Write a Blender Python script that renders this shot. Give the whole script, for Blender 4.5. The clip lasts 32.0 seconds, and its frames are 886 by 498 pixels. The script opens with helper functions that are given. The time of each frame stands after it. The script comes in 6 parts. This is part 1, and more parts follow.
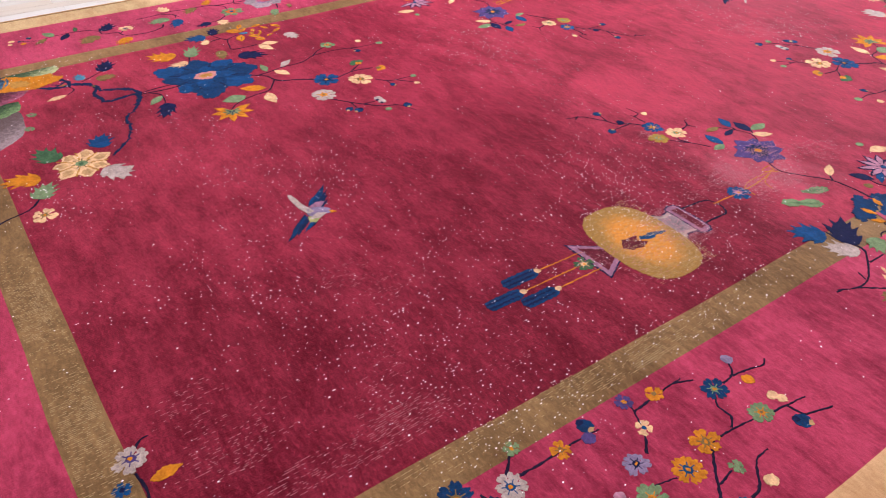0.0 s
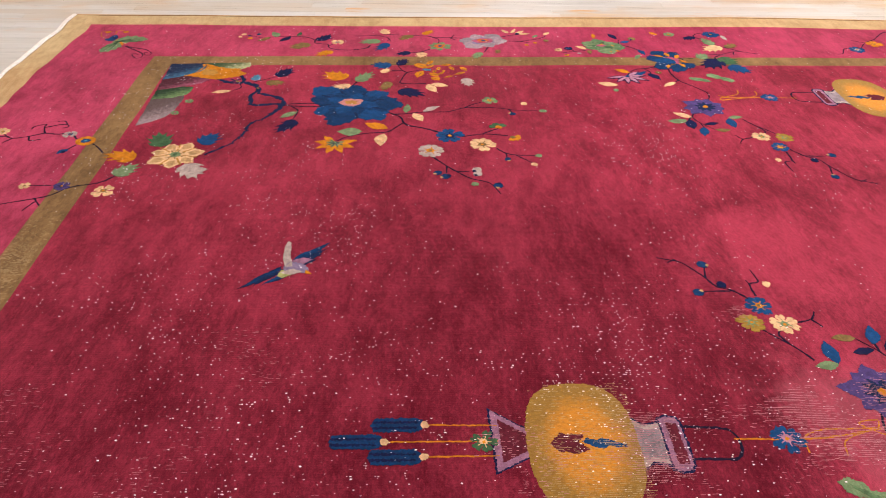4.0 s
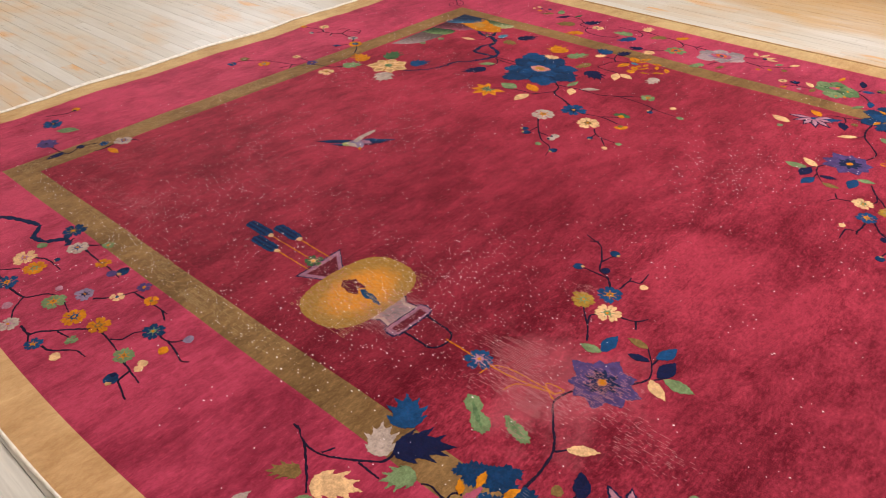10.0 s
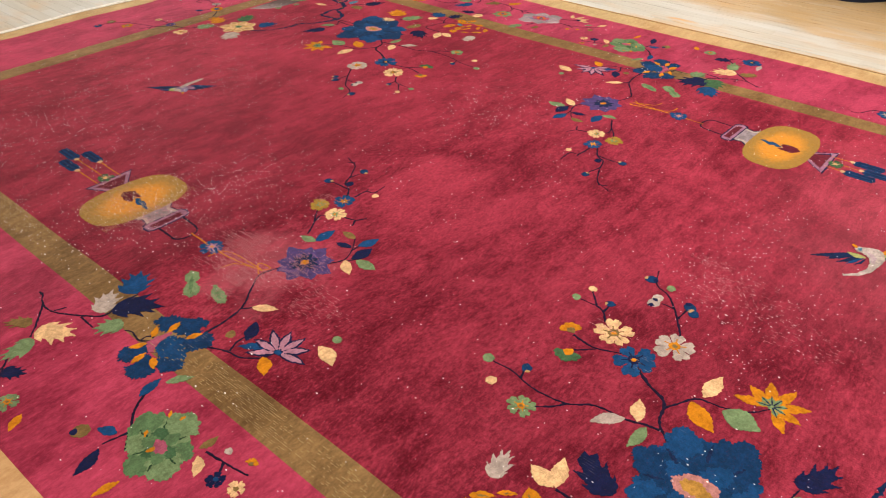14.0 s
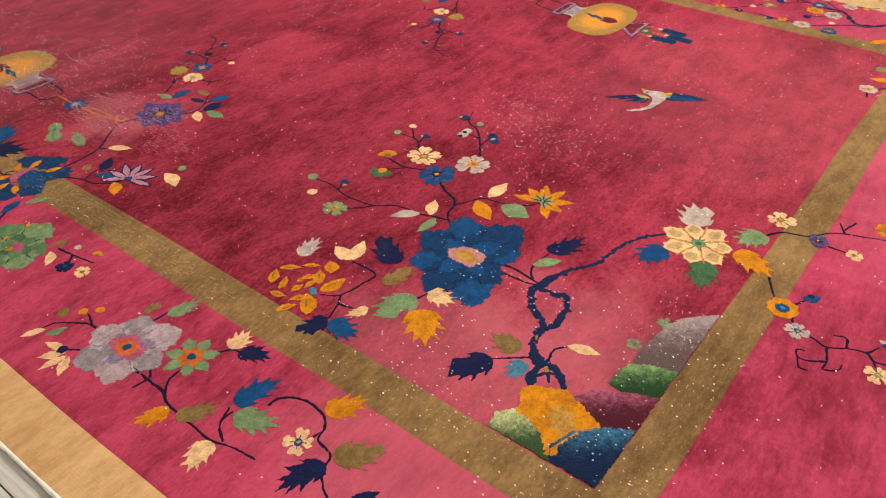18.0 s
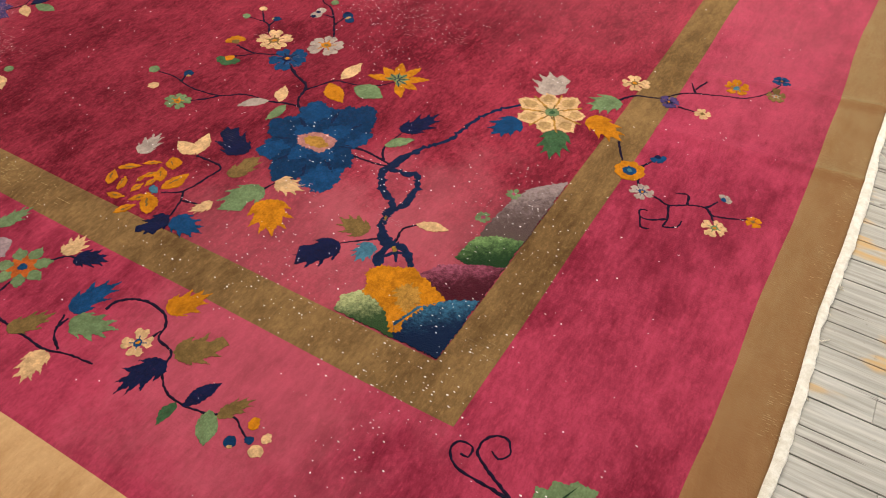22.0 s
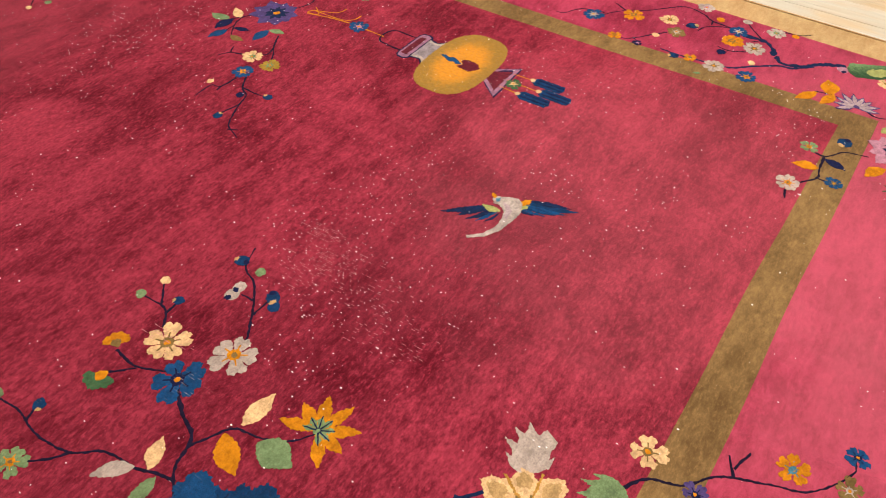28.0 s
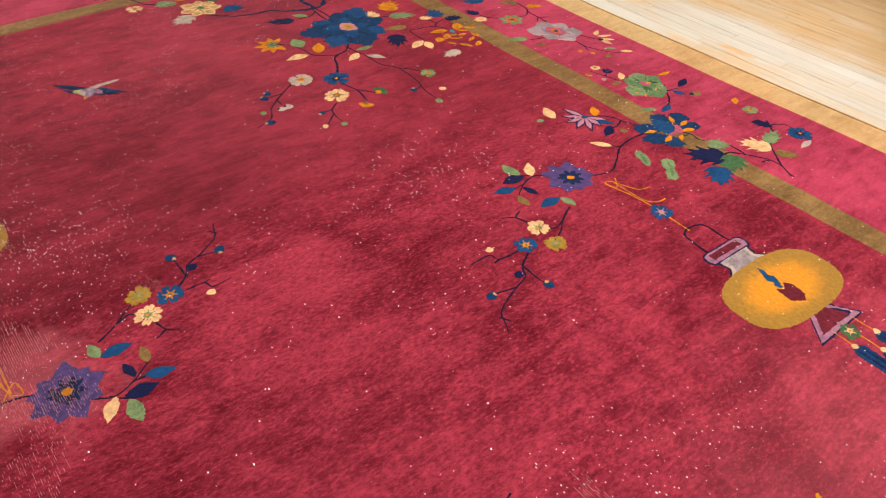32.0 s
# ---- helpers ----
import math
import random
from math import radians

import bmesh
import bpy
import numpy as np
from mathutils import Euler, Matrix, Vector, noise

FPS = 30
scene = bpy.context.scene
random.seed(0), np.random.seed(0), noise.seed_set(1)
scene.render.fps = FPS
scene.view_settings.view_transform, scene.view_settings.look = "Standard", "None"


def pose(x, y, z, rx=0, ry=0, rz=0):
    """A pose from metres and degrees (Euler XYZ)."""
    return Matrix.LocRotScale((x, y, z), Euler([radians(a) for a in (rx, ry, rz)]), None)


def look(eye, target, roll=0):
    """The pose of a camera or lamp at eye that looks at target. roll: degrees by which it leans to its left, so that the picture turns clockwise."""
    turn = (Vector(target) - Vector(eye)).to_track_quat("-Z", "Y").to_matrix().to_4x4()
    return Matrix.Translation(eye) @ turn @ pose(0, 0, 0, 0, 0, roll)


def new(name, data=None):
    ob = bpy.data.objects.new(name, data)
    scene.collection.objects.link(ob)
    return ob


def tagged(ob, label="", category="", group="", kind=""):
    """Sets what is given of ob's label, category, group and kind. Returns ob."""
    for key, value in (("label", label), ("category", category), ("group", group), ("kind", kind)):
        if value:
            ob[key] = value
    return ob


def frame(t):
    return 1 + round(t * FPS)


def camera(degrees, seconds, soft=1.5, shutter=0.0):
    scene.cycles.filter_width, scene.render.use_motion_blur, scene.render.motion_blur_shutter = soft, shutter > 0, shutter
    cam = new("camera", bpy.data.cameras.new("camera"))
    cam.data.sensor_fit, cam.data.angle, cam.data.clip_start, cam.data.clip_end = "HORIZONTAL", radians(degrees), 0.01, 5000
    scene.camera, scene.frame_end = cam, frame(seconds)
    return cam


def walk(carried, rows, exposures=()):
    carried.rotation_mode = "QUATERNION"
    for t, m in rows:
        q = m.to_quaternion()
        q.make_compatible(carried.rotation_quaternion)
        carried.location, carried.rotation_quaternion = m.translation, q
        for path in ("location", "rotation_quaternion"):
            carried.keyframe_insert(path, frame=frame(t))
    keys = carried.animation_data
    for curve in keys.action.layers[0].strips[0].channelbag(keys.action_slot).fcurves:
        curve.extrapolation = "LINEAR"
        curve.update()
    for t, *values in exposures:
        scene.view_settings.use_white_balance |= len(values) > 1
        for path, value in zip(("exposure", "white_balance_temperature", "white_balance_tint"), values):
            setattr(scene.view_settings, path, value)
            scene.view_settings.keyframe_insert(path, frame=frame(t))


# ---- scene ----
cam = camera(60.42, 32.0, soft=1.0)
PATH = [
    (0, (-1.7019, -1.6815, 1.0537), (-1.1392, -0.9007, 0.3369), 1.41),
    (0.5, (-1.5854, -1.6672, 1.0373), (-1.0553, -0.8630, 0.3215), 1.58),
    (1, (-1.4903, -1.7250, 1.0528), (-1.0017, -0.8924, 0.3401), 1.68),
    (1.5, (-1.3905, -1.7666, 1.0786), (-0.9548, -0.9012, 0.3705), 1.69),
    (2, (-1.2827, -1.7408, 1.0895), (-0.9115, -0.8405, 0.3884), 1.75),
    (2.5, (-1.1487, -1.6845, 1.0762), (-0.8508, -0.7539, 0.3797), 1.71),
    (4.5, (-0.6585, -1.6617, 1.0651), (-0.7124, -0.6840, 0.3716), 0.99),
    (5, (-0.5531, -1.6559, 1.0750), (-0.6978, -0.6869, 0.3821), 0.77),
    (5.5, (-0.4348, -1.7105, 1.1051), (-0.6724, -0.7594, 0.4130), 0.62),
    (6, (-0.3363, -1.7127, 1.1244), (-0.6687, -0.7885, 0.4350), 0.35),
    (6.5, (-0.2048, -1.6337, 1.1351), (-0.6237, -0.7457, 0.4452), -0.01),
    (7, (-0.0832, -1.5832, 1.1246), (-0.5733, -0.7302, 0.4374), -0.26),
    (7.5, (0.0491, -1.6244, 1.1511), (-0.4929, -0.8029, 0.4646), -0.46),
    (8, (0.1764, -1.6653, 1.1686), (-0.4018, -0.8669, 0.4843), -0.50),
    (8.5, (0.2970, -1.6366, 1.1570), (-0.3118, -0.8604, 0.4737), -0.72),
    (9, (0.4114, -1.5783, 1.1255), (-0.2209, -0.8198, 0.4437), -0.72),
    (9.5, (0.5133, -1.6116, 1.1169), (-0.1402, -0.8708, 0.4356), -0.73),
    (10, (0.6452, -1.6975, 1.1227), (-0.0234, -0.9707, 0.4409), -0.77),
    (10.5, (0.7365, -1.7258, 1.1468), (0.0605, -1.0075, 0.4633), -0.86),
    (11, (0.8281, -1.6546, 1.1215), (0.1496, -0.9393, 0.4374), -0.93),
    (11.5, (0.9138, -1.5482, 1.0931), (0.2378, -0.8321, 0.4073), -0.85),
    (12, (0.9896, -1.4965, 1.0757), (0.3180, -0.7761, 0.3901), -0.71),
    (12.5, (1.0797, -1.5575, 1.0939), (0.4114, -0.8338, 0.4086), -0.62),
    (13, (1.2010, -1.6207, 1.1015), (0.5360, -0.8956, 0.4145), -0.63),
    (13.5, (1.3056, -1.6237, 1.1213), (0.6433, -0.8968, 0.4336), -0.68),
    (14, (1.4034, -1.5586, 1.1202), (0.7440, -0.8303, 0.4312), -0.70),
    (14.5, (1.4903, -1.4938, 1.1020), (0.8349, -0.7628, 0.4120), -0.69),
    (16.5, (1.6299, -1.6984, 1.0774), (1.0154, -0.9555, 0.3629), 0.18),
    (17, (1.6869, -1.7243, 1.0635), (1.0873, -0.9774, 0.3406), 0.21),
    (17.5, (1.7773, -1.7055, 1.0511), (1.1942, -0.9563, 0.3171), 0.20),
    (18, (1.8786, -1.6834, 1.0442), (1.3164, -0.9344, 0.2938), 0.48),
    (18.5, (1.9225, -1.6942, 1.0208), (1.3841, -0.9475, 0.2510), 0.92),
    (19, (1.9496, -1.7138, 1.0024), (1.4302, -0.9789, 0.2086), 1.07),
    (19.5, (1.9752, -1.7438, 0.9813), (1.4735, -1.0208, 0.1654), 1.14),
    (20, (2.0189, -1.7606, 0.9718), (1.5365, -1.0501, 0.1336), 1.14),
    (20.5, (2.0732, -1.7549, 0.9690), (1.6093, -1.0485, 0.1171), 1.18),
    (21, (2.0947, -1.7206, 0.9825), (1.6490, -1.0160, 0.1194), 1.04),
    (21.5, (2.0672, -1.6699, 0.9906), (1.6415, -0.9586, 0.1229), 1.07),
    (22, (2.0071, -1.5917, 1.0132), (1.6002, -0.8761, 0.1402), 1.01),
    (22.5, (1.9715, -1.5153, 1.0186), (1.5779, -0.7923, 0.1454), 1.02),
    (23, (1.9748, -1.4192, 1.0314), (1.5907, -0.6937, 0.1561), 1.21),
    (23.5, (1.9789, -1.3212, 1.0511), (1.5926, -0.5998, 0.1733), 1.10),
    (24, (1.9500, -1.2491, 1.0697), (1.5594, -0.5289, 0.1930), 1.15),
    (24.5, (1.8951, -1.1934, 1.0749), (1.4995, -0.4734, 0.2001), 1.27),
    (25, (1.8482, -1.1542, 1.0920), (1.4486, -0.4354, 0.2181), 1.29),
    (25.5, (1.8198, -1.1102, 1.1084), (1.4186, -0.3914, 0.2353), 1.32),
    (27.5, (1.7708, -0.8219, 1.1172), (1.3360, -0.1095, 0.2549), 1.14),
    (28, (1.7144, -0.8171, 1.1268), (1.2571, -0.1113, 0.2707), 1.11),
    (28.5, (1.6355, -0.8105, 1.1419), (1.1528, -0.1086, 0.2967), 1.05),
    (29, (1.5701, -0.8106, 1.1472), (1.0605, -0.1127, 0.3147), 0.96),
    (29.5, (1.5108, -0.7787, 1.1381), (0.9704, -0.0843, 0.3222), 1.09),
    (30, (1.4395, -0.7311, 1.1271), (0.8686, -0.0496, 0.3210), 1.33),
    (30.5, (1.3900, -0.6921, 1.1187), (0.7744, -0.0370, 0.3238), 1.17),
    (31, (1.3574, -0.6603, 1.1327), (0.6996, -0.0373, 0.3458), 1.03),
    (31.5, (1.3312, -0.6541, 1.1486), (0.6351, -0.0618, 0.3710), 0.87),
    (32, (1.3107, -0.6438, 1.1711), (0.5773, -0.0925, 0.3977), 0.26),
]
# seconds, stops, kelvin, tint: the white balance drifts warmer along the way
EXPO = [(0, 0.33, 5500, 22), (2.5, 0.25, 5750, 20), (5, 0.1, 6150, 17), (9, 0.02, 6350, 15), (14, 0.06, 6350, 9), (18, 0.03, 6300, 6), (20, -0.1, 6300, 5), (22, -0.24, 6300, 6), (23.5, -0.2, 6300, 6), (27, -0.02, 6450, 7), (30.5, 0.0, 6500, 9), (32, 0.1, 6500, 10)]
walk(cam, [(t, look(eye, target, roll)) for t, eye, target, roll in PATH], EXPO)

# ---- world, daylight and lamps ----
world = bpy.data.worlds.new("sky")
scene.world = world
world.use_nodes = True
sky = world.node_tree.nodes.new("ShaderNodeTexSky")
sky.sky_type, sky.sun_disc = "NISHITA", False
sky.sun_elevation, sky.sun_rotation = radians(40), radians(70)
world.node_tree.links.new(sky.outputs[0], world.node_tree.nodes["Background"].inputs[0])
world.node_tree.nodes["Background"].inputs[1].default_value = 0.12


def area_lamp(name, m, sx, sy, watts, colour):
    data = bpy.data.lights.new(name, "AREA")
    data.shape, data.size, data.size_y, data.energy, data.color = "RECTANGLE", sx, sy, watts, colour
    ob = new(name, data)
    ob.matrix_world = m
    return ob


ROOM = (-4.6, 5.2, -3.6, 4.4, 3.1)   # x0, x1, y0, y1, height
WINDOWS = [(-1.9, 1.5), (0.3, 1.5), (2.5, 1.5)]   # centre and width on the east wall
# Area lamps added as daylight at windows that are out of view.
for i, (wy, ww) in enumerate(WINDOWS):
    area_lamp("added_window_light", look((5.28, wy, 1.75), (0, wy - 0.3, 0.4)), ww, 1.8, 38, (1.0, 0.97, 0.95))
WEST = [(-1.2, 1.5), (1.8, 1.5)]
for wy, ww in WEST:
    area_lamp("added_window_light", look((-4.68, wy, 1.75), (0, wy, 0.4)), ww, 1.8, 34, (1.0, 0.98, 0.96))
# Added, unseen ceiling lights; the strongest one brightens the rug's east half.
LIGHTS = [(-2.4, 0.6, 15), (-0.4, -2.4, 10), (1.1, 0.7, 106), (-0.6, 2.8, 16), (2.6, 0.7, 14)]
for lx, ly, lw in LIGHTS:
    area_lamp("added_light_glow", look((lx, ly, 3.03), (lx, ly, 0)), 1.1, 0.5, lw, (1.0, 0.93, 0.86))


# ---- materials ----
def lin(h):
    c = [int(h[i:i + 2], 16) / 255 for i in (0, 2, 4)]
    return tuple(v / 12.92 if v <= 0.04045 else ((v + 0.055) / 1.055) ** 2.4 for v in c) + (1.0,)


class Nodes:
    """Small helper to wire a node material."""

    def __init__(self, name):
        self.mat = bpy.data.materials.new(name)
        self.mat.use_nodes = True
        self.tree = self.mat.node_tree
        self.bsdf = self.tree.nodes["Principled BSDF"]
        self.coord = self.tree.nodes.new("ShaderNodeTexCoord").outputs["Object"]

    def link(self, a, b):
        self.tree.links.new(a, b)

    def mapped(self, sx, sy, sz=1.0, rz=0.0):
        n = self.tree.nodes.new("ShaderNodeMapping")
        n.inputs["Scale"].default_value = (sx, sy, sz)
        n.inputs["Rotation"].default_value = (0, 0, rz)
        self.link(self.coord, n.inputs["Vector"])
        return n.outputs[0]

    def noise(self, scale, detail=3.0, rough=0.55, vec=None):
        n = self.tree.nodes.new("ShaderNodeTexNoise")
        n.inputs["Scale"].default_value, n.inputs["Detail"].default_value, n.inputs["Roughness"].default_value = scale, detail, rough
        self.link(vec or self.coord, n.inputs["Vector"])
        return n.outputs["Fac"]

    def ramp(self, fac, lo, hi, a=0.0, b=1.0):
        n = self.tree.nodes.new("ShaderNodeMapRange")
        n.interpolation_type = "SMOOTHSTEP"
        for k, v in zip(("From Min", "From Max", "To Min", "To Max"), (lo, hi, a, b)):
            n.inputs[k].default_value = v
        self.link(fac, n.inputs["Value"])
        return n.outputs[0]

    def math(self, op, a, b):
        n = self.tree.nodes.new("ShaderNodeMath")
        n.operation = op
        for s, v in zip(n.inputs, (a, b)):
            if isinstance(v, (int, float)):
                s.default_value = v
            else:
                self.link(v, s)
        return n.outputs[0]

    def mix(self, fac, a, b, mode="MIX"):
        n = self.tree.nodes.new("ShaderNodeMix")
        n.data_type, n.blend_type = "RGBA", mode
        if isinstance(fac, (int, float)):
            n.inputs[0].default_value = fac
        else:
            self.link(fac, n.inputs[0])
        for s, v in zip((n.inputs[6], n.inputs[7]), (a, b)):
            if isinstance(v, tuple):
                s.default_value = v
            else:
                self.link(v, s)
        return n.outputs[2]

    def random(self):
        return self.tree.nodes.new("ShaderNodeObjectInfo").outputs["Random"]

    def bump(self, height, strength, distance, lean=None):
        n = self.tree.nodes.new("ShaderNodeBump")
        if lean:   # the nap leans one way west of an old fold and another way east of it
            geo = self.tree.nodes.new("ShaderNodeNewGeometry")
            add, unit = self.tree.nodes.new("ShaderNodeVectorMath"), self.tree.nodes.new("ShaderNodeVectorMath")
            unit.operation = "NORMALIZE"
            west, east, along = lean
            xyz = self.tree.nodes.new("ShaderNodeSeparateXYZ")
            self.link(self.coord, xyz.inputs[0])
            wavy = self.math("ADD", xyz.outputs["X"], self.math("MULTIPLY", self.noise(2.6, 4.0, 0.65), 0.5))
            vec = self.tree.nodes.new("ShaderNodeCombineXYZ")
            self.link(self.ramp(wavy, -0.06, 0.24, west, east), vec.inputs[0])
            brushed = self.ramp(self.noise(4.2, 4.0, 0.7, self.mapped(1.0, 0.5)), 0.3, 0.7, along - 0.14, along + 0.14)
            self.link(brushed, vec.inputs[1])
            self.link(vec.outputs[0], add.inputs[1])
            self.link(geo.outputs["Normal"], add.inputs[0])
            self.link(add.outputs[0], unit.inputs[0])
            self.link(unit.outputs[0], n.inputs["Normal"])
        n.inputs["Strength"].default_value, n.inputs["Distance"].default_value = strength, distance
        self.link(height, n.inputs["Height"])
        self.link(n.outputs[0], self.bsdf.inputs["Normal"])

    def done(self, colour, rough=0.9, sheen=0.0, tint=(1, 1, 1, 1)):
        if isinstance(colour, tuple):
            self.bsdf.inputs["Base Color"].default_value = colour
        else:
            self.link(colour, self.bsdf.inputs["Base Color"])
        if isinstance(rough, (int, float)):
            self.bsdf.inputs["Roughness"].default_value = rough
        else:
            self.link(rough, self.bsdf.inputs["Roughness"])
        self.bsdf.inputs["Sheen Weight"].default_value = sheen
        self.bsdf.inputs["Sheen Roughness"].default_value = 0.45
        self.bsdf.inputs["Sheen Tint"].default_value = tint
        self.bsdf.inputs["Specular IOR Level"].default_value = 0.3
        return self.mat


def scaled(c, k):
    return tuple(min(1.0, v * k) for v in c[:3]) + (1.0,)


WORN = [(-1.25, -0.72, 0.55), (-0.05, -0.72, 0.34), (-0.62, -0.62, 0.30), (0.78, -0.72, 0.36), (0.95, -0.45, 0.22), (1.15, 0.0, 0.32), (1.62, -0.92, 0.22), (-0.3, 0.35, 0.3), (0.12, -1.03, 0.22)]


def worn_rows(n):
    """Bare foundation rows, 5.5 mm apart along the warp, in the places where feet have worn the pile."""
    w = n.tree.nodes.new("ShaderNodeTexWave")
    w.bands_direction = "Y"
    w.inputs["Scale"].default_value, w.inputs["Distortion"].default_value = 57.0, 0.5
    w.inputs["Detail Scale"].default_value = 2.0
    n.link(n.coord, w.inputs["Vector"])
    rows = n.ramp(w.outputs["Fac"], 0.6, 0.97)
    zone = 0.03
    for x, y, r in WORN:
        d = n.tree.nodes.new("ShaderNodeVectorMath")
        d.operation = "DISTANCE"
        n.link(n.coord, d.inputs[0])
        d.inputs[1].default_value = (x, y, 0.012)
        zone = n.math("MAXIMUM", zone, n.ramp(d.outputs["Value"], r * 0.15, r, 1.0, 0.0))
    broken = n.ramp(n.noise(120.0, 4.0, 0.75, n.mapped(0.5, 1.0)), 0.5, 0.68)
    patchy = n.ramp(n.noise(9.0, 4.0, 0.7), 0.5, 0.72, 0.0, 0.6)
    return n.math("MULTIPLY", n.math("MULTIPLY", rows, broken), n.math("MULTIPLY", zone, patchy))


NAP = (-0.1, 0.31, 0.22)   # sideways west and east of the fold, and lengthways


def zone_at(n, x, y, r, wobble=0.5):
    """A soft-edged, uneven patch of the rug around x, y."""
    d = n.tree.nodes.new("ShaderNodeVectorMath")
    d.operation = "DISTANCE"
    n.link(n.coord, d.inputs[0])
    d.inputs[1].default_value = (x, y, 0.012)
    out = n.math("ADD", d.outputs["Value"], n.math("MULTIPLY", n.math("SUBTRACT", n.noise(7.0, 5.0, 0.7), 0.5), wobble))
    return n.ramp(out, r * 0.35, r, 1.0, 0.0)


def wool(name, colour, dark, light, patch, wear, sheen=0.35, foundation=(0.62, 0.5, 0.45, 1.0), fleck=1.0, faded_lit=(), soiled=None, west_dim=0.0, dimmed=()):
    """Cut wool pile: uneven dye, strokes brushed along the warp, knot rows, fine tufts, and bare rows where it is worn.
    """
    n = Nodes(name)
    big = n.noise(1.9, 5.0, 0.66)
    mid = n.noise(9.0, 6.0, 0.74, n.mapped(1.0, 0.5, 1.0, 0.12))
    streak = n.noise(62.0, 5.0, 0.78, n.mapped(1.0, 0.24, 1.0, 0.06))
    hair = n.noise(150.0, 5.0, 0.8, n.mapped(1.0, 0.5, 1.0, 0.06))
    tousle = n.noise(26.0, 5.0, 0.75, n.mapped(1.0, 0.45, 1.0, 0.1))
    lay = n.math("ADD", n.math("ADD", n.math("MULTIPLY", big, 0.33), n.math("MULTIPLY", mid, 0.25)), n.math("ADD", n.math("MULTIPLY", tousle, 0.22), n.math("MULTIPLY", streak, 0.20)))
    fac = n.ramp(lay, 0.5 - patch, 0.5 + patch)
    col = n.mix(fac, dark, light)
    col = n.mix(n.ramp(hair, 0.42, 0.72, 0.0, 0.72 * fleck), col, scaled(dark, 0.5))
    col = n.mix(n.ramp(hair, 0.5, 0.26, 0.0, 0.65 * fleck), col, scaled(light, 1.65))
    parted = n.noise(34.0, 4.0, 0.8, n.mapped(1.0, 0.16, 1.0, 0.05))
    col = n.mix(n.math("MULTIPLY", n.ramp(parted, 0.60, 0.72, 0.0, 0.3 * fleck), n.ramp(n.noise(3.4, 3.0, 0.6), 0.42, 0.62)), col, scaled(dark, 0.55))
    if west_dim:   # the nap's shade west of the fold, put into the colour
        split_xyz = n.tree.nodes.new("ShaderNodeSeparateXYZ")
        n.link(n.coord, split_xyz.inputs[0])
        col = n.mix(n.ramp(n.math("ADD", split_xyz.outputs["X"], n.math("MULTIPLY", n.noise(2.6, 4.0, 0.65), 0.5)), -0.06, 0.24, west_dim, 0.0), col, lin("44020e"))
    # Dimmer parts of the ground, their shade mixed into the colour.
    for x, y, r, amount in dimmed:
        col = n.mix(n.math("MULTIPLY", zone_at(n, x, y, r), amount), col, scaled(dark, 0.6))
    # Paler patches: part fading, part bright nap sheen put into the colour.
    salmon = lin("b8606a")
    for x, y, r, amount in faded_lit:
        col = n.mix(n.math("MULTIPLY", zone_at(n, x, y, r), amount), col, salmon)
    if soiled:
        xyz = n.tree.nodes.new("ShaderNodeSeparateXYZ")
        n.link(n.coord, xyz.inputs[0])
        col = n.mix(n.ramp(n.math("ADD", xyz.outputs["X"], n.math("MULTIPLY", mid, 0.08)), 1.99, 2.14, 0.0, 0.85), col, soiled)
    if wear > 0:
        col = n.mix(n.math("MULTIPLY", worn_rows(n), wear), col, foundation)
    tuft = n.noise(520.0, 2.0, 0.5)
    knots = n.tree.nodes.new("ShaderNodeTexWave")
    knots.bands_direction = "Y"
    knots.inputs["Scale"].default_value, knots.inputs["Distortion"].default_value, knots.inputs["Detail Scale"].default_value = 57.0, 1.2, 3.0
    n.link(n.coord, knots.inputs["Vector"])
    height = n.math("ADD", n.math("MULTIPLY", tuft, 0.25), n.math("ADD", n.math("MULTIPLY", hair, 0.3), n.math("ADD", n.math("MULTIPLY", mid, 0.5), n.math("MULTIPLY", tousle, 0.3))))
    n.bump(n.math("ADD", n.math("ADD", height, n.math("MULTIPLY", streak, 0.25)), n.math("MULTIPLY", knots.outputs["Fac"], 0.03)), 0.6, 0.005, NAP)
    n.bsdf.inputs["Specular Tint"].default_value = (1.0, 0.3, 0.42, 1.0)
    n.done(col, 0.65, sheen, tuple(min(1.0, b) for b in scaled(light, 3.1)[:3]) + (1.0,))
    n.bsdf.inputs["Specular IOR Level"].default_value = 0.06
    n.link(n.ramp(lay, 0.5 - patch, 0.5 + patch, sheen * 0.6, sheen * 1.35), n.bsdf.inputs["Sheen Weight"])   # brushed strokes catch more light
    return n.mat


# x, y, radius, amount of fading and of sheen, both given as colour.
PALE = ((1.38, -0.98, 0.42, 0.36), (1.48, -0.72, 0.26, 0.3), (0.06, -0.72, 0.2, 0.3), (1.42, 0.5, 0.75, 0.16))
# The darker west half and the dark patches carry shade in the colour.
FIELD = wool("wool_field", lin("781830"), lin("500d19"), lin("923040"), 0.095, 0.15, 0.56, faded_lit=PALE, west_dim=0.42, dimmed=((0.75, -0.5, 0.75, 0.22), (-0.45, -0.4, 0.8, 0.15), (1.15, 0.08, 0.35, 0.25)))
# The border's pale zones paint in the brighter nap at its east side.
BORDER = wool("wool_border", lin("963048"), lin("6e1c2d"), lin("a83b52"), 0.10, 0.3, 0.45, fleck=0.45, faded_lit=((1.42, -1.14, 0.34, 0.35), (1.93, 0.75, 0.85, 0.3), (1.95, 0.1, 0.4, 0.15)))
GOLD = wool("wool_band", lin("765a36"), lin("523c22"), lin("8a6c44"), 0.13, 0.95, 0.15, lin("d2bc98"), fleck=0.5)
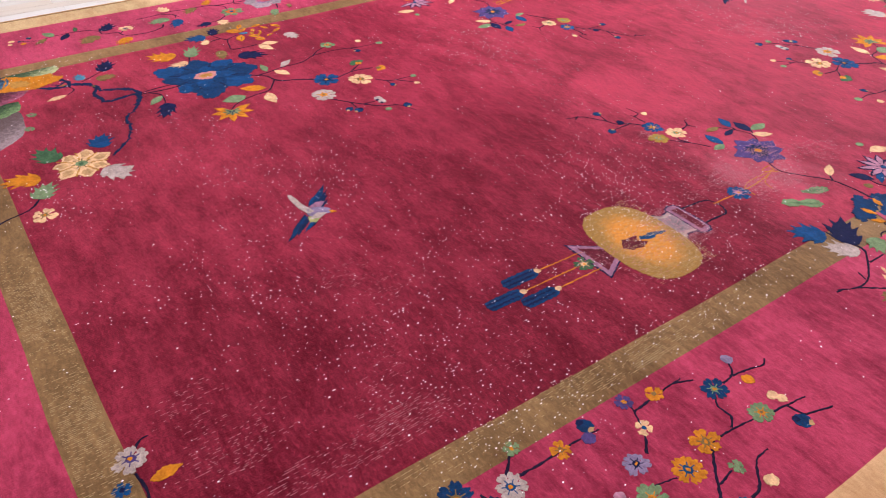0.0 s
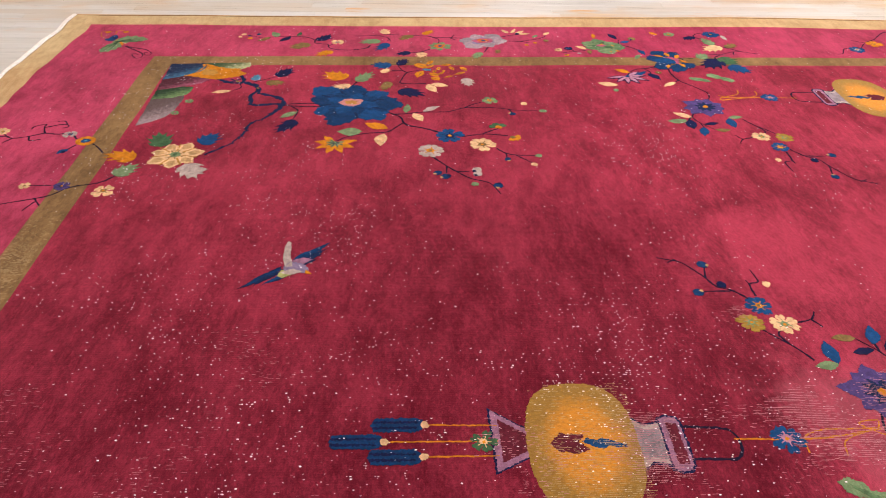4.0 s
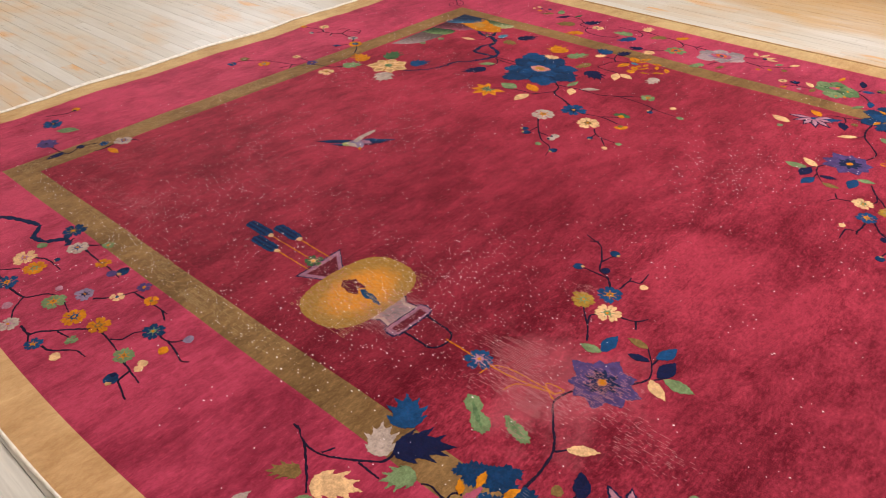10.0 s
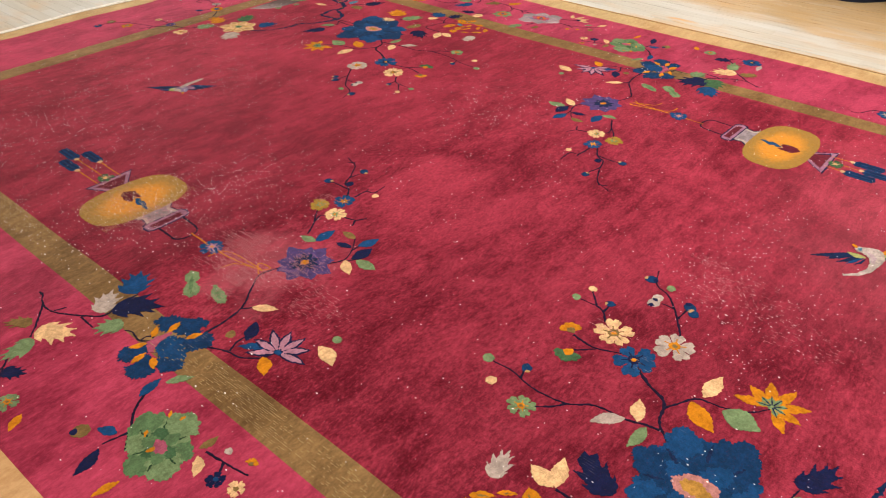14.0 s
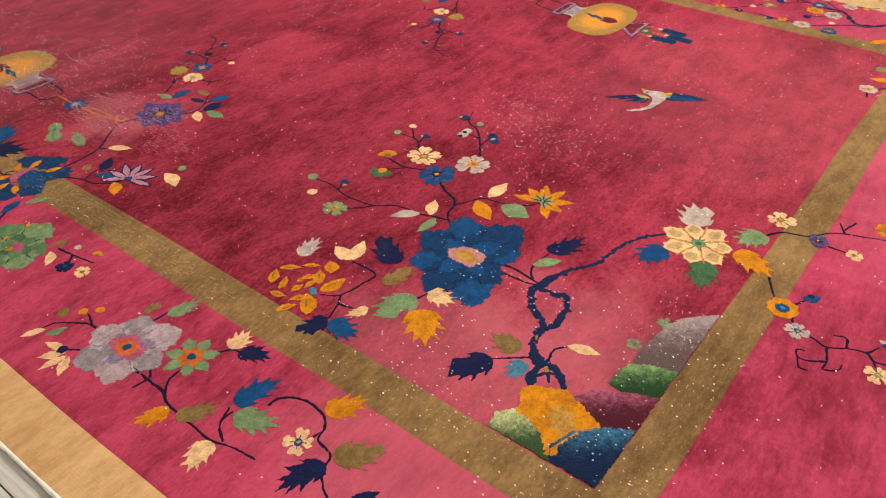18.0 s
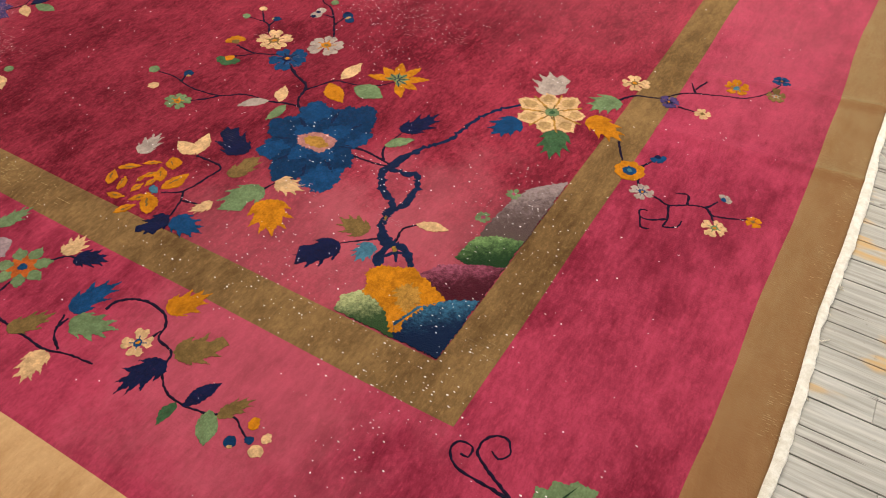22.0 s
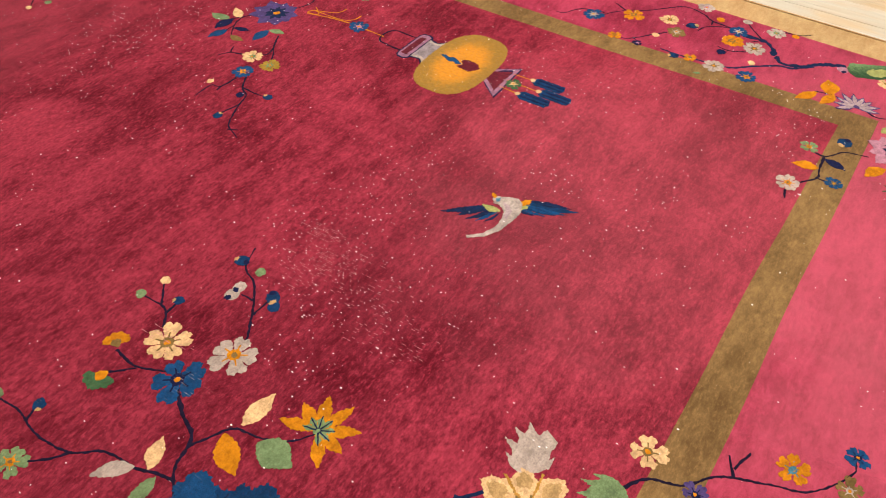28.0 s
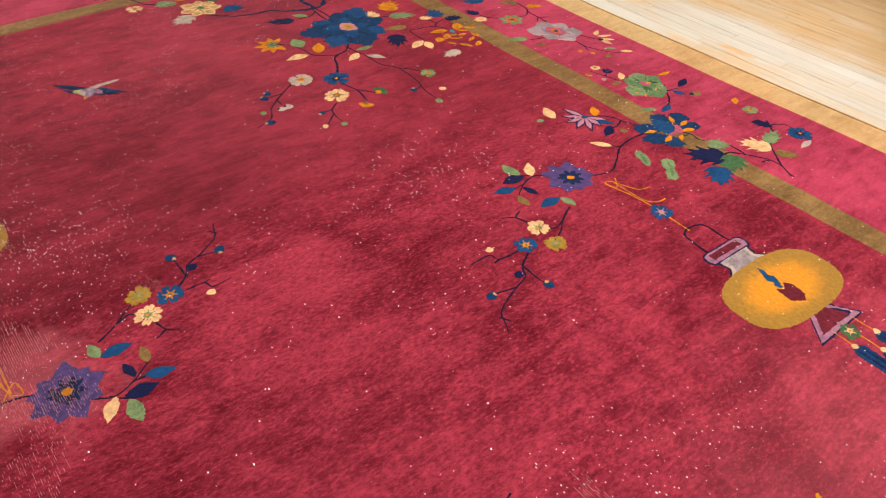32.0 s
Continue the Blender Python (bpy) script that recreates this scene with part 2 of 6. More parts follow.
CAMEL = wool("wool_camel", lin("b08a5a"), lin("9a7044"), lin("c8a072"), 0.15, 0.3, 0.35, lin("d8bf95"), fleck=0.18, soiled=lin("744c2c"))


def yarn(name, h, patch=0.2):
    c = lin(h)
    n = Nodes(name)
    a = n.noise(48.0, 5.0, 0.75)
    fine = n.noise(260.0, 3.0, 0.7)
    col = n.mix(n.ramp(a, 0.5 - patch, 0.5 + patch), scaled(c, 0.62), scaled(c, 1.25))
    col = n.mix(n.ramp(fine, 0.4, 0.72, 0.0, 0.4), col, scaled(c, 0.45))
    col = n.mix(n.ramp(fine, 0.5, 0.25, 0.0, 0.25), col, scaled(c, 1.6))
    strand = n.noise(120.0, 4.0, 0.8, n.mapped(1.0, 0.4, 1.0, 0.06))
    col = n.mix(n.ramp(strand, 0.52, 0.70, 0.0, 0.6), col, scaled(c, 0.5))
    col = n.mix(n.ramp(strand, 0.48, 0.30, 0.0, 0.5), col, scaled(c, 1.5))
    col = n.mix(n.ramp(n.noise(330.0, 3.0, 0.7), 0.58, 0.72, 0.0, 0.3), col, lin("6a2234"))
    col = n.mix(n.math("MULTIPLY", n.random(), 0.25), col, scaled(c, 0.65))
    col = n.mix(n.math("MULTIPLY", worn_rows(n), 0.7), col, (0.6, 0.5, 0.46, 1.0))
    n.bump(n.noise(600.0, 2.0, 0.5), 0.5, 0.003)
    n.done(col, 0.85, 0.03, scaled(c, 1.8))
    n.bsdf.inputs["Specular IOR Level"].default_value = 0.1
    return n.mat


NAVY, BLUE, TEAL = yarn("wool_navy", "10163a"), yarn("wool_blue", "123e68"), yarn("wool_teal", "47758a")
DEEP, DEEPBLUE, OCHRE = yarn("wool_deep_blue", "112040"), yarn("wool_ink_blue", "0d3054"), yarn("wool_ochre", "a87a34")
GREEN, DARKGREEN, LIME = yarn("wool_green", "6c7f57"), yarn("wool_dark_green", "3c5a3a"), yarn("wool_lime", "98985a")
ORANGE, CREAM, OFFWHITE = yarn("wool_orange", "bb740e"), yarn("wool_cream", "d2a97a"), yarn("wool_off_white", "a8968b")
PURPLE, MAUVE, ROSE = yarn("wool_purple", "4a3a68"), yarn("wool_mauve", "a87484"), yarn("wool_rose", "a04c62")
KHAKI, SILVER, STONE, EMBER = yarn("wool_khaki", "775e35"), yarn("wool_silver", "85787a"), yarn("wool_stone", "a08a8c"), yarn("wool_ember", "b85a22")
LILAC = yarn("wool_lilac", "7d6d84")
TWIG = yarn("wool_twig", "1a1128")
MOSS = yarn("wool_moss", "56704a")
PEACH = yarn("wool_peach_rose", "b07670")
BOTTLE = yarn("wool_bottle_green", "1f3a22")
DUSK = yarn("wool_dusky_mauve", "8e6276")
BLUSH, PALEGREY = yarn("wool_blush", "b08c5c"), yarn("wool_pale_grey", "a2938a")
MAROON, AMBERDARK = yarn("wool_maroon", "5c1a26"), yarn("wool_old_gold", "94742a")


def lantern_wool(name, x, y, rx, ry):
    """Amber wool in the heart of the lantern that shades to old gold at its rim."""
    n = Nodes(name)
    m = n.tree.nodes.new("ShaderNodeMapping")
    m.vector_type = "TEXTURE"
    m.inputs["Location"].default_value, m.inputs["Scale"].default_value = (x, y, 0.013), (rx, ry, 1.0)
    n.link(n.coord, m.inputs["Vector"])
    d = n.tree.nodes.new("ShaderNodeVectorMath")
    d.operation = "LENGTH"
    n.link(m.outputs[0], d.inputs[0])
    r = n.math("ADD", d.outputs["Value"], n.math("MULTIPLY", n.math("SUBTRACT", n.noise(60.0, 4.0, 0.7), 0.5), 0.5))
    col = n.mix(n.ramp(r, 0.42, 0.86), lin("c47c04"), lin("8a6418"))
    fleck = n.noise(170.0, 4.0, 0.75, n.mapped(0.6, 1.0))
    col = n.mix(n.ramp(fleck, 0.42, 0.72, 0.0, 0.55), col, lin("6e4e18"))
    col = n.mix(n.ramp(fleck, 0.46, 0.24, 0.0, 0.4), col, lin("d0982a"))
    col = n.mix(n.math("MULTIPLY", worn_rows(n), 0.8), col, lin("e0c48c"))
    n.bump(n.noise(420.0, 2.0, 0.5), 0.6, 0.004)
    return n.done(col, 0.85, 0.08)


def cotton():
    n = Nodes("cotton_ends")
    col = n.mix(n.ramp(n.noise(60.0, 4.0, 0.7), 0.3, 0.7), lin("dcd3c2"), lin("f4eee2"))
    n.bump(n.noise(500.0, 2.0, 0.6), 0.7, 0.003)
    return n.done(col, 0.95)


COTTON = cotton()
# Near-white, so the glint of the worn knots lies in the colour.
KNOT = Nodes("bare_knots_and_glints")
KNOT = KNOT.done(KNOT.mix(KNOT.noise(90.0), lin("f4dcd8"), lin("ffffff")), 0.4)


BARE = Nodes("bare_rows")
BARE = BARE.done(BARE.mix(BARE.noise(160.0, 3.0, 0.7), lin("8a3c4c"), lin("d49a9c")), 0.7)


BAREGOLD = Nodes("bare_gold_rows")
BAREGOLD = BAREGOLD.done(BAREGOLD.mix(BAREGOLD.noise(160.0, 3.0, 0.7), lin("8e764c"), lin("c8ae7e")), 0.7)


def oak():
    """Worn, limewashed strip boards with amber finish left in patches."""
    n = Nodes("limed_boards")
    geo = n.tree.nodes.new("ShaderNodeNewGeometry")
    n.coord = geo.outputs["Position"]
    rnd = n.math("MULTIPLY", n.random(), 40.0)
    shift = n.tree.nodes.new("ShaderNodeCombineXYZ")
    n.link(rnd, shift.inputs[0])
    add = n.tree.nodes.new("ShaderNodeVectorMath")
    n.link(n.coord, add.inputs[0])
    n.link(shift.outputs[0], add.inputs[1])
    world_at = n.coord
    n.coord = add.outputs[0]
    grain = n.noise(14.0, 6.0, 0.7, n.mapped(0.22, 5.0))
    pores = n.noise(60.0, 4.0, 0.7, n.mapped(0.12, 6.0))
    tone = n.mix(n.ramp(grain, 0.3, 0.7), lin("b2ada0"), lin("c6c1b4"))
    tone = n.mix(n.ramp(n.noise(3.2, 4.0, 0.6, n.mapped(0.5, 1.6)), 0.60, 0.70, 0.0, 0.85), tone, lin("c8924a"))
    tone = n.mix(n.ramp(n.random(), 0.7, 0.99, 0.0, 0.3), tone, lin("b89c72"))
    tone = n.mix(n.ramp(n.random(), 0.3, 0.02, 0.0, 0.3), tone, lin("d2d0ca"))
    n.coord = world_at
    tone = n.mix(n.ramp(n.noise(2.3, 4.0, 0.6, n.mapped(0.6, 1.3)), 0.50, 0.66, 0.0, 0.6), tone, lin("c4995c"))
    sep = n.tree.nodes.new("ShaderNodeSeparateXYZ")
    n.link(world_at, sep.inputs[0])
    kept = n.math("ADD", sep.outputs["Y"], n.math("MULTIPLY", n.noise(1.6, 4.0, 0.6, n.mapped(0.5, 1.5)), 1.6))
    tone = n.mix(n.ramp(kept, 2.4, 2.95, 0.0, 0.85), tone, n.mix(n.ramp(grain, 0.3, 0.7), lin("a88550"), lin("c09c66")))
    old = n.math("ADD", sep.outputs["X"], n.math("MULTIPLY", n.noise(2.0, 4.0, 0.6), 0.5))
    w = n.tree.nodes.new("ShaderNodeTexWave")
    w.bands_direction = "Y"
    w.inputs["Scale"].default_value, w.inputs["Distortion"].default_value, w.inputs["Detail"].default_value, w.inputs["Detail Scale"].default_value = 26.0, 7.0, 3.0, 0.7
    n.coord = add.outputs[0]
    n.link(n.mapped(0.3, 1.0), w.inputs["Vector"])
    n.coord = world_at
    lines = n.ramp(w.outputs["Fac"], 0.2, 0.85)
    weathered = n.mix(n.ramp(grain, 0.32, 0.68), lin("96938c"), lin("c2beb6"))
    weathered = n.mix(n.math("MULTIPLY", lines, 0.2), weathered, lin("7e786b"))
    amber = n.math("MULTIPLY", n.ramp(n.noise(4.5, 4.0, 0.65, n.mapped(0.5, 1.5)), 0.555, 0.61, 0.0, 0.8), n.math("SUBTRACT", 1.0, n.math("MULTIPLY", lines, 0.3)))
    weathered = n.mix(amber, weathered, lin("c99d55"))
    near = n.math("ADD", n.math("MULTIPLY", sep.outputs["Y"], -1.0), n.math("MULTIPLY", sep.outputs["X"], 0.25))
    aged = n.math("MAXIMUM", n.ramp(old, 2.1, 2.3, 0.15, 1.0), n.ramp(near, 1.35, 1.6, 0.0, 1.0))
    tone = n.mix(n.math("MAXIMUM", n.ramp(old, 2.1, 2.3, 0.0, 0.9), n.ramp(near, 1.35, 1.6, 0.0, 0.8)), tone, weathered)
    tone = n.mix(n.math("MULTIPLY", n.ramp(pores, 0.6, 0.75, 0.0, 0.5), aged), tone, lin("8d7f6c"))
    crack = n.noise(9.0, 3.0, 0.6, n.mapped(0.16, 7.0))
    tone = n.mix(n.math("MULTIPLY", n.ramp(crack, 0.655, 0.69, 0.0, 0.9), aged), tone, lin("4a4038"))
    bleach = n.noise(7.0, 4.0, 0.65, n.mapped(0.3, 1.6))
    tone = n.mix(n.ramp(bleach, 0.54, 0.68, 0.0, 0.22), tone, lin("d2d2ce"))
    spots = n.noise(45.0, 2.0, 0.5)
    tone = n.mix(n.math("MULTIPLY", n.ramp(spots, 0.69, 0.74, 0.0, 0.45), aged), tone, lin("5c5148"))
    n.bump(grain, 0.25, 0.002)
    return n.done(tone, n.ramp(grain, 0.3, 0.7, 0.26, 0.44))


BOARD = oak()


def plain(name, h, rough=0.8, var=0.12, scale=8.0):
    n = Nodes(name)
    c = lin(h)
    n.bump(n.noise(scale * 20, 3.0), 0.15, 0.002)
    return n.done(n.mix(n.ramp(n.noise(scale, 4.0), 0.3, 0.7), scaled(c, 1 - var), scaled(c, 1 + var)), rough)


PLASTER, SUBFLOOR = plain("wall_plaster", "d9d4ca"), plain("subfloor_dark", "3a3028")
WRAP, NAVYCLOTH, OXBLOOD, STRING = plain("plastic_wrap", "f0f2f8", 0.35, 0.05), plain("navy_carpet_back", "2b3a5c", 0.9, 0.25, 30), plain("oxblood_carpet_back", "6a2632", 0.9, 0.2, 30), plain("white_twine", "e6e0d4")
PAINT = plain("white_paint", "e8e6e1", 0.5, 0.04)
GLASS = bpy.data.materials.new("window_glass")
GLASS.use_nodes = True
GLASS.node_tree.nodes["Principled BSDF"].inputs["Transmission Weight"].default_value = 1.0
GLASS.node_tree.nodes["Principled BSDF"].inputs["Roughness"].default_value = 0.0
GLOW = bpy.data.materials.new("added_light_diffuser")
GLOW.use_nodes = True
GLOW.node_tree.nodes["Principled BSDF"].inputs["Emission Color"].default_value = (1.0, 0.94, 0.88, 1)
GLOW.node_tree.nodes["Principled BSDF"].inputs["Emission Strength"].default_value = 3.0


# ---- mesh helpers ----
def mesh_of(name, verts, faces, material, smooth=False):
    me = bpy.data.meshes.new(name)
    me.from_pydata(verts, [], faces)
    me.materials.append(material)
    if smooth:
        for p in me.polygons:
            p.use_smooth = True
    return me


def thing(name, parent, verts, faces, material, label="", kind="", smooth=False):
    ob = new(name, mesh_of(name, verts, faces, material, smooth))
    ob.parent = parent
    return tagged(ob, label, kind=kind)


def box(verts, faces, x0, x1, y0, y1, z0, z1, bevel=0.0):
    b = len(verts)
    e = bevel
    verts += [(x0, y0, z0), (x1, y0, z0), (x1, y1, z0), (x0, y1, z0), (x0, y0, z1 - e), (x1, y0, z1 - e), (x1, y1, z1 - e), (x0, y1, z1 - e)]
    faces += [tuple(b + i for i in f) for f in ((3, 2, 1, 0), (0, 1, 5, 4), (1, 2, 6, 5), (2, 3, 7, 6), (3, 0, 4, 7))]
    if e:
        verts += [(x0 + e, y0 + e, z1), (x1 - e, y0 + e, z1), (x1 - e, y1 - e, z1), (x0 + e, y1 - e, z1)]
        faces += [tuple(b + i for i in f) for f in ((4, 5, 9, 8), (5, 6, 10, 9), (6, 7, 11, 10), (7, 4, 8, 11), (8, 9, 10, 11))]
    else:
        faces.append((b + 4, b + 5, b + 6, b + 7))


# ---- room shell ----
X0, X1, Y0, Y1, HIGH = ROOM


def wall(name, *boxes):
    v, f = [], []
    for b in boxes:
        box(v, f, *b)
    return tagged(new(name, mesh_of(name, v, f, PLASTER)), "plain off-white plastered wall of the showroom", "wall", kind="structure")


wall("wall_north", (X0 - 0.2, X1 + 0.2, Y1, Y1 + 0.2, -0.1, HIGH))
wall("wall_south", (X0 - 0.2, X1 + 0.2, Y0 - 0.2, Y0, -0.1, HIGH))



def pierced(name, a, b, openings):
    boxes, edge = [(a, b, Y0, Y1, -0.1, 0.85), (a, b, Y0, Y1, 2.65, HIGH)], Y0
    for wy, ww in openings:
        boxes.append((a, b, edge, wy - ww / 2, 0.85, 2.65))
        edge = wy + ww / 2
    boxes.append((a, b, edge, Y1, 0.85, 2.65))
    wall(name, *boxes)


pierced("wall_east", X1, X1 + 0.2, WINDOWS)
pierced("wall_west", X0 - 0.2, X0, WEST)
v, f = [], []
box(v, f, X0 - 0.2, X1 + 0.2, Y0 - 0.2, Y1 + 0.2, HIGH, HIGH + 0.15)
tagged(new("ceiling", mesh_of("ceiling", v, f, PLASTER)), "plain white ceiling of the showroom", "ceiling", kind="structure")
# Unseen windows, set on the sides that the sheen on rug and boards suggests.
for i, (wx, (wy, ww)) in enumerate([(X1 + 0.03, q) for q in WINDOWS] + [(X0 - 0.08, q) for q in WEST]):
    v, f = [], []
    a, b = wy - ww / 2, wy + ww / 2
    for bx in ((a, a + 0.05, 0.85, 2.65), (b - 0.05, b, 0.85, 2.65), (a + 0.05, b - 0.05, 0.85, 0.9), (a + 0.05, b - 0.05, 2.6, 2.65), (wy - 0.02, wy + 0.02, 0.9, 2.6)):
        box(v, f, wx, wx + 0.05, bx[0], bx[1], bx[2], bx[3])
    win = tagged(new(f"window_{i + 1}", mesh_of("window_frame", v, f, PAINT)), "unseen white framed window, placed for soft daylight", "window", kind="structure")
# Panels for the added lights, all of them out of view.
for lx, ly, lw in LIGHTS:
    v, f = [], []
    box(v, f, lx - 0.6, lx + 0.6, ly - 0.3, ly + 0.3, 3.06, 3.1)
    lamp = tagged(new("added_ceiling_light", mesh_of("added_ceiling_light", v, f, PAINT)), "added flat ceiling light, out of view, with a white frame", "ceiling light", "ceiling lights")
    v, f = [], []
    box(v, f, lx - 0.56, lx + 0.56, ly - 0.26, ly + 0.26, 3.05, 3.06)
    thing("diffuser", lamp, v, f, GLOW, "glowing white diffuser of an added, unseen light")

# ---- the rug ----
TOP = 0.012
rug = tagged(new("rug"), "worn magenta hand-knotted wool rug with flowers, lanterns and birds", "rug")


def sway(x, y):
    """Gentle unevenness of the rug lying on the floor."""
    s = 0.0022 * noise.noise((x * 1.7, y * 1.7, 3.1)) + 0.0012 * noise.noise((x * 5, y * 5, 7.7))
    rim = max(0.0, abs(x) - 1.95) / 0.2
    if x > 1.6:   # two folds left from storage
        for fy, slope, high in ((0.06, 0.2, 0.009), (-0.205, 0.1, 0.008)):
            u = (y - fy - slope * (x - 2.0)) / 0.014
            s += high * math.exp(-u * u) * min(1.0, (x - 1.6) / 0.3)
    return s + rim * 0.006 * max(0.0, noise.noise((x * 0.5, y * 4.2, 1.3)) + 0.2)


def wander(x, y):
    """Hand-woven edges stray a little from the straight line."""
    far = max(0.0, (abs(x) - 1.7) / 0.4) if abs(x) > 1.7 else 0.0
    k = 0.004 + (0.016 if x < 0 else 0.005) * min(1.0, far)
    if y > 1.1:   # the far long side bows outwards
        y += 0.028 * min(1.0, (y - 1.1) / 0.25) * math.exp(-((x - 0.6) / 0.8) ** 2)
    if y < -1.1:   # so does the near one, most at its western half
        y -= min(1.0, (-1.1 - y) / 0.25) * (0.010 * min(1.0, max(0.0, (2.0 - x) / 0.4)) + 0.027 * math.exp(-((x + 0.65) / 0.6) ** 2))
    x += (0.009 if x < 0 else 0.002) * min(1.0, far) * noise.noise((3.0, y * 9.5, 6.2))
    return x + k * noise.noise((x * 0.3 + 5, y * 3.4, 2.2)), y + 0.005 * noise.noise((x * 2.6, y * 0.3, 9.4))


QUADS = {   # corners: far left, near left, near right, far right
    "outer": [(-2.195, 1.500), (-2.180, -1.495), (2.155, -1.485), (2.175, 1.500)],
    "border": [(-2.095, 1.395), (-2.100, -1.405), (2.062, -1.385), (2.075, 1.390)],
    "band": [(-1.740, 1.050), (-1.742, -1.092), (1.738, -1.074), (1.765, 1.095)],
    "field": [(-1.657, 0.965), (-1.652, -1.013), (1.655, -0.984), (1.685, 1.020)],
}


def lerp(a, b, t):
    return a[0] + (b[0] - a[0]) * t, a[1] + (b[1] - a[1]) * t


def ring(name, outer, inner, step, z, material, label, drop=0.0015):
    verts, faces = [], []
    for k in range(4):
        o0, o1, i0, i1 = outer[k], outer[(k + 1) % 4], inner[k], inner[(k + 1) % 4]
        n = max(2, int(math.dist(o0, o1) / step))
        m = max(2, int(math.dist(o0, i0) / step))
        b = len(verts)
        for i in range(n + 1):
            for j in range(m + 1):
                p = wander(*lerp(lerp(o0, o1, i / n), lerp(i0, i1, i / n), j / m))
                h = z - (drop if j in (0, m) else 0)
                verts.append((*p, h + sway(*p)))
        for i in range(n):
            for j in range(m):
                q = b + i * (m + 1) + j
                faces.append((q, q + m + 1, q + m + 2, q + 1))
    return thing(name, rug, verts, faces, material, label, smooth=True)


def sheet(name, quad, step, z, material, label):
    n, m = int(3.3 / step), int(2.0 / step)
    verts, faces = [], []
    for i in range(n + 1):
        for j in range(m + 1):
            p = wander(*lerp(lerp(quad[1], quad[2], i / n), lerp(quad[0], quad[3], i / n), j / m))
            edge_down = 0.0015 if i in (0, n) or j in (0, m) else 0
            verts.append((*p, z - edge_down + sway(*p)))
    for i in range(n):
        for j in range(m):
            q = i * (m + 1) + j
            faces.append((q, q + m + 1, q + m + 2, q + 1))
    return thing(name, rug, verts, faces, material, label, smooth=True)


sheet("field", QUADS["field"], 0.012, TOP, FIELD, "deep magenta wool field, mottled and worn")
ring("gold_band", QUADS["band"], QUADS["field"], 0.011, TOP, GOLD, "olive-gold inner band with worn rows")
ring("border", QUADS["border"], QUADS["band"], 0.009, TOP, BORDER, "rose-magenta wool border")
ring("camel_edge", QUADS["outer"], QUADS["border"], 0.010, TOP, CAMEL, "tan wool outer edge")


def skirt():
    """The thickness of the rug seen along its rim."""
    verts, faces = [], []
    c = QUADS["outer"]
    loop = []
    for k in range(4):
        n = int(math.dist(c[k], c[(k + 1) % 4]) / 0.022)
        loop += [wander(*lerp(c[k], c[(k + 1) % 4], i / n)) for i in range(n)]
    for x, y in loop:
        verts += [(x, y, TOP - 0.0015 + sway(x, y)), (x * 1.0004, y * 1.0004, 0.001)]
    n = len(loop)
    for i in range(n):
        a, b = 2 * i, 2 * ((i + 1) % n)
        faces.append((a, a + 1, b + 1, b))
    thing("rim", rug, verts, faces, CAMEL)
    return loop


skirt()


def fringe():
    """Short white cotton ends on the two short sides, a thin corded edge on the long ones, white on the near one."""
    rnd = random.Random(4)
    c = QUADS["outer"]
    for k, name, width, label in ((0, "cotton_end", 0.017, "clipped white cotton warp ends"), (2, "cotton_end", 0.016, "clipped white cotton warp ends"), (1, "side_cord", 0.006, "thin white side cord"), (3, "side_cord", 0.006, "camel wool side cord")):
        a, b = c[k], c[(k + 1) % 4]
        n = int(math.dist(a, b) / (0.008 if k in (0, 2) else 0.005))
        dx, dy = (b[0] - a[0]), (b[1] - a[1])
        ln = math.hypot(dx, dy)
        ox, oy = -dy / ln, dx / ln
        if k in (0, 2):
            ox, oy = (-1, 0) if k == 0 else (1, 0)
        else:
            ox, oy = (0, -1) if k == 1 else (0, 1)
        verts, faces = [], []
        for i in range(n + 1):
            p = wander(*lerp(a, b, i / n))
            w = width * (1 + 0.3 * noise.noise((i * 0.05, k, 0.5)) + (0.22 if k else 0.1) * noise.noise((i * 0.45, k, 3.5)) + rnd.uniform(-0.04, 0.04) * (k > 0))
            profile = ((-0.1, TOP + 0.0006), (0.3, TOP + 0.0026 + 0.0008 * (i % 2)), (0.8, TOP + 0.0012), (1.0, TOP - 0.005))
            for s, h in profile if k in (1, 3) else ((-0.14, TOP + 0.0006), (0.12, TOP + 0.0045), (0.82, TOP + 0.0045), (1.0, 0.001)):
                x, y = p[0] + ox * w * s, p[1] + oy * w * s
                verts.append((x, y, h + sway(*p) * (1 - max(0, s))))
        for i in range(n):
            for j in range(3):
                q = i * 4 + j
                faces.append((q, q + 4, q + 5, q + 1))
        thing(name, rug, verts, faces, CAMEL if k == 3 else COTTON, label, smooth=True)
        if k in (0, 2):   # loose threads that stray from the clipped ends
            verts, faces = [], []
            for i in range(46 if k == 2 else 5):
                p = wander(*lerp(a, b, rnd.random()))
                ang = rnd.gauss(0, 0.8)
                ux, uy = ox * math.cos(ang) - oy * math.sin(ang), ox * math.sin(ang) + oy * math.cos(ang)
                length, r = rnd.uniform(0.018, 0.042), 0.0011
                q = len(verts)
                for s in (0, 0.5, 1):
                    x, y = p[0] + ux * length * s + uy * 0.004 * math.sin(s * 3), p[1] + uy * length * s - ux * 0.004 * math.sin(s * 3)
                    z = max(0.0022, 0.010 * (1 - s))
                    verts += [(x - uy * r, y + ux * r, z), (x + uy * r, y - ux * r, z), (x, y, z + 0.0018)]
                for s in (0, 3):
                    for m in range(3):
                        faces.append((q + s + m, q + s + (m + 1) % 3, q + s + 3 + (m + 1) % 3, q + s + 3 + m))
            thing("loose_thread", rug, verts, faces, COTTON, kind="stuff")


fringe()

# ---- motif helpers ----
wild = random.Random(11)


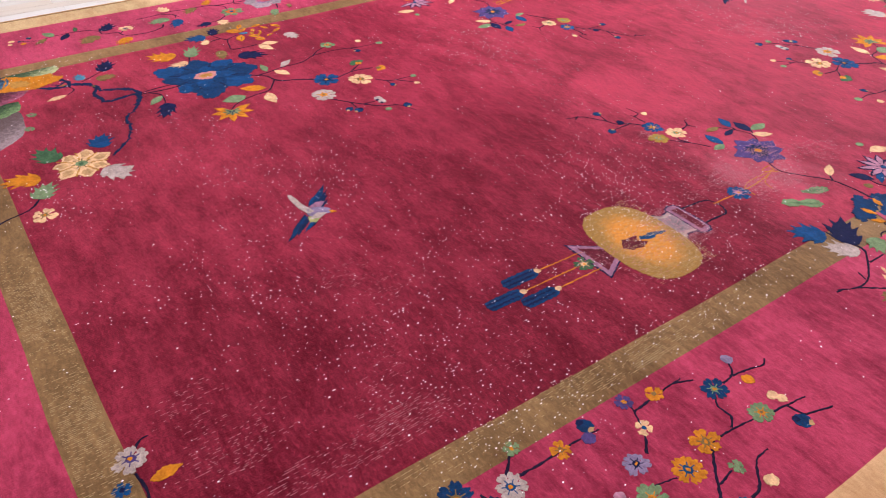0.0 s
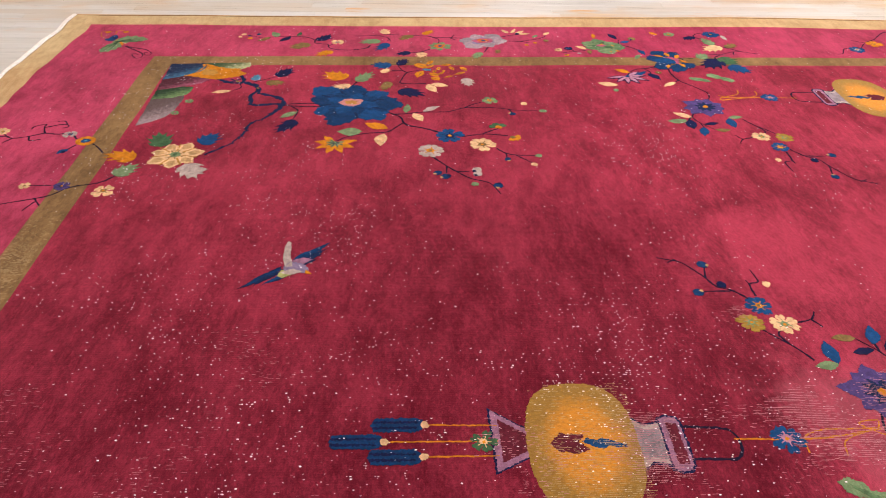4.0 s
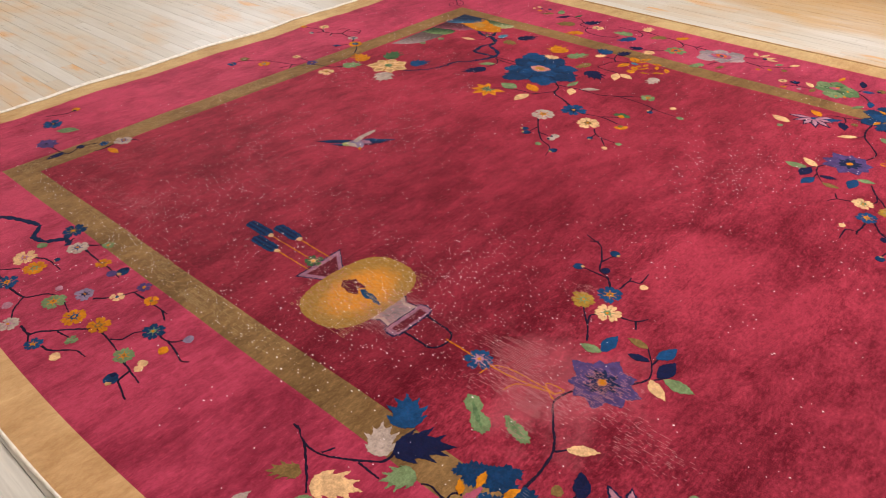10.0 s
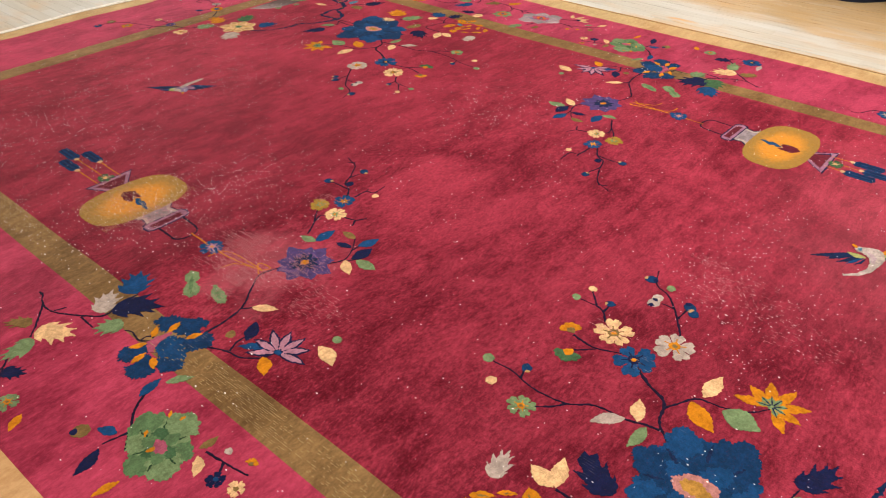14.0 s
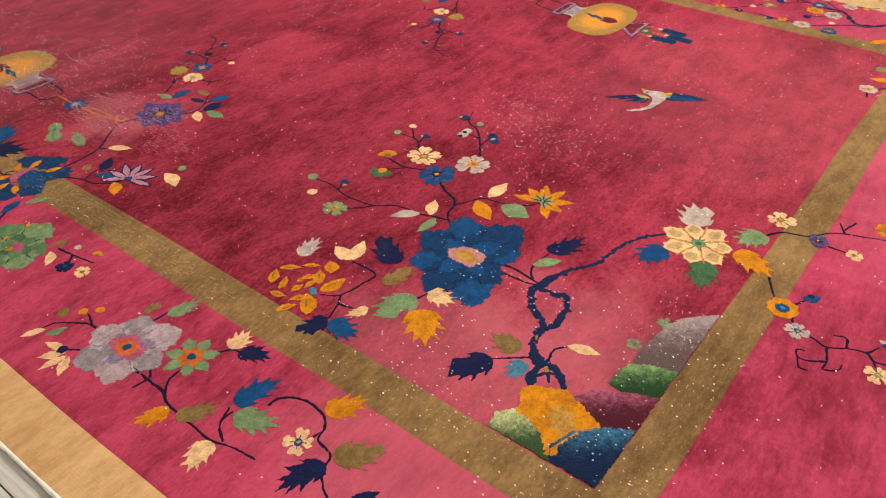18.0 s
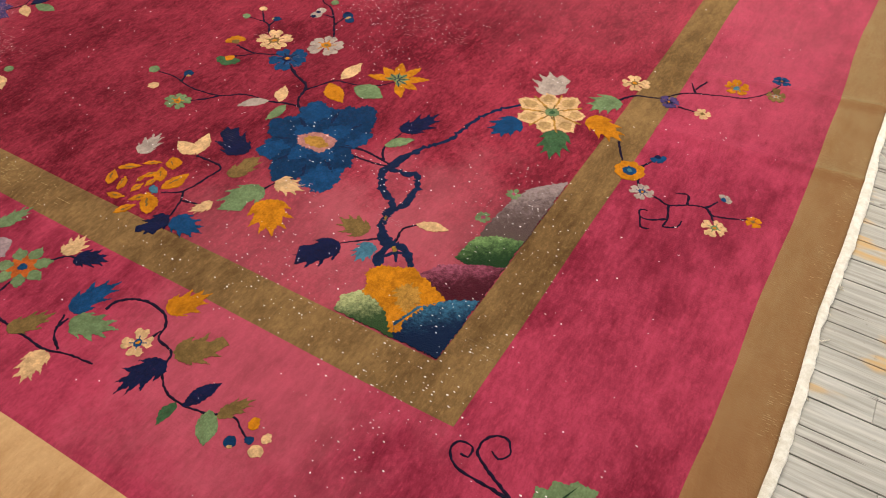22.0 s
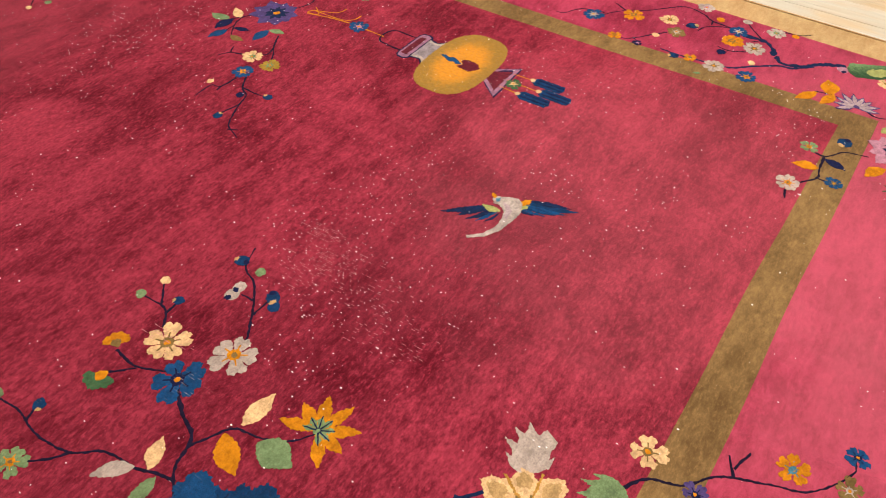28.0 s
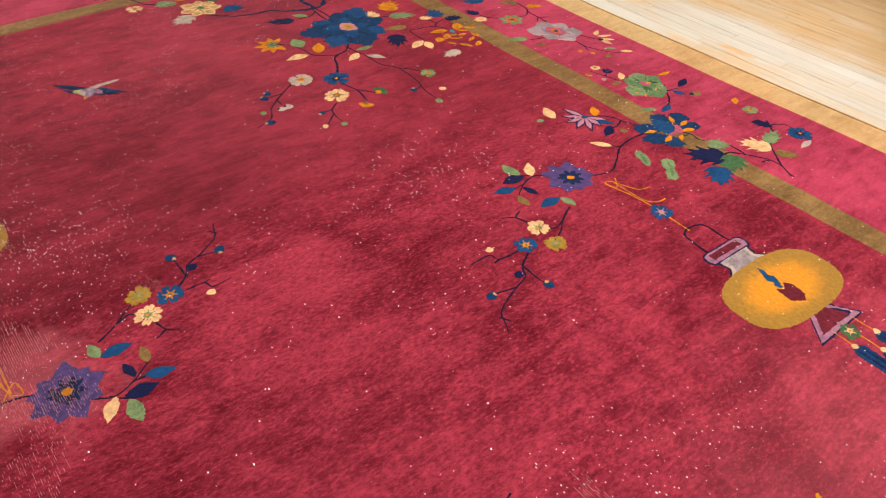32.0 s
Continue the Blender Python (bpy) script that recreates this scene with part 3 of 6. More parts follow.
def affine(a, b, c, d, e, g):
    return lambda x, y: (a * x + b * y + c, d * x + e * y + g)


def curved(a, b, c, d, e, f, g, h, i, j, k, l):
    """A smooth map for the half that was woven a little out of step."""
    return lambda x, y: (a * x + b * y + c + d * x * x + e * x * y + f * y * y, g * x + h * y + i + j * x * x + k * x * y + l * y * y)


def same(x, y):
    return x, y


def roughened(pts, step=0.005, amount=0.0012):
    """A woven outline: single tufts stand out of the edge or fall short of it."""
    res = []
    n = len(pts)
    g = max(amount, 0.0010) * 1.5 if step < 0.009 else amount
    for i in range(n):
        a, b = pts[i], pts[(i + 1) % n]
        d = math.dist(a, b) or 1e-9
        k = max(1, int(d / min(step, 0.0026)))
        tx, ty = (b[0] - a[0]) / d, (b[1] - a[1]) / d
        for j in range(k):
            p = lerp(a, b, j / k)
            u, v = wild.uniform(-g, g), wild.uniform(-0.0005, 0.0005)
            res.append((p[0] - ty * u + tx * v, p[1] + tx * u + ty * v))
    return res


def area2(pts):
    return sum(a[0] * b[1] - b[0] * a[1] for a, b in zip(pts, pts[1:] + pts[:1]))


def pile(name, pts, material, parent, level, label=""):
    """A patch of coloured pile inside an outline, set flush into the ground."""
    if area2(pts) < 0:
        pts = pts[::-1]
    n = len(pts)
    z = TOP + 0.00035 + 0.00012 * level
    verts = [(x, y, TOP - 0.0008 + sway(x, y)) for x, y in pts] + [(x, y, z + sway(x, y)) for x, y in pts]
    faces = [(i, (i + 1) % n, n + (i + 1) % n, n + i) for i in range(n)] + [tuple(range(n, 2 * n))]
    return thing(name, parent or rug, verts, faces, material, label)


def spread(T, x, y, r):
    """Centre and local axes of a motif of radius r; a mirrored half turns it round but keeps its size."""
    o, e = T(x, y), T(x + 0.01, y)
    k = r if e[0] > o[0] else -r * 0.95
    return o, (k, 0), (0, k)


def placed(pts, o, u, v):
    return [(o[0] + u[0] * a + v[0] * b, o[1] + u[1] * a + v[1] * b) for a, b in pts]


def turned(pts, deg):
    c, s = math.cos(radians(deg)), math.sin(radians(deg))
    return [(a * c - b * s, a * s + b * c) for a, b in pts]


def round_petal(r0, r1, w, notch=0.12, n=9):
    pts = [(r0, -w * 0.16), (r0, w * 0.16)]
    side = []
    for i in range(n):
        t = i / (n - 1)
        a = math.pi * (t - 0.5)
        x = r0 + (r1 - r0) * (0.58 + 0.42 * math.cos(a * 0.96)) - (notch * (r1 - r0) if i == n // 2 else 0)
        side.append((x, -w / 2 * math.sin(a * -1.0)))
    return pts[:1] + side + pts[1:]


def point_petal(r0, r1, w):
    m = r0 + (r1 - r0) * 0.5
    return [(r0, -w * 0.18), (m * 0.8, -w * 0.45), (m * 1.12, -w * 0.48), (r0 + (r1 - r0) * 0.82, -w * 0.22), (r1, 0), (r0 + (r1 - r0) * 0.82, w * 0.22), (m * 1.12, w * 0.48), (m * 0.8, w * 0.45), (r0, w * 0.18)]


def disc(r, n=10, rough=0.12):
    return [(r * (1 + wild.uniform(-rough, rough)) * math.cos(6.2832 * i / n), r * (1 + wild.uniform(-rough, rough)) * math.sin(6.2832 * i / n)) for i in range(n)]


KINDS = {"plum": "plum_blossom", "half": "blossom_side_view", "ring": "round_blossom", "lily": "lily", "star": "star_flower", "lotus": "lotus", "rose": "open_peony", "mum": "chrysanthemum"}


def flower(T, x, y, r, colour, core, kind, n, turn):
    o, u, v = spread(T, x, y, r)
    name = KINDS[kind]

    def put(nm, pts, mat, parent, level, step=0.005, amount=0.0012):
        return pile(nm, roughened(placed(pts, o, u, v), step, amount), mat, parent, level)

    start = turn if turn else wild.uniform(0, 360)
    if kind == "plum" and core is EMBER:
        c = put(name, disc(0.17), BLUE, None, 8)
        for i in range(n + 2):
            a = start + 360 * i / (n + 2) + wild.uniform(-6, 6)
            put("petal", turned([(p, q * 1.15) for p, q in point_petal(0.3, wild.uniform(0.95, 1.12), 0.44)], a), colour, c, 4)
            put("inner_petal", turned(point_petal(0.05, 0.56, 0.3), a + 180 / (n + 2)), core, c, 6)
    elif kind == "plum":
        c = put(name, disc(0.27), core, None, 5)
        for i in range(n):
            w = 2.0 * math.sin(math.pi / n) * wild.uniform(0.6, 0.74)
            put("petal", turned(round_petal(0.16, wild.uniform(0.86, 1.08), w, 0.2), start + 360 * i / n + wild.uniform(-5, 5)), colour, c, 4)
        if r > 0.02:
            for i in range(n):
                put("stamen", turned([(0.1, -0.035), (0.52, -0.03), (0.52, 0.03), (0.1, 0.035)], start + 360 * i / n), core, c, 6, 0.01, 0.0003)
            put("eye", disc(0.13, 7), ORANGE if core is not ORANGE else KHAKI, c, 7)
    elif kind == "half":
        c = put(name, disc(0.34), core, None, 5)
        for i in range(n):
            put("petal", turned(round_petal(0.1, 1.0, 0.8), turn + (i - (n - 1) / 2) * 62), colour, c, 4)
    elif kind == "ring":
        c = put(name, disc(0.45, 12), core, None, 5)
        for i in range(n):
            put("petal", turned(round_petal(0.3, 1.0, 0.72, 0.05), 360 * i / n), colour, c, 4)
        put("eye", disc(0.18, 8), TEAL, c, 6)
    elif kind in ("lily", "star"):
        c = put(name, disc(0.16 if kind == "star" else 0.13), core, None, 6)
        for i in range(n):
            if kind == "star":
                a, ln, w = start + 360 * i / n + wild.uniform(-6, 6), wild.uniform(0.95, 1.3), 0.74
            else:
                a, ln, w = turn + (i - (n - 1) / 2) * 41, wild.uniform(0.86, 1.04), 0.34
            put("petal", turned(point_petal(0.08, ln, w), a), colour, c, 4 + i % 2)
            if kind == "lily":
                put("petal_root", turned(point_petal(0.05, 0.42, 0.15), a), core, c, 6)
                put("vein", turned([(0.05, -0.02), (0.4, -0.012), (0.4, 0.012), (0.05, 0.02)], a), NAVY, c, 7, 0.01, 0.0004)
            if kind == "star" and r > 0.05:
                put("inner_petal", turned(point_petal(0.1, 0.56, 0.24), a + 18), DEEP, c, 6)
        if kind == "star":
            put("ground", disc(0.74, 22, 0.14), colour, c, 3)
    elif kind == "lotus":
        c = put(name, disc(0.1), core, None, 7)
        for i in range(n):
            a = turn + (i - (n - 1) / 2) * 243 / n
            ln = wild.uniform(0.86, 1.08)
            put("petal_outline", turned(point_petal(0.04, ln, 0.32), a), NAVY if colour is MAUVE else PURPLE, c, 3 + i % 2)
            put("petal", turned(point_petal(0.12, ln * 0.9, 0.2), a), colour, c, 5 + i % 2)
    elif kind == "rose":
        c = put(name, disc(0.2, 10), core, None, 9)
        shade = KHAKI if colour is CREAM else STONE
        put("ground", disc(0.72, 20, 0.05), shade, c, 3)
        for i in range(n):
            a = start + 360 * i / n
            w = 2.0 * math.sin(math.pi / n) * 0.8
            k = wild.uniform(0.9, 1.14)
            lobe = [(0.3, -0.12), (0.5, -0.3), (0.66, -0.36), (0.76, -0.24), (0.9, -0.2), (0.94, -0.05), (1.02, 0.04), (0.9, 0.16), (0.8, 0.26), (0.68, 0.37), (0.5, 0.3), (0.3, 0.12)]
            put("petal", turned([(p * k, q * w / 0.78) for p, q in lobe], a), colour, c, 4)
            put("petal_heart", turned([(0.24 + p * k * 0.66, q * w * 0.72) for p, q in lobe], a), BLUSH, c, 5)
            put("seam", turned([(0.3, -0.03), (0.86, -0.03), (0.9, 0.02), (0.3, 0.034)], a + 180 / n), OCHRE if colour is CREAM else shade, c, 7, 0.008)
        for i in range(5):
            put("inner_petal", turned(round_petal(0.12, 0.52, 0.44, 0.1), start + 30 + 72 * i), colour, c, 6)
        for i in range(7):
            put("stamen", turned([(0.15, -0.018), (0.36, -0.025), (0.36, 0.025), (0.15, 0.018)], 51 * i), shade if colour is CREAM else EMBER, c, 8, 0.01, 0.0003)
        put("eye", disc(0.09, 7), NAVY if colour is SILVER else DARKGREEN, c, 10)
    elif kind == "mum":
        c = put(name, disc(0.14), core, None, 8)
        put("ground", disc(0.62, 18, 0.08), KHAKI, c, 3)
        for rad, count, ln, w in ((0.74, 9, 0.52, 0.2), (0.46, 8, 0.42, 0.17), (0.2, 5, 0.3, 0.15)):
            for i in range(count):
                a = 360 * i / count + rad * 80 + wild.uniform(-8, 8)
                p = [(q[0], q[1] - 0.55 * (q[0] - ln / 2) ** 2 / ln) for q in point_petal(0.0, ln * wild.uniform(0.9, 1.15), w)]
                p = turned([(q[0] - ln / 2, q[1]) for q in p], 68 + wild.uniform(-18, 18))
                put("petal", turned([(q[0] + rad, q[1]) for q in p], a), colour, c, 5 if rad > 0.3 else 6)
    return c


LOBE = [(0.0, 0.14), (0.22, 0.32), (0.4, 0.5), (0.48, 0.42), (0.6, 0.54), (0.7, 0.42), (0.82, 0.4), (0.86, 0.24), (0.96, 0.17), (1.0, 0.0)]


def lobed(T, cx, cy, tx, ty, w):
    """Outline of a broad petal with a scalloped edge, from the heart of a flower to its tip."""
    a, b = T(cx, cy), T(tx, ty)
    dx, dy = b[0] - a[0], b[1] - a[1]
    half = [(p + wild.uniform(-0.03, 0.03), q * wild.uniform(0.88, 1.1)) for p, q in LOBE[:-1]]
    other = [(p + wild.uniform(-0.03, 0.03), q * wild.uniform(0.88, 1.1)) for p, q in LOBE[:-1]]
    pts = half + [(1.0, 0.0)] + [(p, -q) for p, q in other[::-1]]
    return [(a[0] + dx * p - dy * q * w, a[1] + dy * p + dx * q * w) for p, q in pts]


def peony(T, cx, cy, tips, w, outer, inner, seam, heart, eye, dot, ragged=0.0022, size=1.0):
    """A large open flower: scalloped petals two rows deep, dark seams, a ragged heart and an eye."""
    def on(k, x, y):
        return cx + (x - cx) * k, cy + (y - cy) * k
    o, u, v = spread(T, cx, cy, 1.0)
    c = pile("peony", roughened(placed([(p * 1.25, q * 0.85) for p, q in disc(0.034 * size, 14, 0.22)], o, u, v), 0.003, 0.002), heart, None, 9)
    pile("ground", roughened([T(*on(0.56, x, y)) for x, y in tips], 0.004, 0.003), outer[0], c, 1)
    for i, (x, y) in enumerate(tips):
        nx, ny = tips[(i + 1) % len(tips)]
        pile("petal", roughened(lobed(T, cx, cy, x, y, w), 0.003, ragged), outer[i % 2], c, 3 + i % 2)
        mx, my = (x + nx) / 2, (y + ny) / 2
        a, b = T(*on(0.3, mx, my)), T(*on(0.82, mx, my))
        dx, dy = b[0] - a[0], b[1] - a[1]
        pile("fold", roughened([(a[0] + dx * p - dy * q, a[1] + dy * p + dx * q) for p, q in ((0, -0.035), (0.6, -0.05), (1, 0), (0.6, 0.06), (0, 0.035))], 0.004, 0.0014), seam, c, 5)
        pile("inner_petal", roughened(lobed(T, cx, cy, *on(0.58, *lerp((x, y), (nx, ny), 0.3)), w * 0.85), 0.003, ragged), inner[i % 2], c, 6 + i % 2)
    pile("heart", roughened(placed([(p * 1.2, q * 0.8) for p, q in disc(0.021 * size, 12, 0.3)], o, u, v), 0.003, 0.0016), eye, c, 10)
    if dot:
        pile("eye", roughened(placed(disc(0.009, 8, 0.2), o, u, v), 0.003, 0.0008), dot, c, 11)
    return c


OVAL = [(0, 0.05), (0.12, 0.5), (0.3, 0.88), (0.48, 1.0), (0.66, 0.82), (0.84, 0.4), (1, 0)]
MAPLE = [(0, 0.05), (0.04, 0.38), (0.13, 0.66), (0.37, 0.9), (0.3, 0.62), (0.42, 0.66), (0.66, 0.95), (0.55, 0.52), (0.66, 0.45), (0.87, 0.58), (0.74, 0.25), (0.83, 0.13), (1, 0)]
WING = [(0, 0.1), (0.12, 0.5), (0.3, 0.8), (0.38, 1.05), (0.5, 0.72), (0.62, 0.95), (0.72, 0.6), (0.86, 0.62), (0.9, 0.36), (1, 0.05)]
POD = [(0, 0.2), (0.05, 0.62), (0.2, 0.95), (0.45, 0.78), (0.62, 0.8), (0.8, 1.0), (0.95, 0.66), (1, 0.15)]
LEAVES = {"oval": (OVAL, "leaf"), "maple": (MAPLE, "lobed_leaf"), "wing": (WING, "butterfly_wing"), "pod": (POD, "seed_pod"), "streak": (OVAL, "petal_streak"), "ray": (OVAL, "flower_petal"), "feather": (OVAL, "wing_feather")}


def leaf(T, x, y, tx, ty, colour, w, kind):
    a, b = T(x, y), T(tx, ty)
    k = math.hypot(tx - x, ty - y) / max(math.dist(a, b), 1e-6)
    m = lerp(a, b, 0.5)
    a, b = lerp(m, a, k), lerp(m, b, k)
    dx, dy = b[0] - a[0], b[1] - a[1]
    prof, name = LEAVES[kind]
    k1, k2 = wild.uniform(0.85, 1.1), wild.uniform(0.85, 1.1)
    bend = wild.uniform(-0.07, 0.07)
    def lift(s):
        return bend * math.sin(math.pi * s)
    jag = 0.018 if kind == "maple" else 0.012 if kind == "oval" else 0.0
    up = [(s + (wild.uniform(-jag, jag) if 0 < s < 1 else 0), h * w / 2 * k1 * (1 + wild.uniform(-3, 3) * jag) + lift(s)) for s, h in prof]
    dn = [(s + (wild.uniform(-jag, jag) if 0 < s < 1 else 0), -h * w / 2 * k2 * (1 + wild.uniform(-3, 3) * jag) + lift(s)) for s, h in prof]
    pts = up + dn[::-1][1:]
    if kind == "wing":
        pts = [(s, h * (1.25 if h > 0 else 0.6)) for s, h in pts]
    ln = math.hypot(dx, dy)
    side = (-dy, dx)
    at = lambda q: [(a[0] + dx * s + side[0] * h, a[1] + dy * s + side[1] * h) for s, h in q]
    ob = pile(name, roughened(at(pts), 0.005, 0.0008), colour, None, 9 if kind == "streak" else 6 if kind == "ray" else 4)
    if kind == "wing" and ln > 0.045:
        dark = BOTTLE if colour is GREEN else NAVY
        t = 0.0022 / ln
        for h in (-0.32, 0.02, 0.36):
            pile("vein", at([(0.06, -t), (0.5, h * w * 0.55 - t), (0.84, h * w * 0.8), (0.5, h * w * 0.55 + t), (0.06, t)]), dark, ob, 5)
    return ob


def bud(T, x, y, r, colour):
    o, u, v = spread(T, x, y, r)
    a = wild.uniform(0, 360)
    pts = turned([(-1, -0.2), (-0.6, -0.75), (0.1, -0.95), (0.8, -0.7), (1.05, 0.0), (0.8, 0.7), (0.1, 0.95), (-0.6, 0.75), (-1, 0.2)], a)
    ob = pile("bud", roughened(placed(pts, o, u, v), 0.004, 0.0007), DEEPBLUE if colour is BLUE else colour, None, 5)
    if colour is BLUE and r > 0.0075:   # a petal shows at the tip
        pile("bud_tip", roughened(placed(turned([(0.6, -0.35), (1.0, -0.45), (1.2, 0.0), (1.0, 0.45), (0.6, 0.35)], a), o, u, v), 0.004, 0.0003), BLUSH, ob, 6)
    if r > 0.013:
        pile("calyx", roughened(placed(turned([(-1.05, -0.25), (-0.5, -0.5), (-0.25, 0.0), (-0.5, 0.5), (-1.05, 0.25)], a), o, u, v), 0.004, 0.0004), NAVY if colour is not NAVY else KHAKI, ob, 6)
    return ob


def smooth_line(pts, step=0.005):
    res = []
    n = len(pts)
    for i in range(n - 1):
        p0, p1, p2, p3 = pts[max(i - 1, 0)], pts[i], pts[i + 1], pts[min(i + 2, n - 1)]
        k = max(2, int(math.dist(p1, p2) / step))
        for j in range(k):
            t = j / k
            res.append(tuple(0.5 * (2 * p1[c] + (p2[c] - p0[c]) * t + (2 * p0[c] - 5 * p1[c] + 4 * p2[c] - p3[c]) * t * t + (3 * p1[c] - p0[c] - 3 * p2[c] + p3[c]) * t ** 3) for c in (0, 1)))
    return res + [pts[-1]]


def branch(T, pts, w, colour, name="branch", taper=0.45):
    colour = TWIG if colour is NAVY else colour
    line = smooth_line([T(*p) for p in pts])
    left, right = [], []
    n = len(line)
    for i, p in enumerate(line):
        a, b = line[max(i - 1, 0)], line[min(i + 1, n - 1)]
        tx, ty = b[0] - a[0], b[1] - a[1]
        ln = math.hypot(tx, ty) or 1e-9
        h = max(w * 0.52, 0.0027) * (0.62 if colour is ORANGE else 1.0) * (1 - taper * i / n * (w < 0.012)) * wild.uniform(0.68, 1.35)
        j = wild.uniform(-0.0008, 0.0008)
        if w > 0.0095:   # gnarled wood: knobs and short thorns
            h *= 1 + 0.5 * noise.noise((p[0] * 45, p[1] * 45, 2.0))
            j = 0.004 * noise.noise((p[0] * 60, p[1] * 60, 5.0)) + (wild.choice((-1, 1)) * 0.006 if wild.random() < 0.09 else 0)
        left.append((p[0] - ty / ln * (h + j), p[1] + tx / ln * (h + j)))
        right.append((p[0] + ty / ln * (h - j), p[1] - tx / ln * (h - j)))
    verts, faces = [], []
    z = TOP + 0.0007
    for q, r in zip(left, right):
        m = lerp(q, r, 0.5)
        verts += [(*q, TOP + 0.0001 + sway(*q)), (*lerp(q, m, 0.5), z + sway(*q)), (*lerp(r, m, 0.5), z + sway(*r)), (*r, TOP + 0.0001 + sway(*r))]
    for i in range(n - 1):
        for j in range(3):
            q = 4 * i + j
            faces.append((q, q + 1, q + 5, q + 4))
    faces += [(0, 3, 2, 1), (4 * n - 4, 4 * n - 3, 4 * n - 2, 4 * n - 1)]
    return thing(name, rug, verts, faces, colour)


def graded(name, light, dark, x, y, dx, dy, r):
    """Wool dyed from a light to a dark tone across a rock."""
    n = Nodes(name)
    d = n.tree.nodes.new("ShaderNodeVectorMath")
    d.operation = "DOT_PRODUCT"
    n.link(n.coord, d.inputs[0])
    d.inputs[1].default_value = (dx, dy, 0)
    t = n.math("SUBTRACT", d.outputs["Value"], x * dx + y * dy)
    t = n.math("ADD", t, n.math("MULTIPLY", n.math("SUBTRACT", n.noise(70.0, 6.0, 0.85), 0.5), r * 2.6))
    col = n.mix(n.ramp(t, -r * 1.05, r * 0.4), light, dark)
    col = n.mix(n.ramp(n.noise(210.0, 4.0, 0.75), 0.45, 0.7, 0.0, 0.6), col, scaled(dark, 0.7))
    n.bump(n.noise(420.0, 2.0, 0.5), 0.6, 0.004)
    n.done(col, 0.85, 0.05)
    n.bsdf.inputs["Specular IOR Level"].default_value = 0.1
    return n.mat


TONES = {BLUE: ("3f7390", "081a38", 5), GREEN: ("7d9a5e", "1c3418", 3), ROSE: ("ac5a72", "420f1c", 4), STONE: ("9a8684", "54423f", 2), LIME: ("b0b27c", "2e4224", 3), DARKGREEN: ("6d8a58", "2a4428", 3)}


def rock(T, pts, colour):
    q = [T(*p) for p in pts]
    c = (sum(p[0] for p in q) / len(q), sum(p[1] for p in q) / len(q))
    r = max(math.dist(p, c) for p in q)
    side = 1 if c[0] > 0 else -1
    a, b, level = TONES[colour]
    return pile("rock", roughened(q, 0.004, 0.0014), graded("wool_rock", lin(a), lin(b), c[0], c[1], 0.62 * side, -0.78 * side, r * 0.7), None, level)


def patch(T, name, pts, colour, level, rough=0.0012):
    """One hand-drawn patch of colour."""
    return pile(name, roughened([T(*p) for p in pts], 0.005, rough), colour, None, level)


# ---- motifs ----


BLUE_TIPS = [(1.075, -0.526), (1.196, -0.482), (1.246, -0.560), (1.268, -0.672), (1.262, -0.764), (1.158, -0.784), (1.074, -0.730), (1.032, -0.634)]
SILVER_TIPS = [(0.768, -1.168), (0.866, -1.150), (0.910, -1.240), (0.868, -1.328), (0.768, -1.334), (0.722, -1.254)]


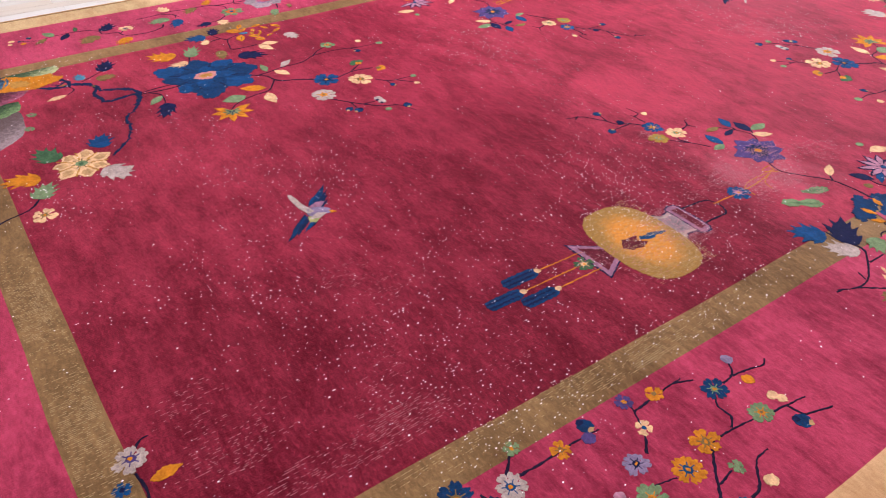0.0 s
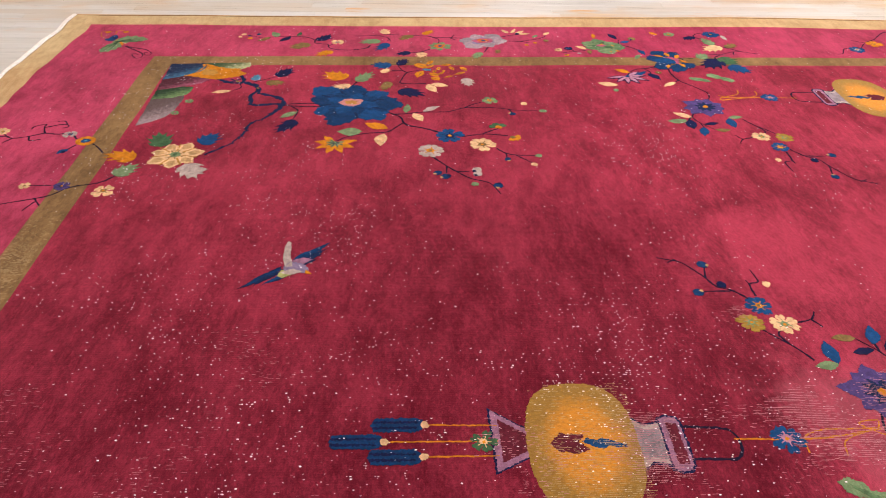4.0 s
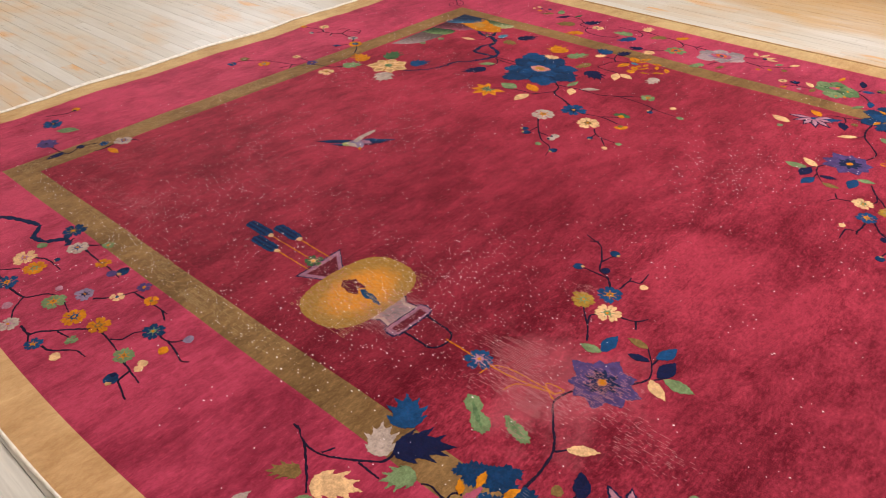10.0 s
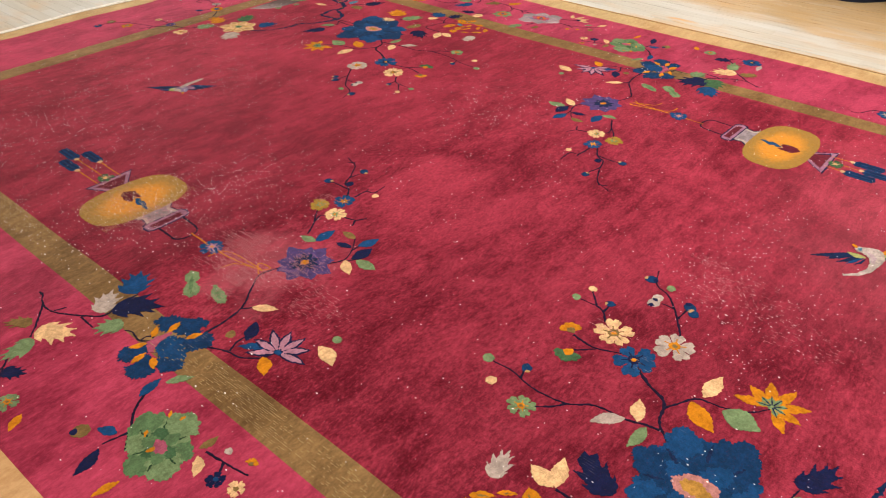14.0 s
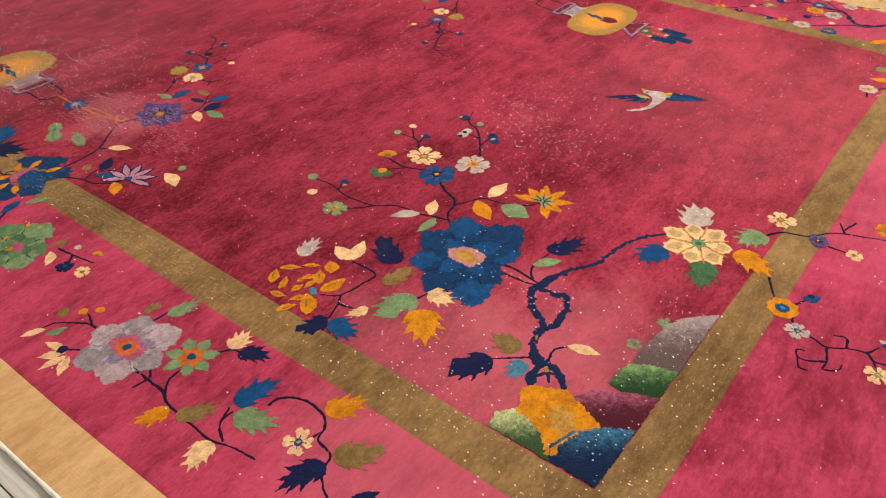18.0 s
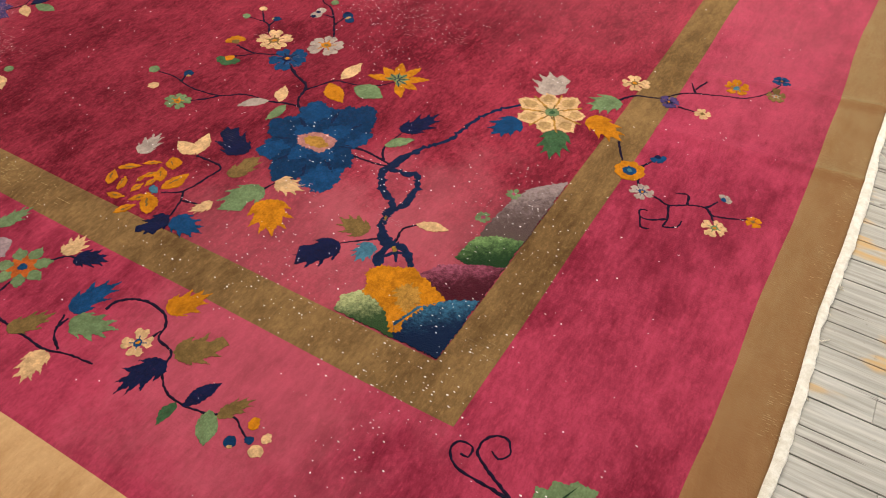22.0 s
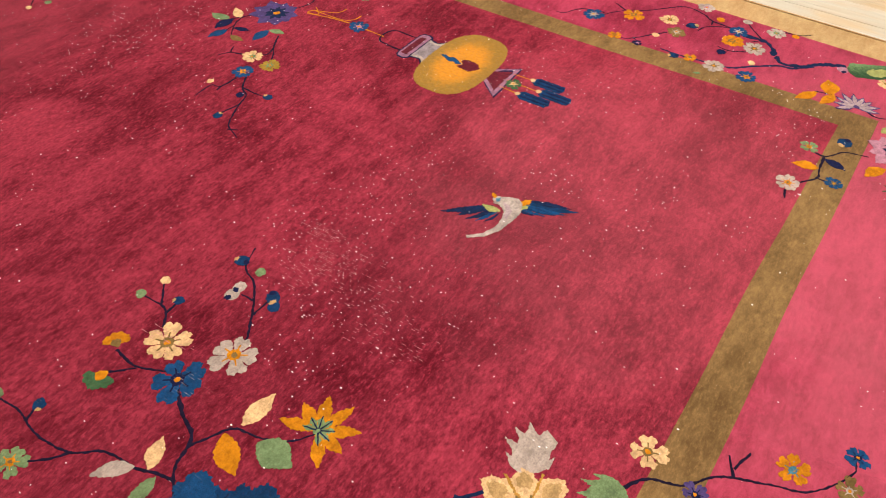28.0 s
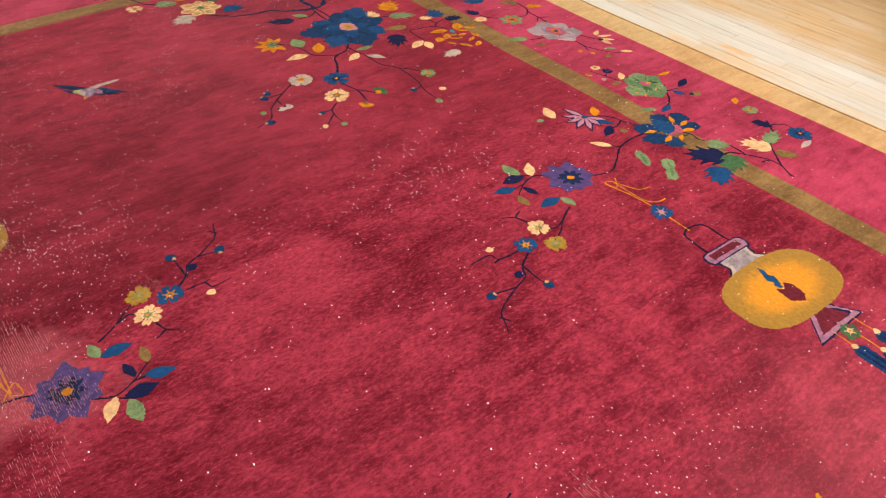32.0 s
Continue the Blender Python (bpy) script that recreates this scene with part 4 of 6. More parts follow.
def tree(T):
    branch(T, [(0.924, -0.439), (0.977, -0.472), (1.014, -0.488), (1.027, -0.508), (1.038, -0.546), (1.073, -0.581)], 0.008, NAVY)
    branch(T, [(1.027, -0.508), (1.044, -0.475), (1.065, -0.442), (1.112, -0.431), (1.156, -0.409), (1.184, -0.374)], 0.005, NAVY)
    branch(T, [(1.057, -0.562), (1.022, -0.569), (0.985, -0.582), (0.922, -0.59), (0.876, -0.623), (0.804, -0.632), (0.744, -0.62), (0.694, -0.623)], 0.004, NAVY)
    branch(T, [(0.88, -0.62), (0.859, -0.649), (0.825, -0.679)], 0.004, NAVY)
    branch(T, [(0.768, -0.627), (0.759, -0.602)], 0.004, NAVY)
    branch(T, [(0.803, -0.36), (0.782, -0.334), (0.76, -0.326), (0.713, -0.328)], 0.004, NAVY)
    branch(T, [(0.782, -0.334), (0.78, -0.305)], 0.004, NAVY)
    branch(T, [(0.76, -0.326), (0.723, -0.286)], 0.004, NAVY)
    branch(T, [(0.952, -0.296), (0.921, -0.25), (0.892, -0.213), (0.864, -0.184), (0.822, -0.163), (0.8, -0.112)], 0.005, NAVY)
    branch(T, [(0.92, -0.245), (0.92, -0.207)], 0.004, NAVY)
    branch(T, [(0.897, -0.219), (0.866, -0.22)], 0.004, NAVY)
    branch(T, [(0.774, -0.443), (0.83, -0.448), (0.885, -0.425)], 0.004, NAVY)
    branch(T, [(0.798, -0.487), (0.835, -0.45)], 0.004, NAVY)
    flower(T, 0.837, -0.381, 0.046, CREAM, KHAKI, "plum", 5, 0)
    flower(T, 0.958, -0.333, 0.047, OFFWHITE, ORANGE, "plum", 5, 0)
    flower(T, 0.914, -0.427, 0.05, BLUE, NAVY, "plum", 5, 0)
    flower(T, 0.762, -0.434, 0.027, ORANGE, KHAKI, "half", 3, 134)
    flower(T, 0.796, -0.496, 0.032, DARKGREEN, ORANGE, "half", 3, -73)
    flower(T, 0.814, -0.687, 0.03, GREEN, ORANGE, "plum", 5, 0)
    bud(T, 0.759, -0.593, 0.012, BLUE)
    bud(T, 0.681, -0.622, 0.013, GREEN)
    bud(T, 0.727, -0.67, 0.012, CREAM)
    bud(T, 0.706, -0.328, 0.011, GREEN)
    bud(T, 0.718, -0.277, 0.01, CREAM)
    bud(T, 0.779, -0.299, 0.011, BLUE)
    bud(T, 0.804, -0.154, 0.015, BLUE)
    bud(T, 0.856, -0.156, 0.011, GREEN)
    bud(T, 0.851, -0.231, 0.015, OFFWHITE)
    bud(T, 0.85, -0.209, 0.014, OFFWHITE)
    bud(T, 0.921, -0.191, 0.015, BLUE)
    bud(T, 0.939, -0.209, 0.013, BLUE)
    leaf(T, 0.984, -0.581, 0.937, -0.632, OFFWHITE, 0.42, "oval")
    leaf(T, 1.007, -0.572, 0.98, -0.517, CREAM, 0.5, "oval")
    leaf(T, 1.025, -0.574, 1.022, -0.64, GREEN, 0.4, "oval")
    leaf(T, 1.071, -0.43, 1.075, -0.351, CREAM, 0.5, "oval")
    leaf(T, 1.058, -0.458, 1.128, -0.504, ORANGE, 0.52, "oval")
    leaf(T, 1.116, -0.441, 1.192, -0.442, GREEN, 0.7, "oval")
    flower(T, 1.183, -0.367, 0.072, ORANGE, GREEN, "lily", 7, 72)
    peony(T, 1.163, -0.645, BLUE_TIPS, 0.66, (BLUE, DEEPBLUE), (DEEPBLUE, BLUE), DEEP, PEACH, OCHRE, None)
    leaf(T, 1.057, -0.752, 0.969, -0.697, NAVY, 0.8, "maple")
    leaf(T, 0.972, -0.802, 0.913, -0.788, CREAM, 0.65, "oval")
    leaf(T, 0.975, -0.8, 0.95, -0.735, CREAM, 0.5, "oval")
    leaf(T, 0.876, -0.859, 0.866, -0.786, OFFWHITE, 0.75, "maple")
    leaf(T, 1.076, -0.818, 1.092, -0.735, KHAKI, 0.6, "maple")
    leaf(T, 1.159, -0.81, 1.12, -0.903, GREEN, 0.7, "maple")
    leaf(T, 1.165, -0.778, 1.231, -0.775, CREAM, 0.9, "maple")
    leaf(T, 1.183, -0.834, 1.255, -0.905, ORANGE, 0.95, "maple")
    leaf(T, 0.892, -0.957, 0.87, -0.919, ORANGE, 0.5, "ray")
    leaf(T, 0.885, -0.946, 0.875, -0.929, KHAKI, 0.16, "streak")
    leaf(T, 0.873, -0.913, 0.909, -0.883, ORANGE, 0.36, "ray")
    leaf(T, 0.883, -0.904, 0.9, -0.891, KHAKI, 0.16, "streak")
    leaf(T, 0.905, -0.878, 0.935, -0.855, ORANGE, 0.34, "ray")
    leaf(T, 0.914, -0.871, 0.927, -0.861, KHAKI, 0.16, "streak")
    leaf(T, 0.969, -0.859, 0.94, -0.832, ORANGE, 0.84, "ray")
    leaf(T, 0.96, -0.851, 0.947, -0.839, KHAKI, 0.16, "streak")
    leaf(T, 0.91, -0.977, 0.947, -0.966, ORANGE, 0.43, "ray")
    leaf(T, 0.921, -0.974, 0.938, -0.969, KHAKI, 0.16, "streak")
    leaf(T, 0.962, -1.01, 0.982, -0.971, ORANGE, 0.42, "ray")
    leaf(T, 0.968, -0.999, 0.977, -0.981, KHAKI, 0.16, "streak")
    leaf(T, 0.92, -0.96, 0.904, -0.923, ORANGE, 0.42, "ray")
    leaf(T, 0.915, -0.949, 0.908, -0.932, KHAKI, 0.16, "streak")
    leaf(T, 0.945, -0.951, 0.949, -0.919, ORANGE, 0.48, "ray")
    leaf(T, 0.946, -0.942, 0.948, -0.927, KHAKI, 0.16, "streak")
    leaf(T, 0.959, -0.97, 0.986, -0.938, ORANGE, 0.38, "ray")
    leaf(T, 0.967, -0.961, 0.979, -0.946, KHAKI, 0.16, "streak")
    leaf(T, 1.017, -0.979, 0.973, -0.935, ORANGE, 0.6, "ray")
    leaf(T, 1.004, -0.966, 0.984, -0.946, KHAKI, 0.16, "streak")
    leaf(T, 0.989, -0.914, 1.004, -0.853, ORANGE, 0.5, "ray")
    leaf(T, 0.993, -0.896, 1, -0.868, KHAKI, 0.16, "streak")
    leaf(T, 0.973, -0.9, 0.944, -0.865, ORANGE, 0.6, "ray")
    leaf(T, 0.964, -0.889, 0.951, -0.874, KHAKI, 0.16, "streak")
    leaf(T, 0.931, -0.909, 0.95, -0.88, ORANGE, 0.36, "ray")
    leaf(T, 0.936, -0.9, 0.945, -0.887, KHAKI, 0.16, "streak")
    leaf(T, 0.958, -0.925, 0.96, -0.896, ORANGE, 0.48, "ray")
    leaf(T, 0.958, -0.917, 0.959, -0.903, KHAKI, 0.16, "streak")
    leaf(T, 0.933, -0.924, 0.935, -0.904, ORANGE, 0.48, "ray")
    leaf(T, 0.934, -0.918, 0.935, -0.909, KHAKI, 0.16, "streak")
    patch(T, "flower_eye", [(0.968, -0.926), (0.97, -0.915), (0.983, -0.915), (0.992, -0.926), (0.985, -0.934)], TEAL, 9)
    leaf(T, 1.1, -0.891, 1.078, -0.935, CREAM, 0.7, "maple")
    leaf(T, 1.056, -0.961, 1.033, -1.026, NAVY, 0.7, "maple")
    leaf(T, 1.066, -0.961, 1.141, -0.965, BLUE, 0.9, "maple")
    branch(T, [(0.978, -0.803), (1.042, -0.804), (1.043, -0.841), (1.03, -0.897), (0.997, -0.921)], 0.004, NAVY)
    branch(T, [(1.03, -0.897), (1.045, -0.918), (1.058, -0.964)], 0.004, NAVY)
    branch(T, [(1.045, -0.918), (1.085, -0.909)], 0.004, NAVY)
    branch(T, [(1.159, -0.813), (1.17, -0.776)], 0.004, NAVY)
    branch(T, [(1.201, -0.625), (1.26, -0.615), (1.313, -0.621), (1.341, -0.627)], 0.007, NAVY)
    branch(T, [(1.239, -0.641), (1.301, -0.637), (1.327, -0.631)], 0.006, NAVY)
    branch(T, [(1.334, -0.65), (1.336, -0.604), (1.362, -0.541), (1.395, -0.493), (1.403, -0.43), (1.427, -0.358), (1.474, -0.295)], 0.011, DEEP)
    branch(T, [(1.359, -0.558), (1.343, -0.587), (1.336, -0.621), (1.329, -0.64), (1.338, -0.669), (1.361, -0.694), (1.384, -0.709), (1.403, -0.727), (1.404, -0.75), (1.413, -0.778), (1.431, -0.795), (1.446, -0.804)], 0.015, DEEP)
    branch(T, [(1.33, -0.635), (1.365, -0.634), (1.399, -0.628), (1.411, -0.646), (1.416, -0.675), (1.419, -0.704), (1.407, -0.731)], 0.013, DEEP)
    branch(T, [(1.412, -0.776), (1.424, -0.796), (1.445, -0.81), (1.46, -0.803)], 0.015, DEEP)
    branch(T, [(1.349, -0.692), (1.375, -0.7)], 0.01, DEEP)
    branch(T, [(1.456, -0.801), (1.45, -0.825), (1.453, -0.845), (1.462, -0.867)], 0.013, DEEP)
    branch(T, [(1.456, -0.803), (1.472, -0.824), (1.485, -0.841)], 0.008, DEEP)
    branch(T, [(1.46, -0.803), (1.482, -0.808), (1.498, -0.82), (1.517, -0.842)], 0.013, DEEP)
    branch(T, [(1.453, -0.845), (1.463, -0.834), (1.47, -0.823), (1.485, -0.816)], 0.008, DEEP)
    patch(T, "knot_hole", [(1.458, -0.814), (1.463, -0.809), (1.472, -0.82), (1.468, -0.824)], AMBERDARK, 6)
    patch(T, "knot_hole", [(1.403, -0.756), (1.406, -0.752), (1.412, -0.761), (1.408, -0.763)], AMBERDARK, 6)
    leaf(T, 1.291, -0.522, 1.331, -0.427, NAVY, 0.6, "maple")
    leaf(T, 1.289, -0.581, 1.332, -0.531, GREEN, 0.45, "oval")
    branch(T, [(1.313, -0.621), (1.291, -0.586), (1.297, -0.525)], 0.005, NAVY)
    leaf(T, 1.487, -0.354, 1.457, -0.435, BLUE, 0.95, "maple")
    flower(T, 1.538, -0.296, 0.079, CREAM, GREEN, "rose", 7, 0)
    leaf(T, 1.51, -0.24, 1.466, -0.154, OFFWHITE, 0.95, "maple")
    leaf(T, 1.577, -0.345, 1.599, -0.444, DARKGREEN, 0.85, "maple")
    leaf(T, 1.65, -0.176, 1.605, -0.248, GREEN, 0.95, "maple")
    leaf(T, 1.615, -0.265, 1.707, -0.311, ORANGE, 0.75, "maple")
    flower(T, 1.653, -0.095, 0.034, CREAM, KHAKI, "plum", 4, 0)
    branch(T, [(1.643, -0.181), (1.67, -0.141), (1.724, -0.118), (1.764, -0.072), (1.843, -0.038), (1.891, -0.018), (1.939, 0.042), (1.942, 0.078)], 0.004, NAVY)
    branch(T, [(1.767, -0.13), (1.813, -0.129)], 0.004, NAVY)
    branch(T, [(1.786, -0.062), (1.766, -0.025)], 0.004, NAVY)
    branch(T, [(1.78, -0.045), (1.794, -0.002)], 0.004, NAVY)
    flower(T, 1.745, -0.123, 0.024, PURPLE, NAVY, "plum", 6, 0)
    flower(T, 1.822, -0.129, 0.019, CREAM, KHAKI, "plum", 4, 0)
    flower(T, 1.86, 0.006, 0.027, ORANGE, TEAL, "plum", 5, 0)
    flower(T, 1.942, 0.087, 0.021, BLUE, NAVY, "plum", 4, 0)
    flower(T, 1.944, 0.019, 0.023, KHAKI, OFFWHITE, "plum", 5, 0)
    branch(T, [(1.699, -0.313), (1.728, -0.365), (1.751, -0.378)], 0.004, NAVY)
    flower(T, 1.753, -0.39, 0.031, ORANGE, BLUE, "ring", 8, 0)
    flower(T, 1.787, -0.321, 0.019, BLUE, NAVY, "half", 3, -48)
    branch(T, [(1.769, -0.365), (1.784, -0.332)], 0.004, NAVY)
    branch(T, [(1.775, -0.403), (1.796, -0.44), (1.827, -0.439), (1.854, -0.447), (1.889, -0.426), (1.918, -0.418), (1.938, -0.432), (1.997, -0.41)], 0.004, NAVY)
    branch(T, [(1.854, -0.448), (1.865, -0.491), (1.863, -0.509), (1.886, -0.497), (1.889, -0.477)], 0.004, NAVY)
    branch(T, [(1.863, -0.487), (1.831, -0.506), (1.814, -0.501), (1.812, -0.485), (1.824, -0.482)], 0.004, NAVY)
    branch(T, [(1.817, -0.504), (1.827, -0.53), (1.843, -0.528)], 0.004, NAVY)
    branch(T, [(1.884, -0.429), (1.877, -0.4), (1.854, -0.407)], 0.004, NAVY)
    branch(T, [(1.918, -0.418), (1.933, -0.389)], 0.004, NAVY)
    branch(T, [(1.926, -0.422), (1.943, -0.451)], 0.004, NAVY)
    flower(T, 1.796, -0.437, 0.024, OFFWHITE, BLUE, "plum", 4, 0)
    flower(T, 1.941, -0.378, 0.016, OFFWHITE, BLUE, "half", 3, 61)
    flower(T, 1.948, -0.464, 0.025, CREAM, GREEN, "plum", 4, 0)
    flower(T, 2.006, -0.411, 0.016, ORANGE, KHAKI, "plum", 4, 0)
    rock(T, [(1.582, -0.716), (1.58, -0.673), (1.589, -0.593), (1.603, -0.546), (1.627, -0.517), (1.661, -0.486), (1.660, -0.58), (1.659, -0.69), (1.609, -0.71)], STONE)
    rock(T, [(1.57, -0.778), (1.571, -0.742), (1.578, -0.714), (1.609, -0.692), (1.658, -0.68), (1.657, -0.765), (1.604, -0.785)], GREEN)
    rock(T, [(1.535, -0.85), (1.54, -0.834), (1.556, -0.807), (1.584, -0.789), (1.62, -0.77), (1.657, -0.757), (1.656, -0.86), (1.60, -0.885)], ROSE)
    rock(T, [(1.556, -0.958), (1.57, -0.91), (1.583, -0.897), (1.616, -0.866), (1.656, -0.844), (1.655, -0.916), (1.654, -0.983), (1.57, -0.984)], BLUE)
    rock(T, [(1.452, -0.985), (1.447, -0.953), (1.471, -0.922), (1.524, -0.936), (1.575, -0.975), (1.572, -0.985)], LIME)
    patch(T, "rock", [(1.45, -0.888), (1.466, -0.861), (1.491, -0.851), (1.52, -0.838), (1.551, -0.849), (1.607, -0.874), (1.583, -0.901), (1.568, -0.95), (1.574, -0.968), (1.562, -0.98), (1.531, -0.949), (1.504, -0.934), (1.471, -0.929), (1.469, -0.908)], ORANGE, 5, 0.0025)
    patch(T, "rock_face", [(1.516, -0.896), (1.534, -0.87), (1.56, -0.879), (1.568, -0.9), (1.56, -0.935), (1.537, -0.922)], OCHRE, 6, 0.004)
    flower(T, 1.564, -0.662, 0.016, GREEN, ROSE, "plum", 5, 0)
    flower(T, 1.584, -0.574, 0.016, GREEN, ROSE, "plum", 5, 0)
    leaf(T, 1.369, -0.853, 1.332, -0.94, NAVY, 0.75, "maple")
    leaf(T, 1.422, -0.824, 1.42, -0.878, TEAL, 0.8, "maple")
    branch(T, [(1.424, -0.81), (1.369, -0.857)], 0.004, NAVY)
    leaf(T, 1.466, -0.742, 1.526, -0.725, CREAM, 0.4, "oval")
    branch(T, [(1.457, -0.799), (1.451, -0.765), (1.469, -0.742)], 0.004, NAVY)
    leaf(T, 1.4, -0.808, 1.332, -0.801, KHAKI, 0.85, "maple")


def butterfly(T):
    branch(T, [(1.864, -1.137), (1.828, -1.133), (1.778, -1.131), (1.751, -1.111), (1.758, -1.09), (1.777, -1.09), (1.779, -1.107), (1.767, -1.108)], 0.005, NAVY)
    branch(T, [(1.865, -1.136), (1.805, -1.107), (1.786, -1.09), (1.791, -1.063), (1.815, -1.053), (1.829, -1.073), (1.818, -1.088), (1.805, -1.081)], 0.005, NAVY)
    leaf(T, 1.906, -1.163, 1.786, -1.213, GREEN, 0.58, "wing")
    leaf(T, 1.899, -1.163, 1.963, -1.062, GREEN, 0.6, "wing")
    branch(T, [(1.863, -1.161), (1.903, -1.167)], 0.004, CREAM)
    branch(T, [(1.902, -1.122), (1.904, -1.163)], 0.004, CREAM)
    leaf(T, 1.915, -1.173, 1.915, -1.227, BLUE, 0.7, "wing")
    leaf(T, 1.914, -1.174, 1.957, -1.175, BLUE, 0.8, "wing")
    leaf(T, 1.869, -1.134, 1.918, -1.19, ORANGE, 0.32, "oval")
    branch(T, [(1.917, -1.227), (1.915, -1.253), (1.896, -1.269), (1.874, -1.265)], 0.006, ORANGE)
    branch(T, [(1.957, -1.181), (1.978, -1.196), (1.979, -1.227), (1.959, -1.241)], 0.006, ORANGE)
    bud(T, 1.873, -1.261, 0.012, ORANGE)
    bud(T, 1.952, -1.237, 0.012, ORANGE)


def spray(T, size=0.94):
    branch(T, [(0.861, -1.269), (0.914, -1.271), (0.961, -1.272), (0.988, -1.284), (1.07, -1.288), (1.105, -1.289), (1.148, -1.276), (1.194, -1.27)], 0.006, NAVY)
    branch(T, [(0.969, -1.275), (0.945, -1.249), (0.941, -1.199)], 0.004, NAVY)
    branch(T, [(0.914, -1.271), (0.909, -1.3)], 0.004, NAVY)
    branch(T, [(0.914, -1.265), (0.898, -1.253)], 0.004, NAVY)
    branch(T, [(0.949, -1.171), (0.974, -1.133), (1, -1.125)], 0.004, NAVY)
    branch(T, [(0.795, -1.186), (0.799, -1.141)], 0.004, NAVY)
    branch(T, [(1.125, -1.278), (1.095, -1.259), (1.078, -1.224)], 0.004, NAVY)
    branch(T, [(1.087, -1.25), (1.089, -1.226)], 0.004, NAVY)
    branch(T, [(1.127, -1.181), (1.133, -1.155), (1.17, -1.134), (1.217, -1.138), (1.239, -1.158), (1.248, -1.181), (1.284, -1.19), (1.296, -1.221), (1.327, -1.247), (1.363, -1.252), (1.407, -1.246), (1.444, -1.229), (1.47, -1.239), (1.49, -1.249)], 0.004, NAVY)
    peony(T, 0.817, -1.246, [(0.817 + size * (x - 0.817), -1.246 + size * (y + 1.246)) for x, y in SILVER_TIPS], 0.8, (SILVER, STONE), (SILVER, LILAC), LILAC, ROSE, EMBER, BLUE, 0.0016)
    flower(T, 0.932, -1.189, 0.05, GREEN, EMBER, "plum", 5, 0)
    leaf(T, 0.968, -1.131, 0.965, -1.075, CREAM, 0.9, "maple")
    leaf(T, 0.993, -1.13, 1.05, -1.102, NAVY, 0.75, "maple")
    leaf(T, 0.804, -1.145, 0.821, -1.075, GREEN, 0.6, "maple")
    leaf(T, 0.764, -1.169, 0.765, -1.126, KHAKI, 0.6, "maple")
    leaf(T, 1.002, -1.289, 0.976, -1.351, ORANGE, 0.65, "maple")
    leaf(T, 1.023, -1.295, 1.063, -1.228, KHAKI, 0.6, "maple")
    leaf(T, 1.107, -1.291, 1.128, -1.354, CREAM, 0.8, "maple")
    leaf(T, 1.081, -1.215, 1.104, -1.123, BLUE, 0.6, "maple")
    leaf(T, 1.096, -1.229, 1.178, -1.2, GREEN, 0.75, "maple")
    leaf(T, 1.213, -1.13, 1.256, -1.063, ORANGE, 0.7, "maple")
    flower(T, 1.225, -1.204, 0.028, CREAM, BLUE, "plum", 4, 0)
    branch(T, [(1.234, -1.192), (1.239, -1.167)], 0.004, NAVY)
    leaf(T, 1.288, -1.188, 1.354, -1.132, KHAKI, 0.8, "maple")
    leaf(T, 1.29, -1.206, 1.264, -1.293, NAVY, 0.7, "maple")
    leaf(T, 1.37, -1.255, 1.393, -1.193, NAVY, 0.42, "oval")
    leaf(T, 1.357, -1.253, 1.358, -1.299, DARKGREEN, 0.4, "oval")
    leaf(T, 1.408, -1.239, 1.44, -1.289, GREEN, 0.6, "oval")
    leaf(T, 1.426, -1.241, 1.457, -1.189, KHAKI, 0.5, "maple")
    bud(T, 1.481, -1.223, 0.01, ORANGE)
    bud(T, 1.47, -1.263, 0.01, BLUE)
    bud(T, 1.492, -1.247, 0.007, BLUE)
    bud(T, 1.513, -1.233, 0.008, CREAM)
    bud(T, 1.511, -1.257, 0.011, CREAM)
    branch(T, [(0.742, -1.251), (0.709, -1.251), (0.687, -1.263), (0.649, -1.293), (0.642, -1.332)], 0.004, NAVY)
    branch(T, [(0.709, -1.249), (0.68, -1.237)], 0.004, NAVY)
    branch(T, [(0.77, -1.29), (0.731, -1.316), (0.719, -1.325)], 0.004, NAVY)
    bud(T, 0.666, -1.239, 0.009, ORANGE)
    bud(T, 0.688, -1.217, 0.009, ORANGE)
    bud(T, 0.637, -1.264, 0.012, KHAKI)
    bud(T, 0.726, -1.322, 0.01, NAVY)
    leaf(T, 0.65, -1.311, 0.632, -1.352, CREAM, 0.4, "oval")
    leaf(T, 0.665, -1.32, 0.679, -1.282, GREEN, 0.4, "oval")
    leaf(T, 0.729, -1.317, 0.683, -1.33, CREAM, 0.4, "oval")
    leaf(T, 0.736, -1.322, 0.708, -1.361, CREAM, 0.4, "oval")
    leaf(T, 0.747, -1.325, 0.738, -1.376, CREAM, 0.3, "oval")
    leaf(T, 0.752, -1.325, 0.779, -1.363, CREAM, 0.4, "oval")


GREEN_TIPS = [(0.267, -1.187), (0.344, -1.113), (0.444, -1.181), (0.453, -1.248), (0.382, -1.292), (0.304, -1.243)]


